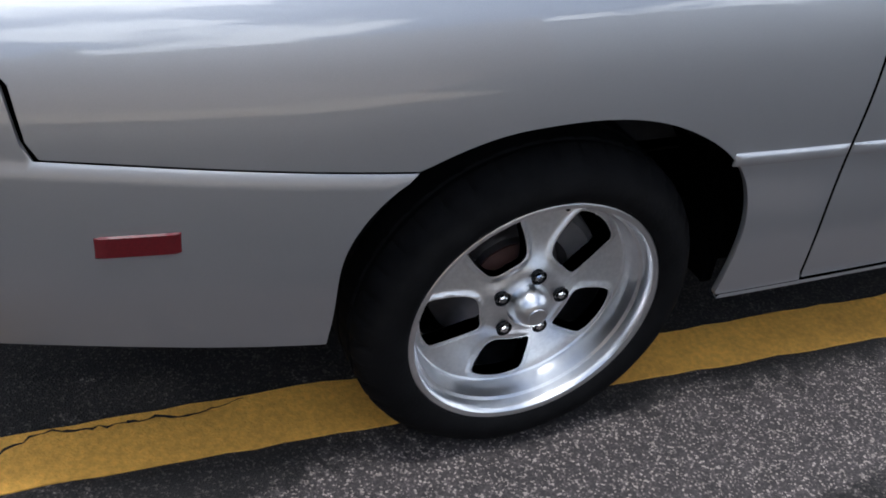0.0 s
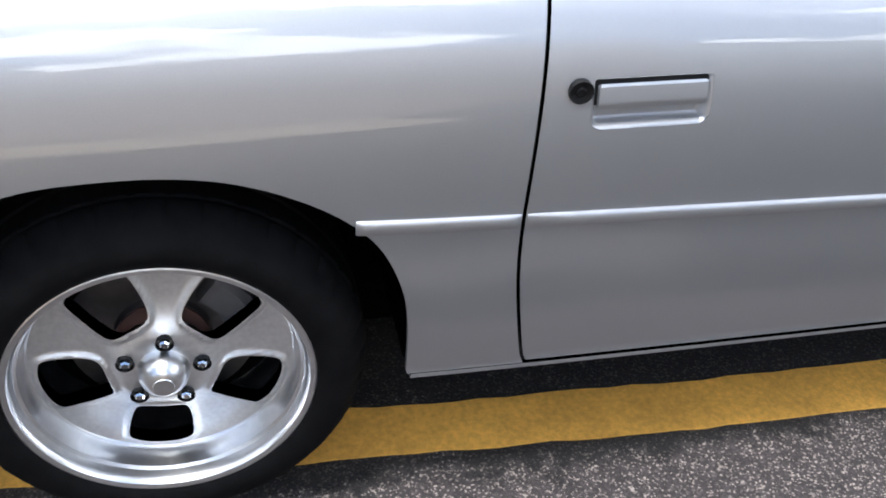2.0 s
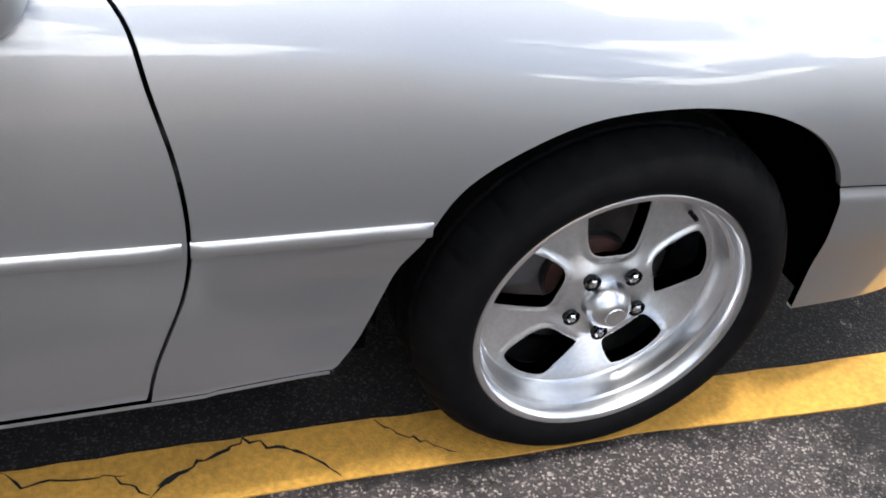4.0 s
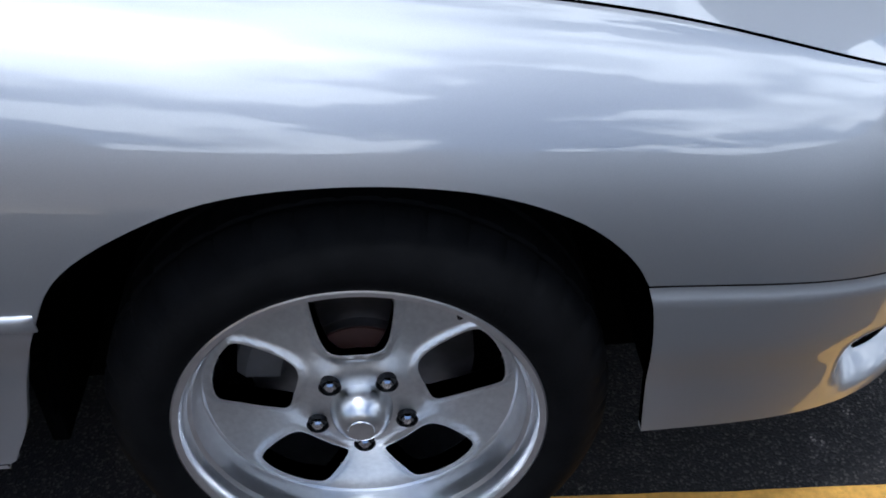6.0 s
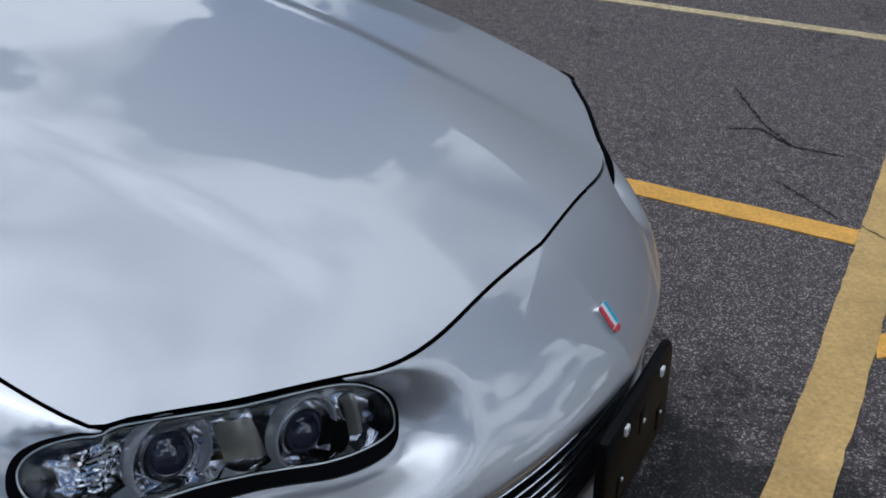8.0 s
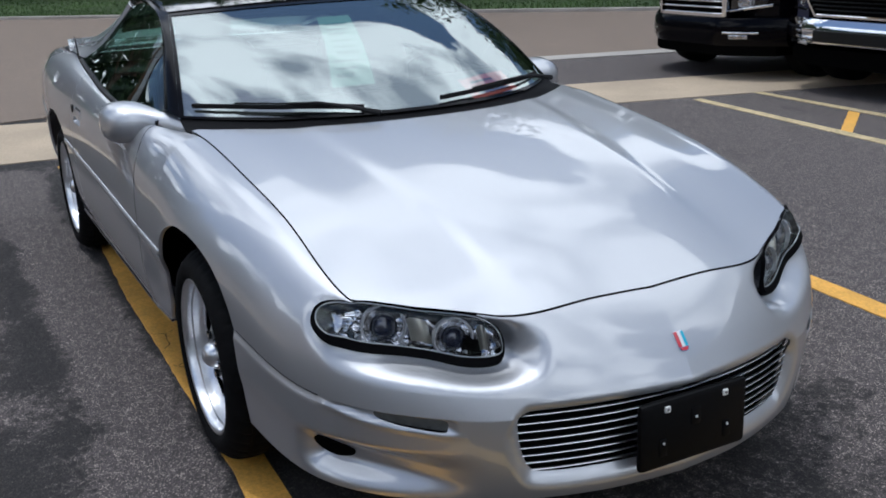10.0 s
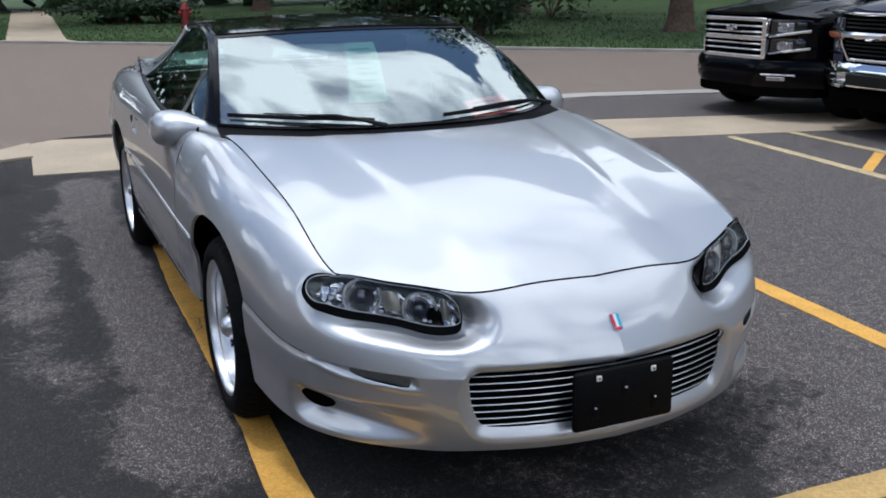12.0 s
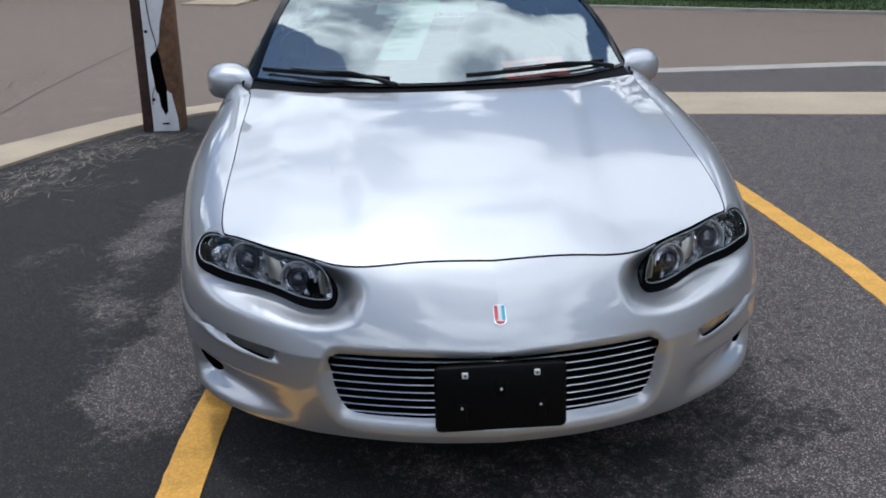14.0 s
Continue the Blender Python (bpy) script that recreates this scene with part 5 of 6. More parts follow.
for k in range(9):
    z = 0.250 + 0.0213 * k
    ends_u = 14.02 + (0.16 if k == 0 else 0.07 if k == 1 else 0.02 if k == 2 else 0.0) + (0.05 if k == 8 else 0)
    pts = []
    for u in list(np.linspace(ends_u, 16, 14)):
        v = (z - spline(BOTTOM, u)) / (spline(CREASE, u) - spline(BOTTOM, u))
        p = shell_raw(u, min(1.04, v))
        pts.append((p[0] - 0.026, p[1], z))
    pts = [(x, -y, zz) for x, y, zz in pts] + [p for p in pts[::-1][1:]]
    rows = [[(x + dx, y, zz + dz) for dx, dz in ((0, -0.0013), (0.0012, 0), (0, 0.0013), (-0.007, 0.0010), (-0.007, -0.0010))] for x, y, zz in pts]
    part("grille_bar", loft(rows, close=True, cap=True), M["alloy"], grille)

# number plate holder without a plate
holder = new("plate_holder")
holder.parent = CAR
holder["label"] = "black empty number plate holder with four screws"
bm = bmesh.new()
box(bm, (1.096, -0.170, 0.252), (1.120, 0.156, 0.428), 0.014)
plate = part("plate", bm, M["plate"], holder)
for lo, hi in (((1.110, -0.116, 0.285), (1.1225, -0.092, 0.330)), ((1.110, 0.078, 0.285), (1.1225, 0.102, 0.330)), ((1.110, -0.022, 0.345), (1.1222, 0.008, 0.390))):
    bm = bmesh.new()
    box(bm, lo, hi, 0.003)
    part("screw_boss", bm, M["plate"], plate)
for y, z, r in ((-0.095, 0.406, 0.0075), (0.081, 0.406, 0.0075), (-0.007, 0.366, 0.003), (-0.104, 0.320, 0.0025), (0.090, 0.320, 0.0025)):
    bm = bmesh.new()
    box(bm, (1.118, y - r, z - r), (1.1248, y + r, z + r), r * 0.2)
    sc = part("screw", bm, M["white_plastic"], holder)
    if r > 0.006:
        bm = lathe([(0.0, 0.0), (0.0035, 0.0), (0.0035, -0.004)], 12, "x")
        bmesh.ops.translate(bm, verts=bm.verts, vec=(1.1258, y, z))
        part("screw_head", bm, M["disc"], sc)

# bar emblem on the nose
emblem = new("emblem")
emblem.parent = CAR
c, n = shell(16, 1.405), shell_normal(16, 1.405)
n.y = 0
n.normalize()
up = Vector((n.z * -1, 0, n.x)).normalized()
frame_m = Matrix(((0, up.x, n.x, c.x), (1, up.y, n.y, c.y), (0, up.z, n.z, c.z), (0, 0, 0, 1)))
def shield(half_w, top, low):
    """Outline of a tall badge with soft corners and a bowed foot."""
    pts = [(-half_w + 0.004, top), (half_w - 0.004, top), (half_w, top - 0.004), (half_w, low + 0.010)]
    pts += [(half_w * math.cos(a), low + 0.010 - 0.010 * math.sin(a)) for a in np.linspace(0.15, math.pi - 0.15, 9)]
    return pts + [(-half_w, low + 0.010), (-half_w, top - 0.004)]


def badge_piece(name, outline, h, mt):
    bm = bmesh.new()
    face = bm.faces.new([bm.verts.new((x, y, h)) for x, y in outline])
    base = bmesh.ops.extrude_face_region(bm, geom=[face])["geom"]
    bmesh.ops.translate(bm, verts=[v for v in base if isinstance(v, bmesh.types.BMVert)], vec=(0, 0, -h - 0.006))
    bmesh.ops.transform(bm, matrix=frame_m, verts=bm.verts)
    part(name, bm, M[mt], emblem)


badge_piece("emblem_frame", shield(0.0152, 0.0262, -0.026), 0.005, "chrome")
for x0, x1, mt in ((-0.0135, -0.0045, "emb_red"), (-0.0045, 0.0045, "emb_white"), (0.0045, 0.0135, "emb_blue")):
    badge_piece("emblem_bar", [(x0, 0.0245), (x1, 0.0245), (x1, -0.014), (x0, -0.014)], 0.0065, mt)
badge_piece("emblem_foot", [(-0.012, -0.0155), (0.012, -0.0155), (0.009, -0.022), (0.0, -0.0245), (-0.009, -0.022)], 0.0065, "emb_red")


# door mirrors
def pod(center, size, power=2.6, skew=0.0, s=1):
    bm = bmesh.new()
    bmesh.ops.create_uvsphere(bm, u_segments=32, v_segments=20, radius=1)
    for v in bm.verts:
        q = [math.copysign(abs(c) ** (2 / power), c) for c in v.co]
        v.co = Vector((center[0] + q[0] * size[0] + skew * q[1], s * (center[1] + q[1] * size[1]), center[2] + q[2] * size[2]))
    return bm


for s in (-1, 1):
    mirror = new("door_mirror")
    mirror.parent = CAR
    rows = []
    for y, cx, cz, rx, rz in ((0.690, -0.745, 0.846, 0.150, 0.085), (0.735, -0.775, 0.858, 0.130, 0.070), (0.765, -0.812, 0.870, 0.112, 0.060), (0.795, -0.850, 0.881, 0.110, 0.060), (0.830, -0.884, 0.888, 0.116, 0.068),
                             (0.870, -0.894, 0.889, 0.122, 0.073), (0.908, -0.897, 0.889, 0.116, 0.071), (0.936, -0.900, 0.888, 0.098, 0.061), (0.952, -0.903, 0.887, 0.070, 0.044), (0.959, -0.905, 0.887, 0.034, 0.021)):
        ring = []
        for a in np.linspace(0, 2 * math.pi, 36, endpoint=False):
            c, q = math.cos(a), math.sin(a)
            ring.append((max(cx + rx * math.copysign(abs(c) ** 0.85, c), -0.985), y * s, cz + rz * math.copysign(abs(q) ** 0.85, q)))
        rows.append(ring)
    part("mirror_shell", loft(rows, close=True, cap=True), M["silver"], mirror)
    bm = bmesh.new()
    bmesh.ops.create_circle(bm, cap_ends=True, segments=28, radius=1, matrix=Matrix.Translation((-0.989, 0.872 * s, 0.893)) @ Matrix.Rotation(-0.06 * s, 4, "Z") @ Matrix.Rotation(math.pi / 2, 4, "Y") @ Matrix.Diagonal((0.046, 0.062, 1, 1)))
    part("mirror_glass", bm, M["chrome"], mirror)

# door handles and locks
for s in (-1, 1):
    def on_door(x, z, out):
        u, v = side_uv(x, z)
        p, n = shell(u, v), skin_normal(u, v)
        return Vector((p.x + n.x * out, (p.y + n.y * out) * s, p.z + n.z * out))
    gx, gz = (GRIP[0], (GRIP[0] + GRIP[1]) / 2, GRIP[1]), (GRIP[2], (GRIP[2] + GRIP[3]) / 2, GRIP[3])
    knots = [[on_door(x, z, 0) for x in gx] for z in gz]
    out_dir = skin_normal(*side_uv(gx[1], gz[1]))
    def weights(k, q):
        return [(q - k[1]) * (q - k[2]) / ((k[0] - k[1]) * (k[0] - k[2])), (q - k[0]) * (q - k[2]) / ((k[1] - k[0]) * (k[1] - k[2])), (q - k[0]) * (q - k[1]) / ((k[2] - k[0]) * (k[2] - k[1]))]
    def near_grip(x, z, out):
        p = Vector((0, 0, 0))
        for wz, row in zip(weights(gz, z), knots):
            for wx, q in zip(weights(gx, x), row):
                p += q * (wx * wz)
        return Vector((p.x, abs(p.y), p.z)) + out_dir * out
    def pressed(name, line, step, height, mt, lip, label=""):
        at = lambda x, z: near_grip(x, z, height(x, z))
        def facing(x, z):
            n = (at(x + 0.0006, z) - at(x - 0.0006, z)).cross(at(x, z + 0.0006) - at(x, z - 0.0006))
            return (n if n.dot(out_dir) > 0 else -n).normalized()
        return skin(name, fill(line, (), step), at, facing, M[mt], DOORS[s], (s,), lip, label)
    def cup(x, z):
        x0, x1, z0, z1 = GRIP
        return 0.0004 - 0.019 * ease(z0 - 0.001, z0 + 0.016, z) * ease(z1, z1 - 0.006, z) * ease(x0 - 0.001, x0 + 0.014, x) * ease(x1 + 0.001, x1 - 0.014, x)
    pressed("handle_recess", grip_line(0.0003, 0.018, 0.006), 0.0035, cup, "silver", 0.003)
    flap = [(-1.9435, 0.776), (-1.9405, 0.773), (-1.7865, 0.773), (-1.7835, 0.776), (-1.7835, 0.8055), (-1.7865, 0.8085), (-1.9405, 0.8085), (-1.9435, 0.8055)]
    seal = [(-1.9495, 0.778), (-1.7775, 0.778), (-1.7775, 0.8125), (-1.9495, 0.8125)]
    # dark seal plate; its black also stands for the gap's shade
    pressed("handle_seal", seal, 0.012, lambda x, z: -0.0065, "trim", 0.008)
    pressed("door_handle", flap, 0.0032, lambda x, z: 0.002 - 0.003 * ease(0.784, 0.770, z) - 0.002 * ease(0.8055, 0.809, z), "silver", 0.016)
    c = on_door(-1.971, 0.801, 0.002)
    bm = lathe([(0.0, -0.004), (0.0055, -0.004), (0.0075, -0.002), (0.012, -0.003), (0.0172, -0.005), (0.0178, 0.004)], 28)
    if s > 0:
        bmesh.ops.scale(bm, vec=(1, -1, 1), verts=bm.verts)
    bmesh.ops.translate(bm, verts=bm.verts, vec=c)
    part("door_lock", bm, M["trim"], DOORS[s], "black key lock")

# red side marker, tail lamp, aerial
for s in (-1, 1):
    rows = []
    for z in (0.567, 0.570, 0.603, 0.606):
        row = []
        for x in np.linspace(-3.266, -3.146, 10):
            u, v = side_uv(x, z)
            p = shell(u, v) + skin_normal(u, v) * (0.003 if 0.569 < z < 0.605 and -3.265 < x < -3.147 else -0.002)
            row.append((p.x, p.y * s, p.z))
        rows.append(row)
    part("side_marker", loft(rows), M["red_lens"], CAR, "red side marker reflector")
    rows = []
    for v in np.linspace(1.56, 1.80, 6):
        rows.append([(p.x, p.y * s, p.z) for p in [shell(u, v) + skin_normal(u, v) * 0.004 for u in np.linspace(0.6, 2.72, 20)]])
    part("tail_lamp", loft(rows), M["red_lens"], CAR, "dark red tail lamp")
part("aerial", tube([(-2.62, -0.76, 0.97), (-2.635, -0.762, 1.03), (-2.65, -0.764, 1.06)], [0.006, 0.0035, 0.002], 8), M["trim"], CAR)

# wipers
for y0, y1 in ((-0.70, -0.22), (0.05, 0.63)):
    wiper = new("wiper")
    wiper.parent = CAR
    pts = [screen_point(y / 0.735, 0.030 + 0.035 * (y1 - y) / (y1 - y0) * (1 if y0 < 0 else -0.4) + 0.012 * math.sin(math.pi * (y - y0) / (y1 - y0)) + (0.02 if y0 > 0 else 0), 0.016) for y in np.linspace(y0, y1, 18)]
    part("wiper_blade", tube(pts, 0.0050, 6, flat=1.8), M["trim"], wiper)
    arm = [pts[9] + Vector((0.01, 0, 0.012)), pts[12] + Vector((0.025, 0, 0.014)), pts[15] + Vector((0.05, 0, 0.004)), pts[17] + Vector((0.085, 0.02, -0.012))]
    part("wiper_arm", tube([tuple(p) for p in arm], [0.004, 0.0055, 0.007, 0.010], 8), M["trim"], wiper)
    part("wiper_bridge", tube([tuple(p + Vector((0.004, 0, 0.012))) for p in pts[4:14]], 0.003, 6), M["trim"], wiper)

# cabin
rows = []
for f in np.linspace(0, 1, 8):
    rows.append([(-0.50 - 0.52 * f - 0.22 * abs(s) ** 2.3 * (1 - f), 0.69 * s, 0.905 + 0.03 * math.sin(math.pi * f * 0.8) - 0.05 * ease(0.75, 1, f)) for s in np.linspace(-1, 1, 21)])
part("dashboard", solid(loft(rows), 0.03), M["interior"], CAR, "black dashboard top")
for y in (-0.36, 0.36):
    seat = new("seat")
    seat.parent = CAR
    part("backrest", pod((-1.62, y, 0.80), (0.10, 0.24, 0.30), 3.2), M["interior"], seat)
    part("headrest", pod((-1.68, y, 1.14), (0.05, 0.12, 0.075), 3.0), M["interior"], seat)
    part("cushion", pod((-1.35, y, 0.52), (0.28, 0.25, 0.10), 3.2), M["interior"], seat)
ring = [(-0.98 + 0.06 * math.sin(a), 0.36 + 0.185 * math.cos(a), 0.86 + 0.17 * math.sin(a)) for a in np.linspace(0, 2 * math.pi, 40, endpoint=False)]
part("steering_wheel", tube(ring, 0.014, 10, closed=True), M["interior"], CAR)
bm = bmesh.new()
box(bm, (-3.2, -0.72, 0.5), (-0.6, 0.72, 0.54), 0.01)
box(bm, (-3.2, -0.72, 0.5), (-2.0, 0.72, 0.86), 0.01)
part("cabin_floor", bm, M["interior"], CAR)
# unseen dark panel added to block light leaking in from the tail
bm = bmesh.new()
box(bm, (-2.32, -0.66, 0.5), (-2.28, 0.66, 0.90), 0.01)
part("cabin_rear", bm, M["interior"], CAR)
# headliner, which also closes light leaks behind the roof
rows = []
for f in np.linspace(0, 1, 5):
    rows.append([(-1.16 - 1.1 * f - 0.09 * abs(s) ** 2.4 * (1 - f), 0.60 * s, 1.212 + 0.03 * math.sin(math.pi * min(1, f)) - 0.02 * s * s - 0.09 * f * f) for s in np.linspace(-1, 1, 13)])
part("headliner", solid(loft(rows), 0.012), M["interior"], CAR)

for x0, x1, w, r in ((-0.70, -0.62, 0.50, 0.0035), (-0.62, -0.55, 0.40, 0.005)):
    part("dash_seam", tube([(x0 + (x1 - x0) * (y / w) ** 2 * -1.6, y - 0.05, 0.945 - 0.02 * (y / w) ** 2) for y in np.linspace(-w, w, 24)], r, 6), M["trim"], CAR)

sheet = new("window_sheet")
sheet.parent = CAR
sheet["label"] = "pale green price sheet taped inside the windscreen"
SHEET = lambda w, f: screen_point(-0.30 + 0.33 * (f - 0.12) + w, f, -0.008)
part("paper", loft([[SHEET(w, f) for w in np.linspace(-0.10, 0.11, 8)] for f in np.linspace(0.20, 0.80, 12)]), M["sticker"], sheet)
rng = random.Random(8)
for k in range(9):
    f = 0.26 + 0.055 * k
    a, b = -0.075 + rng.uniform(0, 0.03), 0.085 - rng.uniform(0, 0.07)
    part("text_bar", loft([[SHEET(w, f + d) + Vector((0.001, 0, 0.002)) for w in np.linspace(a, b, 6)] for d in (0.0, 0.014 if k % 3 else 0.028)]), M["sticker_ink"], sheet)
note = new("paper_note")
note.parent = CAR
note["label"] = "red paper note lying on the dashboard"
DASH = lambda f, y: screen_point(y / 0.735, f, -0.014 - 0.004 * math.sin(14 * y))
part("paper", loft([[DASH(f + 0.05 * (y - 0.2), y) for y in np.linspace(0.20, 0.47, 8)] for f in np.linspace(0.03, 0.17, 6)]), M["pink"], note)
for k in range(3):
    part("text_bar", loft([[DASH(f, y) + Vector((0.001, 0, 0.003)) for y in np.linspace(0.24, 0.42 - 0.03 * k, 6)] for f in (0.06 + 0.035 * k, 0.072 + 0.035 * k)]), M["pink_ink"], note)

# the far flank is drawn in a little more than the near one
for ob in CAR.children_recursive:
    if ob.type == "MESH" and ob.parent.name[:5] != "wheel":
        for v in ob.data.vertices:
            if v.co.y > 0:
                v.co.y *= 1 - 0.040 * ease(0.05, 0.60, v.co.y)

# ---- trees, bushes and things across the street ----
M["bark"] = mat("grey_brown_bark", (0.10, 0.065, 0.045), 0.9, grain=0.35, scale=14, stain=0.3, stain_scale=3, bump=0.8, bump_scale=30)
M["leaf"] = mat("tree_leaves", (0.045, 0.085, 0.022), 0.65, grain=0.5, scale=1.3, stain=0.35, stain_scale=0.4)
M["bush"] = mat("bush_leaves", (0.025, 0.05, 0.018), 0.7, grain=0.5, scale=3.0, stain=0.3, stain_scale=0.8)
# blades darkened likewise, tree shade included in the green
M["grass"] = mat("grass_blades", (0.044, 0.086, 0.016), 0.8, grain=0.4, scale=2.5, stain=0.35, stain_scale=0.5)
M["hydrant"] = mat("red_hydrant_paint", (0.24, 0.02, 0.018), 0.5, grain=0.2, scale=30)
M["brick"] = mat("tan_brick_wall", (0.34, 0.26, 0.19), 0.85, grain=0.15, scale=18, stain=0.15, stain_scale=0.8, bump=0.3, bump_scale=30)


def leaves(bm, rng, centre, size, count, leaf):
    """Many small tilted leaves in uneven clumps."""
    clumps = []
    for _ in range(max(5, count // 110)):
        d = Vector((rng.gauss(0, 1), rng.gauss(0, 1), rng.gauss(0, 0.8))).normalized() * rng.uniform(0.45, 1.0)
        clumps.append((Vector((d.x * size[0], d.y * size[1], d.z * size[2])), rng.uniform(0.18, 0.40)))
    for _ in range(count):
        c, r = clumps[rng.randrange(len(clumps))]
        p = Vector(centre) + c + Vector((rng.gauss(0, r * 0.6) * size[0], rng.gauss(0, r * 0.6) * size[1], rng.gauss(0, r * 0.5) * size[2]))
        q = Euler((rng.uniform(-0.9, 0.9), rng.uniform(-0.9, 0.9), rng.uniform(0, 6.3))).to_matrix()
        w = leaf * rng.uniform(0.6, 1.3)
        vs = [bm.verts.new(p + q @ Vector(k)) for k in ((-w, 0, 0), (0, -w * 0.55, w * 0.12), (w, 0, 0), (0, w * 0.55, w * 0.12))]
        bm.faces.new(vs)


def tree(at, height, spread, trunk_r, seed, label, count=5200, leaf=0.16):
    rng = random.Random(seed)
    t = thing("tree", label, "tree", at, "street trees")
    fork = height * 0.32
    pts = [(0, 0, -0.1), (0.02, 0.01, 0.25), (0.03, 0.02, fork * 0.5), (0.08, -0.03, fork), (0.15, 0.05, height * 0.62), (0.1, 0.1, height * 0.85)]
    bm = tube(pts, [trunk_r * 1.5, trunk_r * 1.1, trunk_r, trunk_r * 0.9, trunk_r * 0.5, trunk_r * 0.15], 12)
    for k in range(7):
        a = k * 0.9 + rng.uniform(-0.3, 0.3)
        z = fork * rng.uniform(0.85, 1.6)
        r = spread * rng.uniform(0.5, 0.85)
        limb = tube([(0.08, 0, z), (r * 0.45 * math.cos(a), r * 0.45 * math.sin(a), z + height * 0.14), (r * math.cos(a), r * math.sin(a), z + height * 0.24)], [trunk_r * 0.45, trunk_r * 0.3, trunk_r * 0.08], 7)
        me = bpy.data.meshes.new("limb")
        limb.to_mesh(me)
        limb.free()
        bm.from_mesh(me)
        bpy.data.meshes.remove(me)
    part("trunk", bm, M["bark"], t)
    bm = bmesh.new()
    leaves(bm, rng, (0, 0, height * 0.66), (spread, spread, height * 0.36), count, leaf)
    part("crown", bm, M["leaf"], t, smooth=False)
    return t


def bush(at, size, seed, label, count=2600):
    rng = random.Random(seed)
    b = thing("bush", label, "bush", at, "bushes on the lawn")
    bm = bmesh.new()
    for k in range(6):
        a = k * 1.05
        stem = tube([(0, 0, -0.05), (0.2 * size[0] * math.cos(a), 0.2 * size[1] * math.sin(a), size[2] * 0.5), (0.5 * size[0] * math.cos(a), 0.5 * size[1] * math.sin(a), size[2] * 1.1)], [0.03, 0.02, 0.008], 6)
        me = bpy.data.meshes.new("stem")
        stem.to_mesh(me)
        stem.free()
        bm.from_mesh(me)
        bpy.data.meshes.remove(me)
    part("stem_cluster", bm, M["bark"], b)
    bm = bmesh.new()
    leaves(bm, rng, (0, 0, size[2] * 0.85), (size[0], size[1], size[2] * 0.75), count, 0.085)
    part("foliage", bm, M["bush"], b, smooth=False)
    return b


L = 0.052
tree((-32.8, 2.6, L), 11, 4.5, 0.42, 11, "large leafy tree with a thick trunk on the lawn")
bush((-32.0, 2.2, L), (1.6, 1.6, 0.55), 12, "low dark bush round a tree trunk")
bush((-31.6, 3.6, L), (1.3, 1.3, 0.5), 13, "low dark bush round a tree trunk")
bush((-19.4, 7.3, L), (1.3, 1.2, 1.1), 14, "dense dark green bush on the lawn", 3800)
bush((-18.0, 8.7, L), (1.3, 1.3, 1.3), 15, "dense dark green bush on the lawn", 3800)
bush((-24.0, 9.6, L), (3.2, 1.5, 1.6), 16, "dense dark green bush on the lawn", 4200)
bush((-25.0, 14.5, L), (3.6, 1.8, 1.7), 18, "dense dark green bush on the lawn", 4200)
tree((-16.9, 13.4, L), 9.5, 4.0, 0.30, 21, "tall street tree with a brown trunk")
tree((-24.0, 12.0, L), 13, 5.5, 0.35, 22, "tall leafy tree at the back of the lawn")
tree((-30.0, 16.0, L), 13, 6.0, 0.35, 23, "tall leafy tree at the back of the lawn")
tree((-38.0, -8.0, L), 12, 5.5, 0.35, 24, "tall leafy tree at the back of the lawn")
tree((-40.0, 9.0, L), 13, 6.5, 0.35, 25, "tall leafy tree at the back of the lawn")
bush((-36.0, -4.6, L), (2.2, 1.5, 0.9), 26, "low dark bush beside the path")
# unseen plain walls, added to close the lot and shape the paint's reflections
M["siding"] = mat("pale_siding", (0.42, 0.42, 0.41), 0.8, grain=0.08, scale=30, stain=0.25, stain_scale=0.3)
slab("wall_south", [(4.2, -13.2), (13.7, -13.2), (13.7, -13.5), (4.2, -13.5)], -0.05, 5.2, M["siding"], "plain pale siding wall, unseen, added to close the lot", category="wall")
slab("wall_west", [(7.0, -18.6), (-36.0, -38.5), (-36.2, -38.2), (6.9, -18.3)], -0.05, 8.0, M["brick"], "plain tan brick wall, unseen, added across the street", category="wall")
# this one stands where the bonnet mirrors a straight roofline
slab("wall_north", [(-3.6, 13.0), (13.0, 13.0), (13.0, 13.3), (-3.6, 13.3)], -0.05, 8.4, M["siding"], "plain pale siding wall, unseen, added to close the lot", category="wall")
slab("wall_east", [(13.7, -13.5), (14.0, -13.5), (14.0, -2.0), (13.7, -2.0)], -0.05, 5.2, M["siding"], "plain pale siding wall, unseen, added to close the lot", category="wall")

PATH_A = [(-24.0, -1.25), (-22.3, 0.35), (-23.5, 0.12), (-50.0, 1.02), (-52.0, -0.55)]
PATH_B = [(-24.4, -5.2), (-23.0, -3.6), (-29.0, -3.0), (-60.0, -3.2), (-60.0, -5.0), (-30.0, -4.6)]
slab("path", PATH_A, 0.0, 0.070, M["concrete"], "pale concrete footpath through the lawn", category="path")
slab("path", PATH_B, 0.0, 0.068, M["concrete"], "pale concrete footpath through the lawn", category="path")

# far wood behind the lawn
rng = random.Random(77)
bm = bmesh.new()
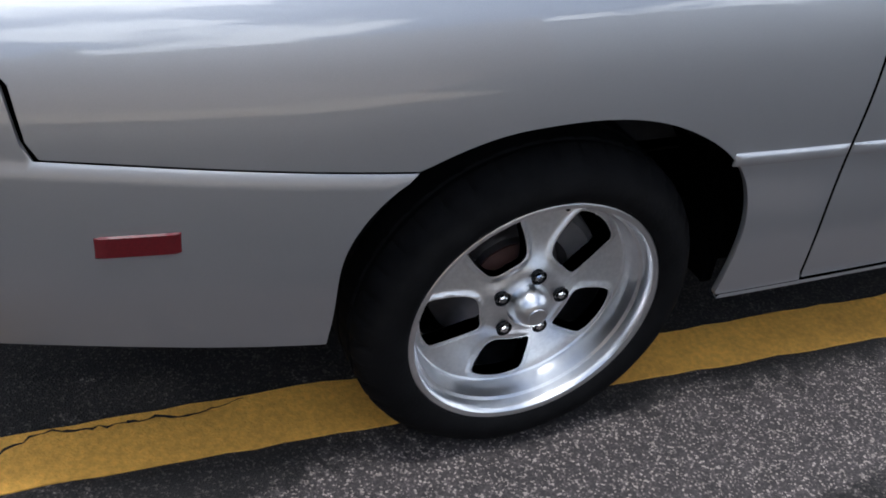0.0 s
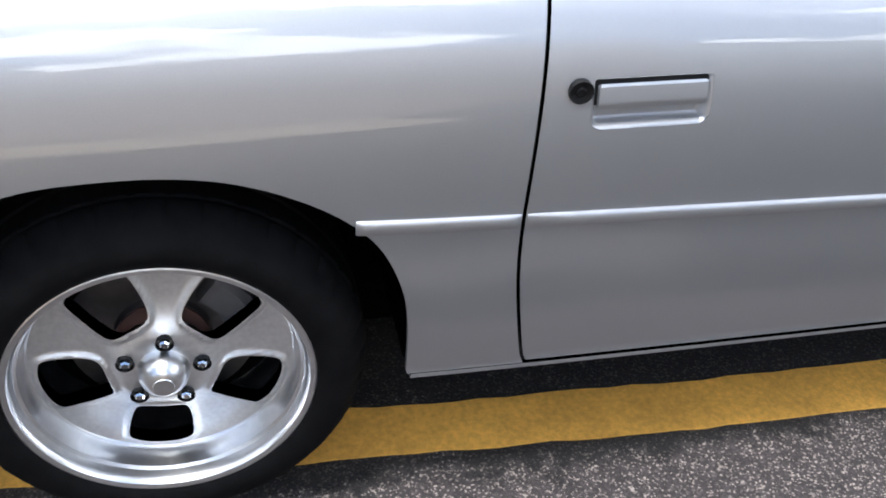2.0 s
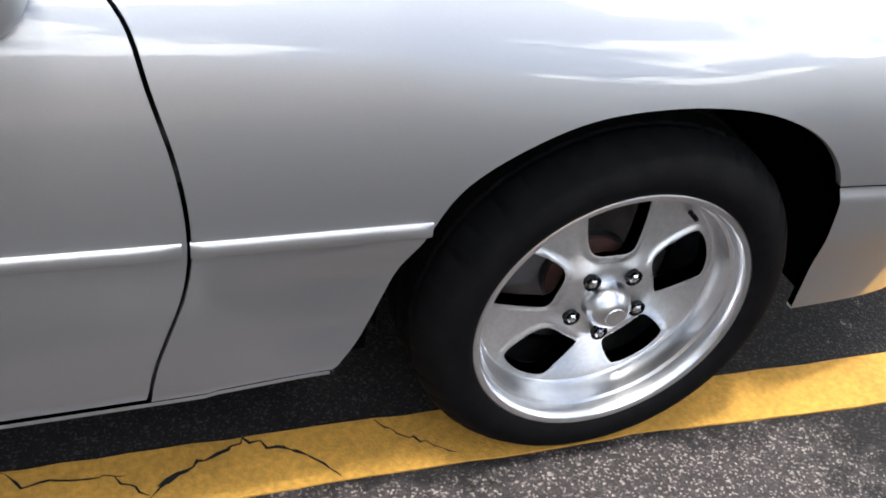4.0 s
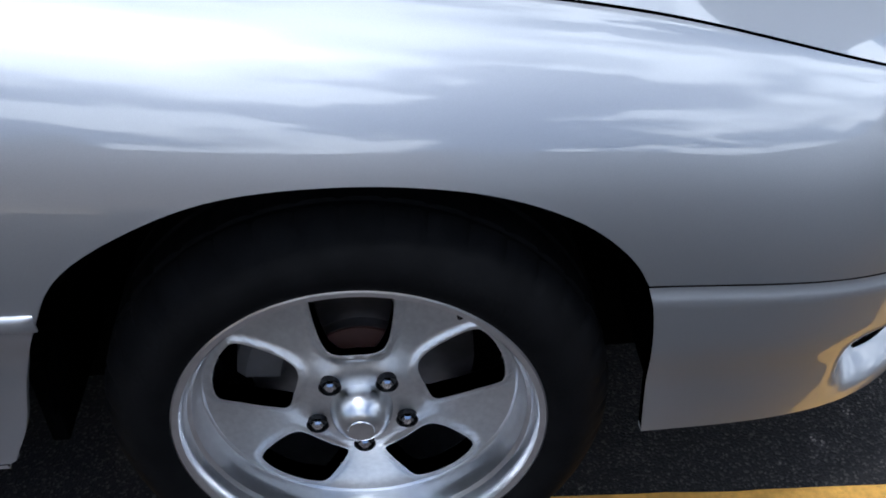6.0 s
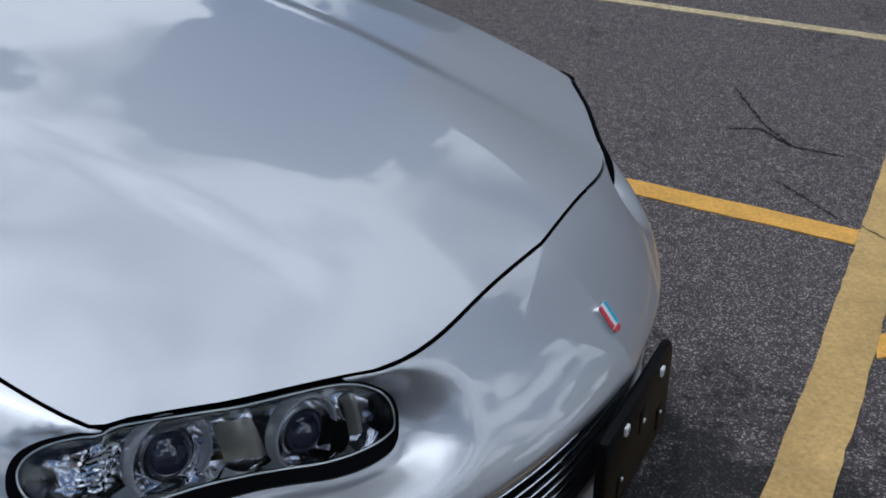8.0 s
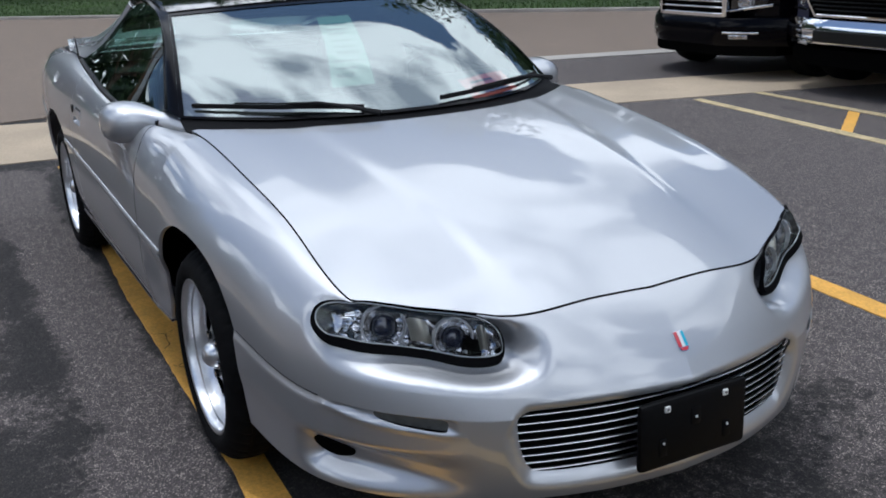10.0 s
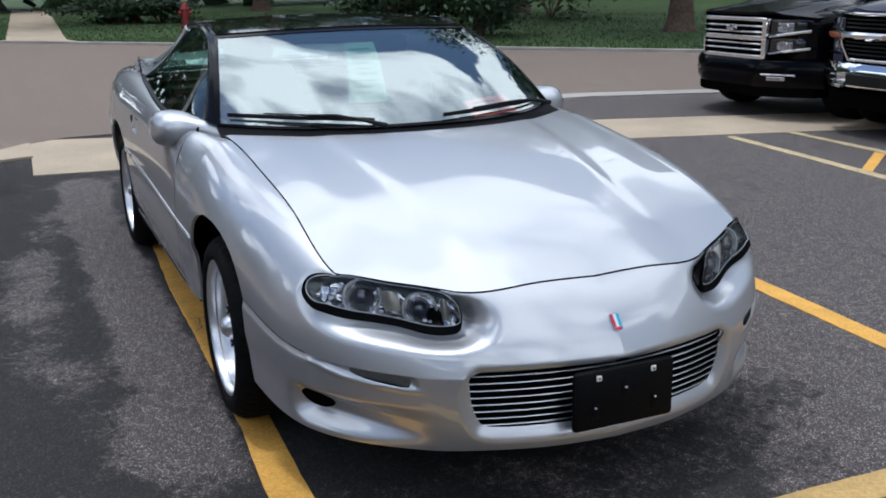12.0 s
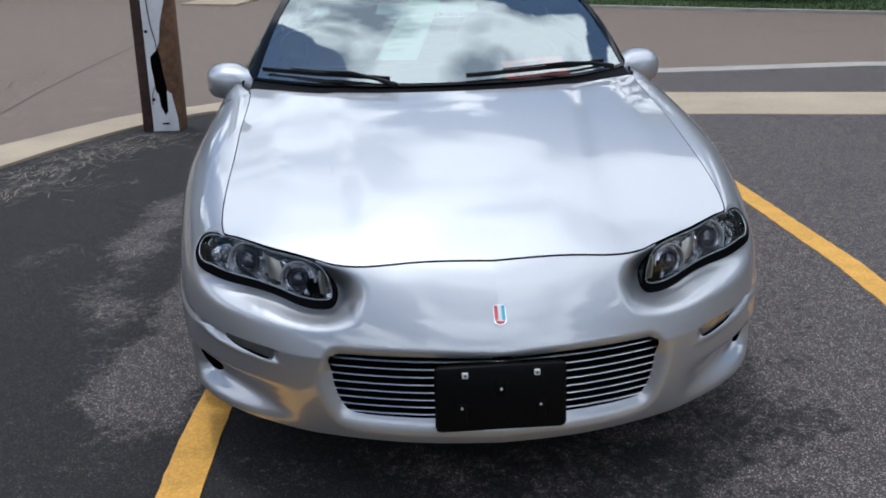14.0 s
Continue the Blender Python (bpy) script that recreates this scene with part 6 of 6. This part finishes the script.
for _ in range(21000):
    f = rng.uniform(-1, 1)
    a = radians(162) + f * radians(98)
    d = rng.uniform(46, 56)
    p = Vector((d * math.cos(a) - 2, d * math.sin(a) + 4, 0.3 + (13 + 3 * math.sin(a * 17) + 2 * math.sin(a * 41)) * rng.random() ** 0.8))
    q = Euler((rng.uniform(-0.7, 0.7), rng.uniform(-0.7, 0.7), rng.uniform(0, 6.3))).to_matrix() @ Euler((1.2, 0, 0)).to_matrix()
    w = rng.uniform(0.5, 1.0)
    bm.faces.new([bm.verts.new(p + q @ Vector(k)) for k in ((-w, 0, 0), (0, -w * 0.6, 0.1), (w, 0, 0), (0, w * 0.6, 0.1))])
tagged(part("far_wood", bm, M["bush"], smooth=False), "dense dark green wood far behind the lawn", "woods", kind="stuff")

# hydrant
h = thing("fire_hydrant", "small red cast-iron fire hydrant on the lawn", "hydrant", (-27.8, 3.75, L))
part("barrel", lathe([(0.0, 0.0), (0.17, 0.0), (0.17, 0.04), (0.115, 0.05), (0.11, 0.50), (0.14, 0.51), (0.14, 0.55), (0.12, 0.57), (0.11, 0.64), (0.06, 0.70), (0.0, 0.71)], 24, "z"), M["hydrant"], h)
for s in (-1, 1):
    bm = lathe([(0.0, 0.19), (0.055, 0.19), (0.06, 0.17), (0.05, 0.10)], 16, "y")
    bmesh.ops.rotate(bm, verts=bm.verts, matrix=Matrix.Rotation(math.pi if s > 0 else 0, 3, "Z"))
    bmesh.ops.scale(bm, vec=(1, 1, 1), verts=bm.verts)
    bmesh.ops.translate(bm, verts=bm.verts, vec=(0, 0, 0.42))
    part("outlet", bm, M["hydrant"], h)
part("bonnet_nut", lathe([(0.03, 0.70), (0.03, 0.75), (0.0, 0.75)], 6, "z"), M["hydrant"], h)

# grass
rng = random.Random(3)
bm = bmesh.new()
dirx, diry = (FK[5][0] - FK[2][0]), (FK[5][1] - FK[2][1])
for _ in range(26000):
    f, d = rng.uniform(-0.9, 1.6), 0.2 + 16 * rng.random() ** 1.7
    x, y = FK[2][0] + dirx * f - d * 0.69 - 0.1, FK[2][1] + diry * f + d * 0.73 + 0.1
    if inside(PATH_A, np.array([(x, y)]))[0] or inside(PATH_B, np.array([(x, y)]))[0]:
        continue
    a, hgt, w = rng.uniform(0, 6.3), rng.uniform(0.035, 0.08), 0.014
    vs = [bm.verts.new((x - w * math.cos(a), y - w * math.sin(a), L)), bm.verts.new((x + w * math.cos(a), y + w * math.sin(a), L)), bm.verts.new((x + rng.gauss(0, 0.03), y + rng.gauss(0, 0.03), L + hgt))]
    bm.faces.new(vs)
tagged(part("grass", bm, M["grass"], smooth=False), "short mown green grass on the shaded lawn", "grass", kind="stuff")


# ---- square post with peeling white cladding ----
M["post_wood"] = mat("weathered_post_wood", (0.16, 0.085, 0.045), 0.8, grain=0.3, scale=25, stain=0.3, stain_scale=4, bump=0.5, bump_scale=60)
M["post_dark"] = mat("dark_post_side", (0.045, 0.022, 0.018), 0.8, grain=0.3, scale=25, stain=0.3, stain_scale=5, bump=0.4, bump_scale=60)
M["post_white"] = mat("white_sheet_cladding", (0.72, 0.72, 0.74), 0.5, grain=0.04, scale=40, stain=0.10, stain_scale=5)
post = thing("signpost", "square wooden post with torn white sheet cladding", "post", (-5.075, -1.995, 0.0))
post.rotation_euler = (0, 0, radians(-2))
bm = bmesh.new()
box(bm, (-0.105, -0.140, 0.0), (0.100, 0.155, 3.2), 0.010)
part("core", bm, M["post_wood"], post)
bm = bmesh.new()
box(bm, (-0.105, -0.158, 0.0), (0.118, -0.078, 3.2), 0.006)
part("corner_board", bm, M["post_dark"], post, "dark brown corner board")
tear = [(-0.078, 0.0), (0.128, 0.0), (0.128, 0.10), (0.112, 0.20), (0.096, 0.30), (0.060, 0.33), (0.056, 0.16), (0.030, 0.13), (0.000, 0.20), (-0.008, 0.30), (-0.030, 0.33), (-0.036, 0.44), (-0.046, 0.52), (-0.046, 0.60), (0.006, 0.65), (0.040, 0.72),
        (0.060, 0.86), (0.085, 0.95), (0.105, 1.02), (0.112, 1.20), (0.112, 3.2), (-0.078, 3.2)]
co, tris, rings = fill(tear, (), 0.05)
bm = bmesh.new()
vs = [bm.verts.new((0.110 + 0.005 * math.sin(c[1] * 9) * (c[0] > 0.03), c[0], c[1])) for c in co]
for t in tris:
    bm.faces.new([vs[i] for i in t])
part("cladding", solid(bm, 0.005), M["post_white"], post, "torn white sheet cladding", smooth=False)
# no hole is cut: a flat near-black sheet carries the hollow's shade
hollow_c = [(0.060, 0.33), (0.056, 0.16), (0.028, 0.12), (-0.004, 0.18), (-0.010, 0.30), (-0.040, 0.33), (-0.050, 0.52), (-0.050, 0.61), (0.010, 0.66), (0.030, 0.60), (0.045, 0.45)]
co, tris, rings = fill(closed_curve(hollow_c, 4), (), 0.05)
bm = bmesh.new()
vs = [bm.verts.new((0.1035, c[0], c[1])) for c in co]
for t in tris:
    bm.faces.new([vs[i] for i in t])
part("cavity", solid(bm, 0.004), M["dark"], post, "near-black sheet standing in for the torn hollow's shade", smooth=False)
for y, z in ((-0.055, 0.80), (-0.050, 0.26)):
    bm = lathe([(0.0, 0.124), (0.012, 0.123), (0.013, 0.112)], 12, "x")
    bmesh.ops.translate(bm, verts=bm.verts, vec=(0, y, z))
    part("bolt", bm, M["trim"], post)
# slit in the sheet drawn as a thin near-black bar
bm = bmesh.new()
box(bm, (0.110, 0.000, 0.055), (0.118, 0.055, 0.068), 0.003)
part("slit", bm, M["dark"], post)
part("wire", tube([(0.119, -0.03, 1.9), (0.120, -0.040, 1.4), (0.119, -0.030, 1.05), (0.119, -0.015, 0.85), (0.118, 0.010, 0.72), (0.116, 0.015, 0.62)], 0.0035, 6), M["trim"], post)
part("wire", tube([(0.116, -0.035, 0.36), (0.118, -0.055, 0.30), (0.117, -0.062, 0.22)], 0.003, 6), M["trim"], post)


# ---- two large dark vehicles across the lot ----
M["black_paint"] = mat("black_car_paint", (0.002, 0.002, 0.003), 0.12, 0.0, 0.0, Specular_IOR_Level=0.10)
M["navy_paint"] = mat("dark_blue_car_paint", (0.008, 0.014, 0.045), 0.3, 0.2, 0.4)
M["window"] = mat("dark_car_glass", (0.012, 0.014, 0.015), 0.05, 0.0, 1.0)
M["lamp_clear"] = mat("clear_lamp", (0.55, 0.56, 0.58), 0.12, 0.8, 1.0, stain=0.3, stain_scale=25)


def rounded(half_w, z0, z1, r, n=6):
    """Cross-section of a body: points round a softened rectangle in y and z."""
    pts = []
    for cy, cz, a0 in ((half_w - r, z1 - r, 0), (-half_w + r, z1 - r, 90), (-half_w + r, z0 + r, 180), (half_w - r, z0 + r, 270)):
        pts += [(cy + r * math.cos(radians(a0 + 90 * k / n)), cz + r * math.sin(radians(a0 + 90 * k / n))) for k in range(n + 1)]
    return pts


def swept(bm, amount=0.40):
    """Draws the corners of a vehicle's front back, as its plan is bowed."""
    for v in bm.verts:
        v.co.x -= amount * max(0.0, (abs(v.co.y) - 0.36) / 0.62) ** 1.7 * ease(-0.15, 0.75, v.co.x)
    return bm


def truck(name, at, heading, paint, pickup, label):
    """A full-size vehicle, nose towards its own +x, front axle at x = 0."""
    v = thing(name, label, "car", at)
    v.rotation_euler = (0, 0, heading)
    bow = 0.24 if pickup else 0.40
    rows = []
    for x, hw, z0, z1, r in ((0.90, 0.90, 0.55, 1.02, 0.10), (0.86, 0.96, 0.50, 1.06, 0.10), (0.70, 0.99, 0.45, 1.10, 0.10), (0.35, 1.0, 0.45, 1.15, 0.10), (0.0, 1.0, 0.45, 1.18, 0.10), (-0.75, 1.0, 0.42, 1.25, 0.10), (-3.6, 1.0, 0.45, 1.25, 0.10), (-4.0, 0.96, 0.55, 1.2, 0.1)):
        ring = rounded(hw, z0, z1, r)
        dense = []
        for p, q in zip(ring, ring[1:] + ring[:1]):
            k = 12 if abs(q[0] - p[0]) > 0.5 else 1
            dense += [(p[0] + (q[0] - p[0]) * i / k, p[1] + (q[1] - p[1]) * i / k) for i in range(k)]
        rows.append([(x, y, z) for y, z in dense])
    part("body", swept(loft(rows, close=True, cap=True), bow), M[paint], v)
    rows = []
    for x, hw, z1 in ((-0.55, 0.84, 1.24), (-1.25, 0.74, 1.82), (-1.6, 0.72, 1.90), (-2.6 if pickup else -3.4, 0.72, 1.88), (-2.9 if pickup else -3.95, 0.80, 1.24)):
        rows.append([(x, y, z) for y, z in rounded(hw, 1.15, max(z1, 1.30), 0.06)])
    part("cabin", loft(rows, close=True, cap=True), M["window"], v)
    rows = []
    for x, hw in ((-1.22, 0.73), (-1.6, 0.74), (-2.6 if pickup else -3.45, 0.73)):
        rows.append([(x, y, z) for y, z in rounded(hw, 1.84, 1.93, 0.04)])
    part("roof", loft(rows, close=True, cap=True), M[paint], v)
    # bonnet with two long ridges
    rows = []
    for f in np.linspace(0, 1, 13):
        rows.append([(0.90 - 1.46 * f, s * (0.90 + 0.04 * f), 1.055 + 0.17 * f + 0.05 * (1 - abs(s) ** 3) + 0.025 * math.exp(-((abs(s) - 0.55) / 0.12) ** 2)) for s in np.linspace(-1, 1, 29)])
    part("bonnet", swept(solid(loft(rows), 0.025), bow), M[paint], v)
    # grille
    g = new("grille")
    g.parent = v

    def strip(name, y0, y1, z0, z1, x0, x1, mt, owner, soft=0.006, rise=0.0):
        """A bar across the front that follows its bow."""
        ys = np.linspace(y0, y1, 15)
        c = min(soft, (z1 - z0) / 2.1)
        lift = lambda y: rise * (y - y0) / (y1 - y0)
        high = lift if mt == "chrome" else lambda y: 0.0
        rows = [[(x, y, z + lift(y)) for x, z in ((x0, z0), (x1 - c, z0), (x1, z0 + c))] + [(x, y, z + high(y)) for x, z in ((x1, z1 - c), (x1 - c, z1), (x0, z1))] for y in ys]
        return part(name, swept(loft(rows, close=True, cap=True), bow), M[mt], owner)

    if not pickup:
        strip("grille_back", -0.48, 0.48, 0.64, 1.05, 0.84, 0.905, "dark", g)
        for z, h in ((1.035, 0.020), (0.965, 0.010), (0.905, 0.010), (0.845, 0.026), (0.785, 0.010), (0.725, 0.010), (0.650, 0.022)):
            strip("grille_bar", -0.48, 0.48, z - h, z + h, 0.88, 0.935, "chrome", g)
        for s in (-1, 1):
            for z0, z1 in ((0.845, 1.05), (0.635, 0.845)):
                strip("grille_side", s * 0.46, s * 0.505, z0, z1, 0.88, 0.940, "chrome", g)
        bm = bmesh.new()
        box(bm, (0.93, -0.085, 0.925), (0.95, 0.085, 0.960), 0.008)
        box(bm, (0.93, -0.034, 0.905), (0.951, 0.034, 0.980), 0.006)
        part("badge", bm, M["lamp_clear"], g)
    else:
        strip("grille_back", -0.66, 0.66, 0.64, 1.07, 0.84, 0.900, "dark", g)
        strip("grille_bar", -0.98, 0.98, 1.060, 1.085, 0.84, 0.930, "chrome", g)
        strip("grille_bar", -0.98, 0.98, 0.850, 0.915, 0.84, 0.945, "chrome", g, 0.02)
        strip("grille_bar", -0.50, 0.50, 0.665, 0.690, 0.84, 0.935, "chrome", g)
        for z in (0.955, 0.99, 1.025, 0.725, 0.76, 0.795, 0.828):
            strip("grille_bar", -0.62, 0.62, z - 0.006, z + 0.006, 0.86, 0.912, "trim", g)
        for s in (-1, 1):
            rows = [[(0.84, s * y, z), (0.936, s * y, z), (0.936, s * (y + 0.035), z), (0.84, s * (y + 0.035), z)] for y, z in ((0.49, 0.664), (0.62, 0.79), (0.66, 0.86))]
            part("grille_side", swept(loft(rows, close=True, cap=True), bow), M["chrome"], g)
        bm = bmesh.new()
        box(bm, (0.935, -0.115, 0.865), (0.958, 0.115, 0.905), 0.008)
        box(bm, (0.935, -0.045, 0.840), (0.959, 0.045, 0.930), 0.006)
        part("badge", bm, M["badge_gold"], g)
    # lamps in two tiers that wrap round the corners
    for s in (-1, 1):
        lamp = new("headlamp")
        lamp.parent = v
        y0, y2 = (0.52, 0.86) if not pickup else (0.67, 0.975)
        for z0, z1 in ((0.865, 1.045), (0.690, 0.850)) if not pickup else ((0.93, 1.055), (0.715, 0.845)):
            strip("lens", s * y0, s * y2, z0, z1, 0.70, 0.895, "black_gloss", lamp, 0.02, 0.0 if pickup else 0.06)
            strip("reflector", s * (y0 + 0.07), s * (y0 + 0.20), z0 + 0.035, z1 - 0.03, 0.80, 0.899, "lamp_clear", lamp, 0.015)
            bm = lathe([(0.0, 0.900), (0.030, 0.902), (0.046, 0.906), (0.052, 0.893)], 20, "x")
            bmesh.ops.translate(bm, verts=bm.verts, vec=(0, s * (y0 + 0.115), (z0 + z1) / 2 + 0.005))
            part("reflector", swept(bm, bow), M["lamp_clear"], lamp)
            strip("lamp_strip", s * y0, s * y2, z0 - 0.010, z0 + 0.012, 0.80, 0.915, "chrome", lamp, 0.006, 0.0 if pickup else 0.06)
        if pickup:
            strip("marker", s * 0.68, s * 0.97, 0.852, 0.900, 0.84, 0.947, "marker_orange", lamp)
        strip("fog_trim", s * 0.50, s * 0.80, 0.475, 0.492, 0.86, 0.978, "chrome", v)
        strip("fog_lamp", s * 0.56, s * 0.72, 0.425, 0.462, 0.86, 0.975, "lamp_clear", v)
    # bumper
    rows = []
    for y in np.linspace(-0.99, 0.99, 31):
        top, low = (0.625, 0.33) if not pickup else (0.645, 0.42)
        rows.append([(0.62, y, low), (0.93, y, low + 0.02), (0.97, y, low + 0.09), (0.965, y, top - 0.05), (0.93, y, top), (0.62, y, top)])
    part("front_bumper", swept(loft(rows, close=True, cap=True), bow), M["chrome"] if pickup else M[paint], v, "chrome front bumper" if pickup else "")
    if pickup:
        strip("bumper_opening", -0.48, 0.48, 0.46, 0.56, 0.90, 0.978, "trim", v)
    strip("air_dam", -0.90, 0.90, 0.25, 0.40, 0.55, 0.92, "dark", v)
    bm = bmesh.new()
    box(bm, (-3.8, -0.72, 0.32), (0.3, 0.72, 0.62), 0.05)
    part("chassis", bm, M["dark"], v)
    for x in (0.0, -2.95):
        for s in (-1, 1):
            w = new("wheel")
            w.parent = v
            w.location = (x, s * 1.0, 0.39)
            w.rotation_euler = (0, 0, math.pi if s > 0 else 0)
            part("tyre", lathe([(0.25, 0.0), (0.27, -0.012), (0.33, -0.012), (0.375, 0.01), (0.39, 0.04), (0.39, 0.22), (0.37, 0.25), (0.26, 0.26)], 48), M["tyre"], w)
            part("rim", lathe([(0.255, 0.0), (0.25, -0.006), (0.235, 0.0), (0.225, 0.03), (0.22, 0.10), (0.0, 0.10)], 40), M["dark"], w)
            for k in range(6):
                a = k * math.pi / 3
                bm = bmesh.new()
                box(bm, (0.04, 0.005, -0.022), (0.235, 0.03, 0.022), 0.006, Matrix.Rotation(a, 4, "Y"))
                part("spoke", bm, M["alloy"], w)
            part("arch", tube([(x + 0.47 * math.cos(a), s * 1.005, 0.40 + 0.47 * math.sin(a)) for a in np.linspace(0.0, math.pi, 20)], 0.03, 8), M["trim"], v)
            # uncut flank: a flat near-black disc stands for the shaded wheel arch
            rows = [[(x + r * math.cos(a), s * y, 0.40 + r * math.sin(a)) for a in np.linspace(-0.2, math.pi + 0.2, 24)] for r, y in ((0.02, 1.0035), (0.46, 1.0035))]
            part("arch_opening", swept(loft(rows), bow) if x > -1 else loft(rows), M["dark"], v)
    for s in (-1, 1):
        part("door_mirror", pod((-1.10 if pickup else -0.80, 1.12, 1.28), (0.07, 0.12, 0.10), 3, 0, s), M[paint], v)
    return v


M["badge_gold"] = mat("gold_badge", (0.42, 0.32, 0.22), 0.35, 0.6)
M["marker_orange"] = mat("orange_marker_lens", (0.35, 0.10, 0.05), 0.2, 0.0, 0.6)
SUV = truck("suv", (-5.18, 6.30, 0.0), radians(-90), "black_paint", False, "large black SUV with chrome grille parked facing the lot")
SUV.scale = (0.95, 0.95, 0.95)
truck("pickup_truck", (-3.10, 6.35, 0.0), radians(-90), "navy_paint", True, "large dark blue pickup with chrome bumper and grille")
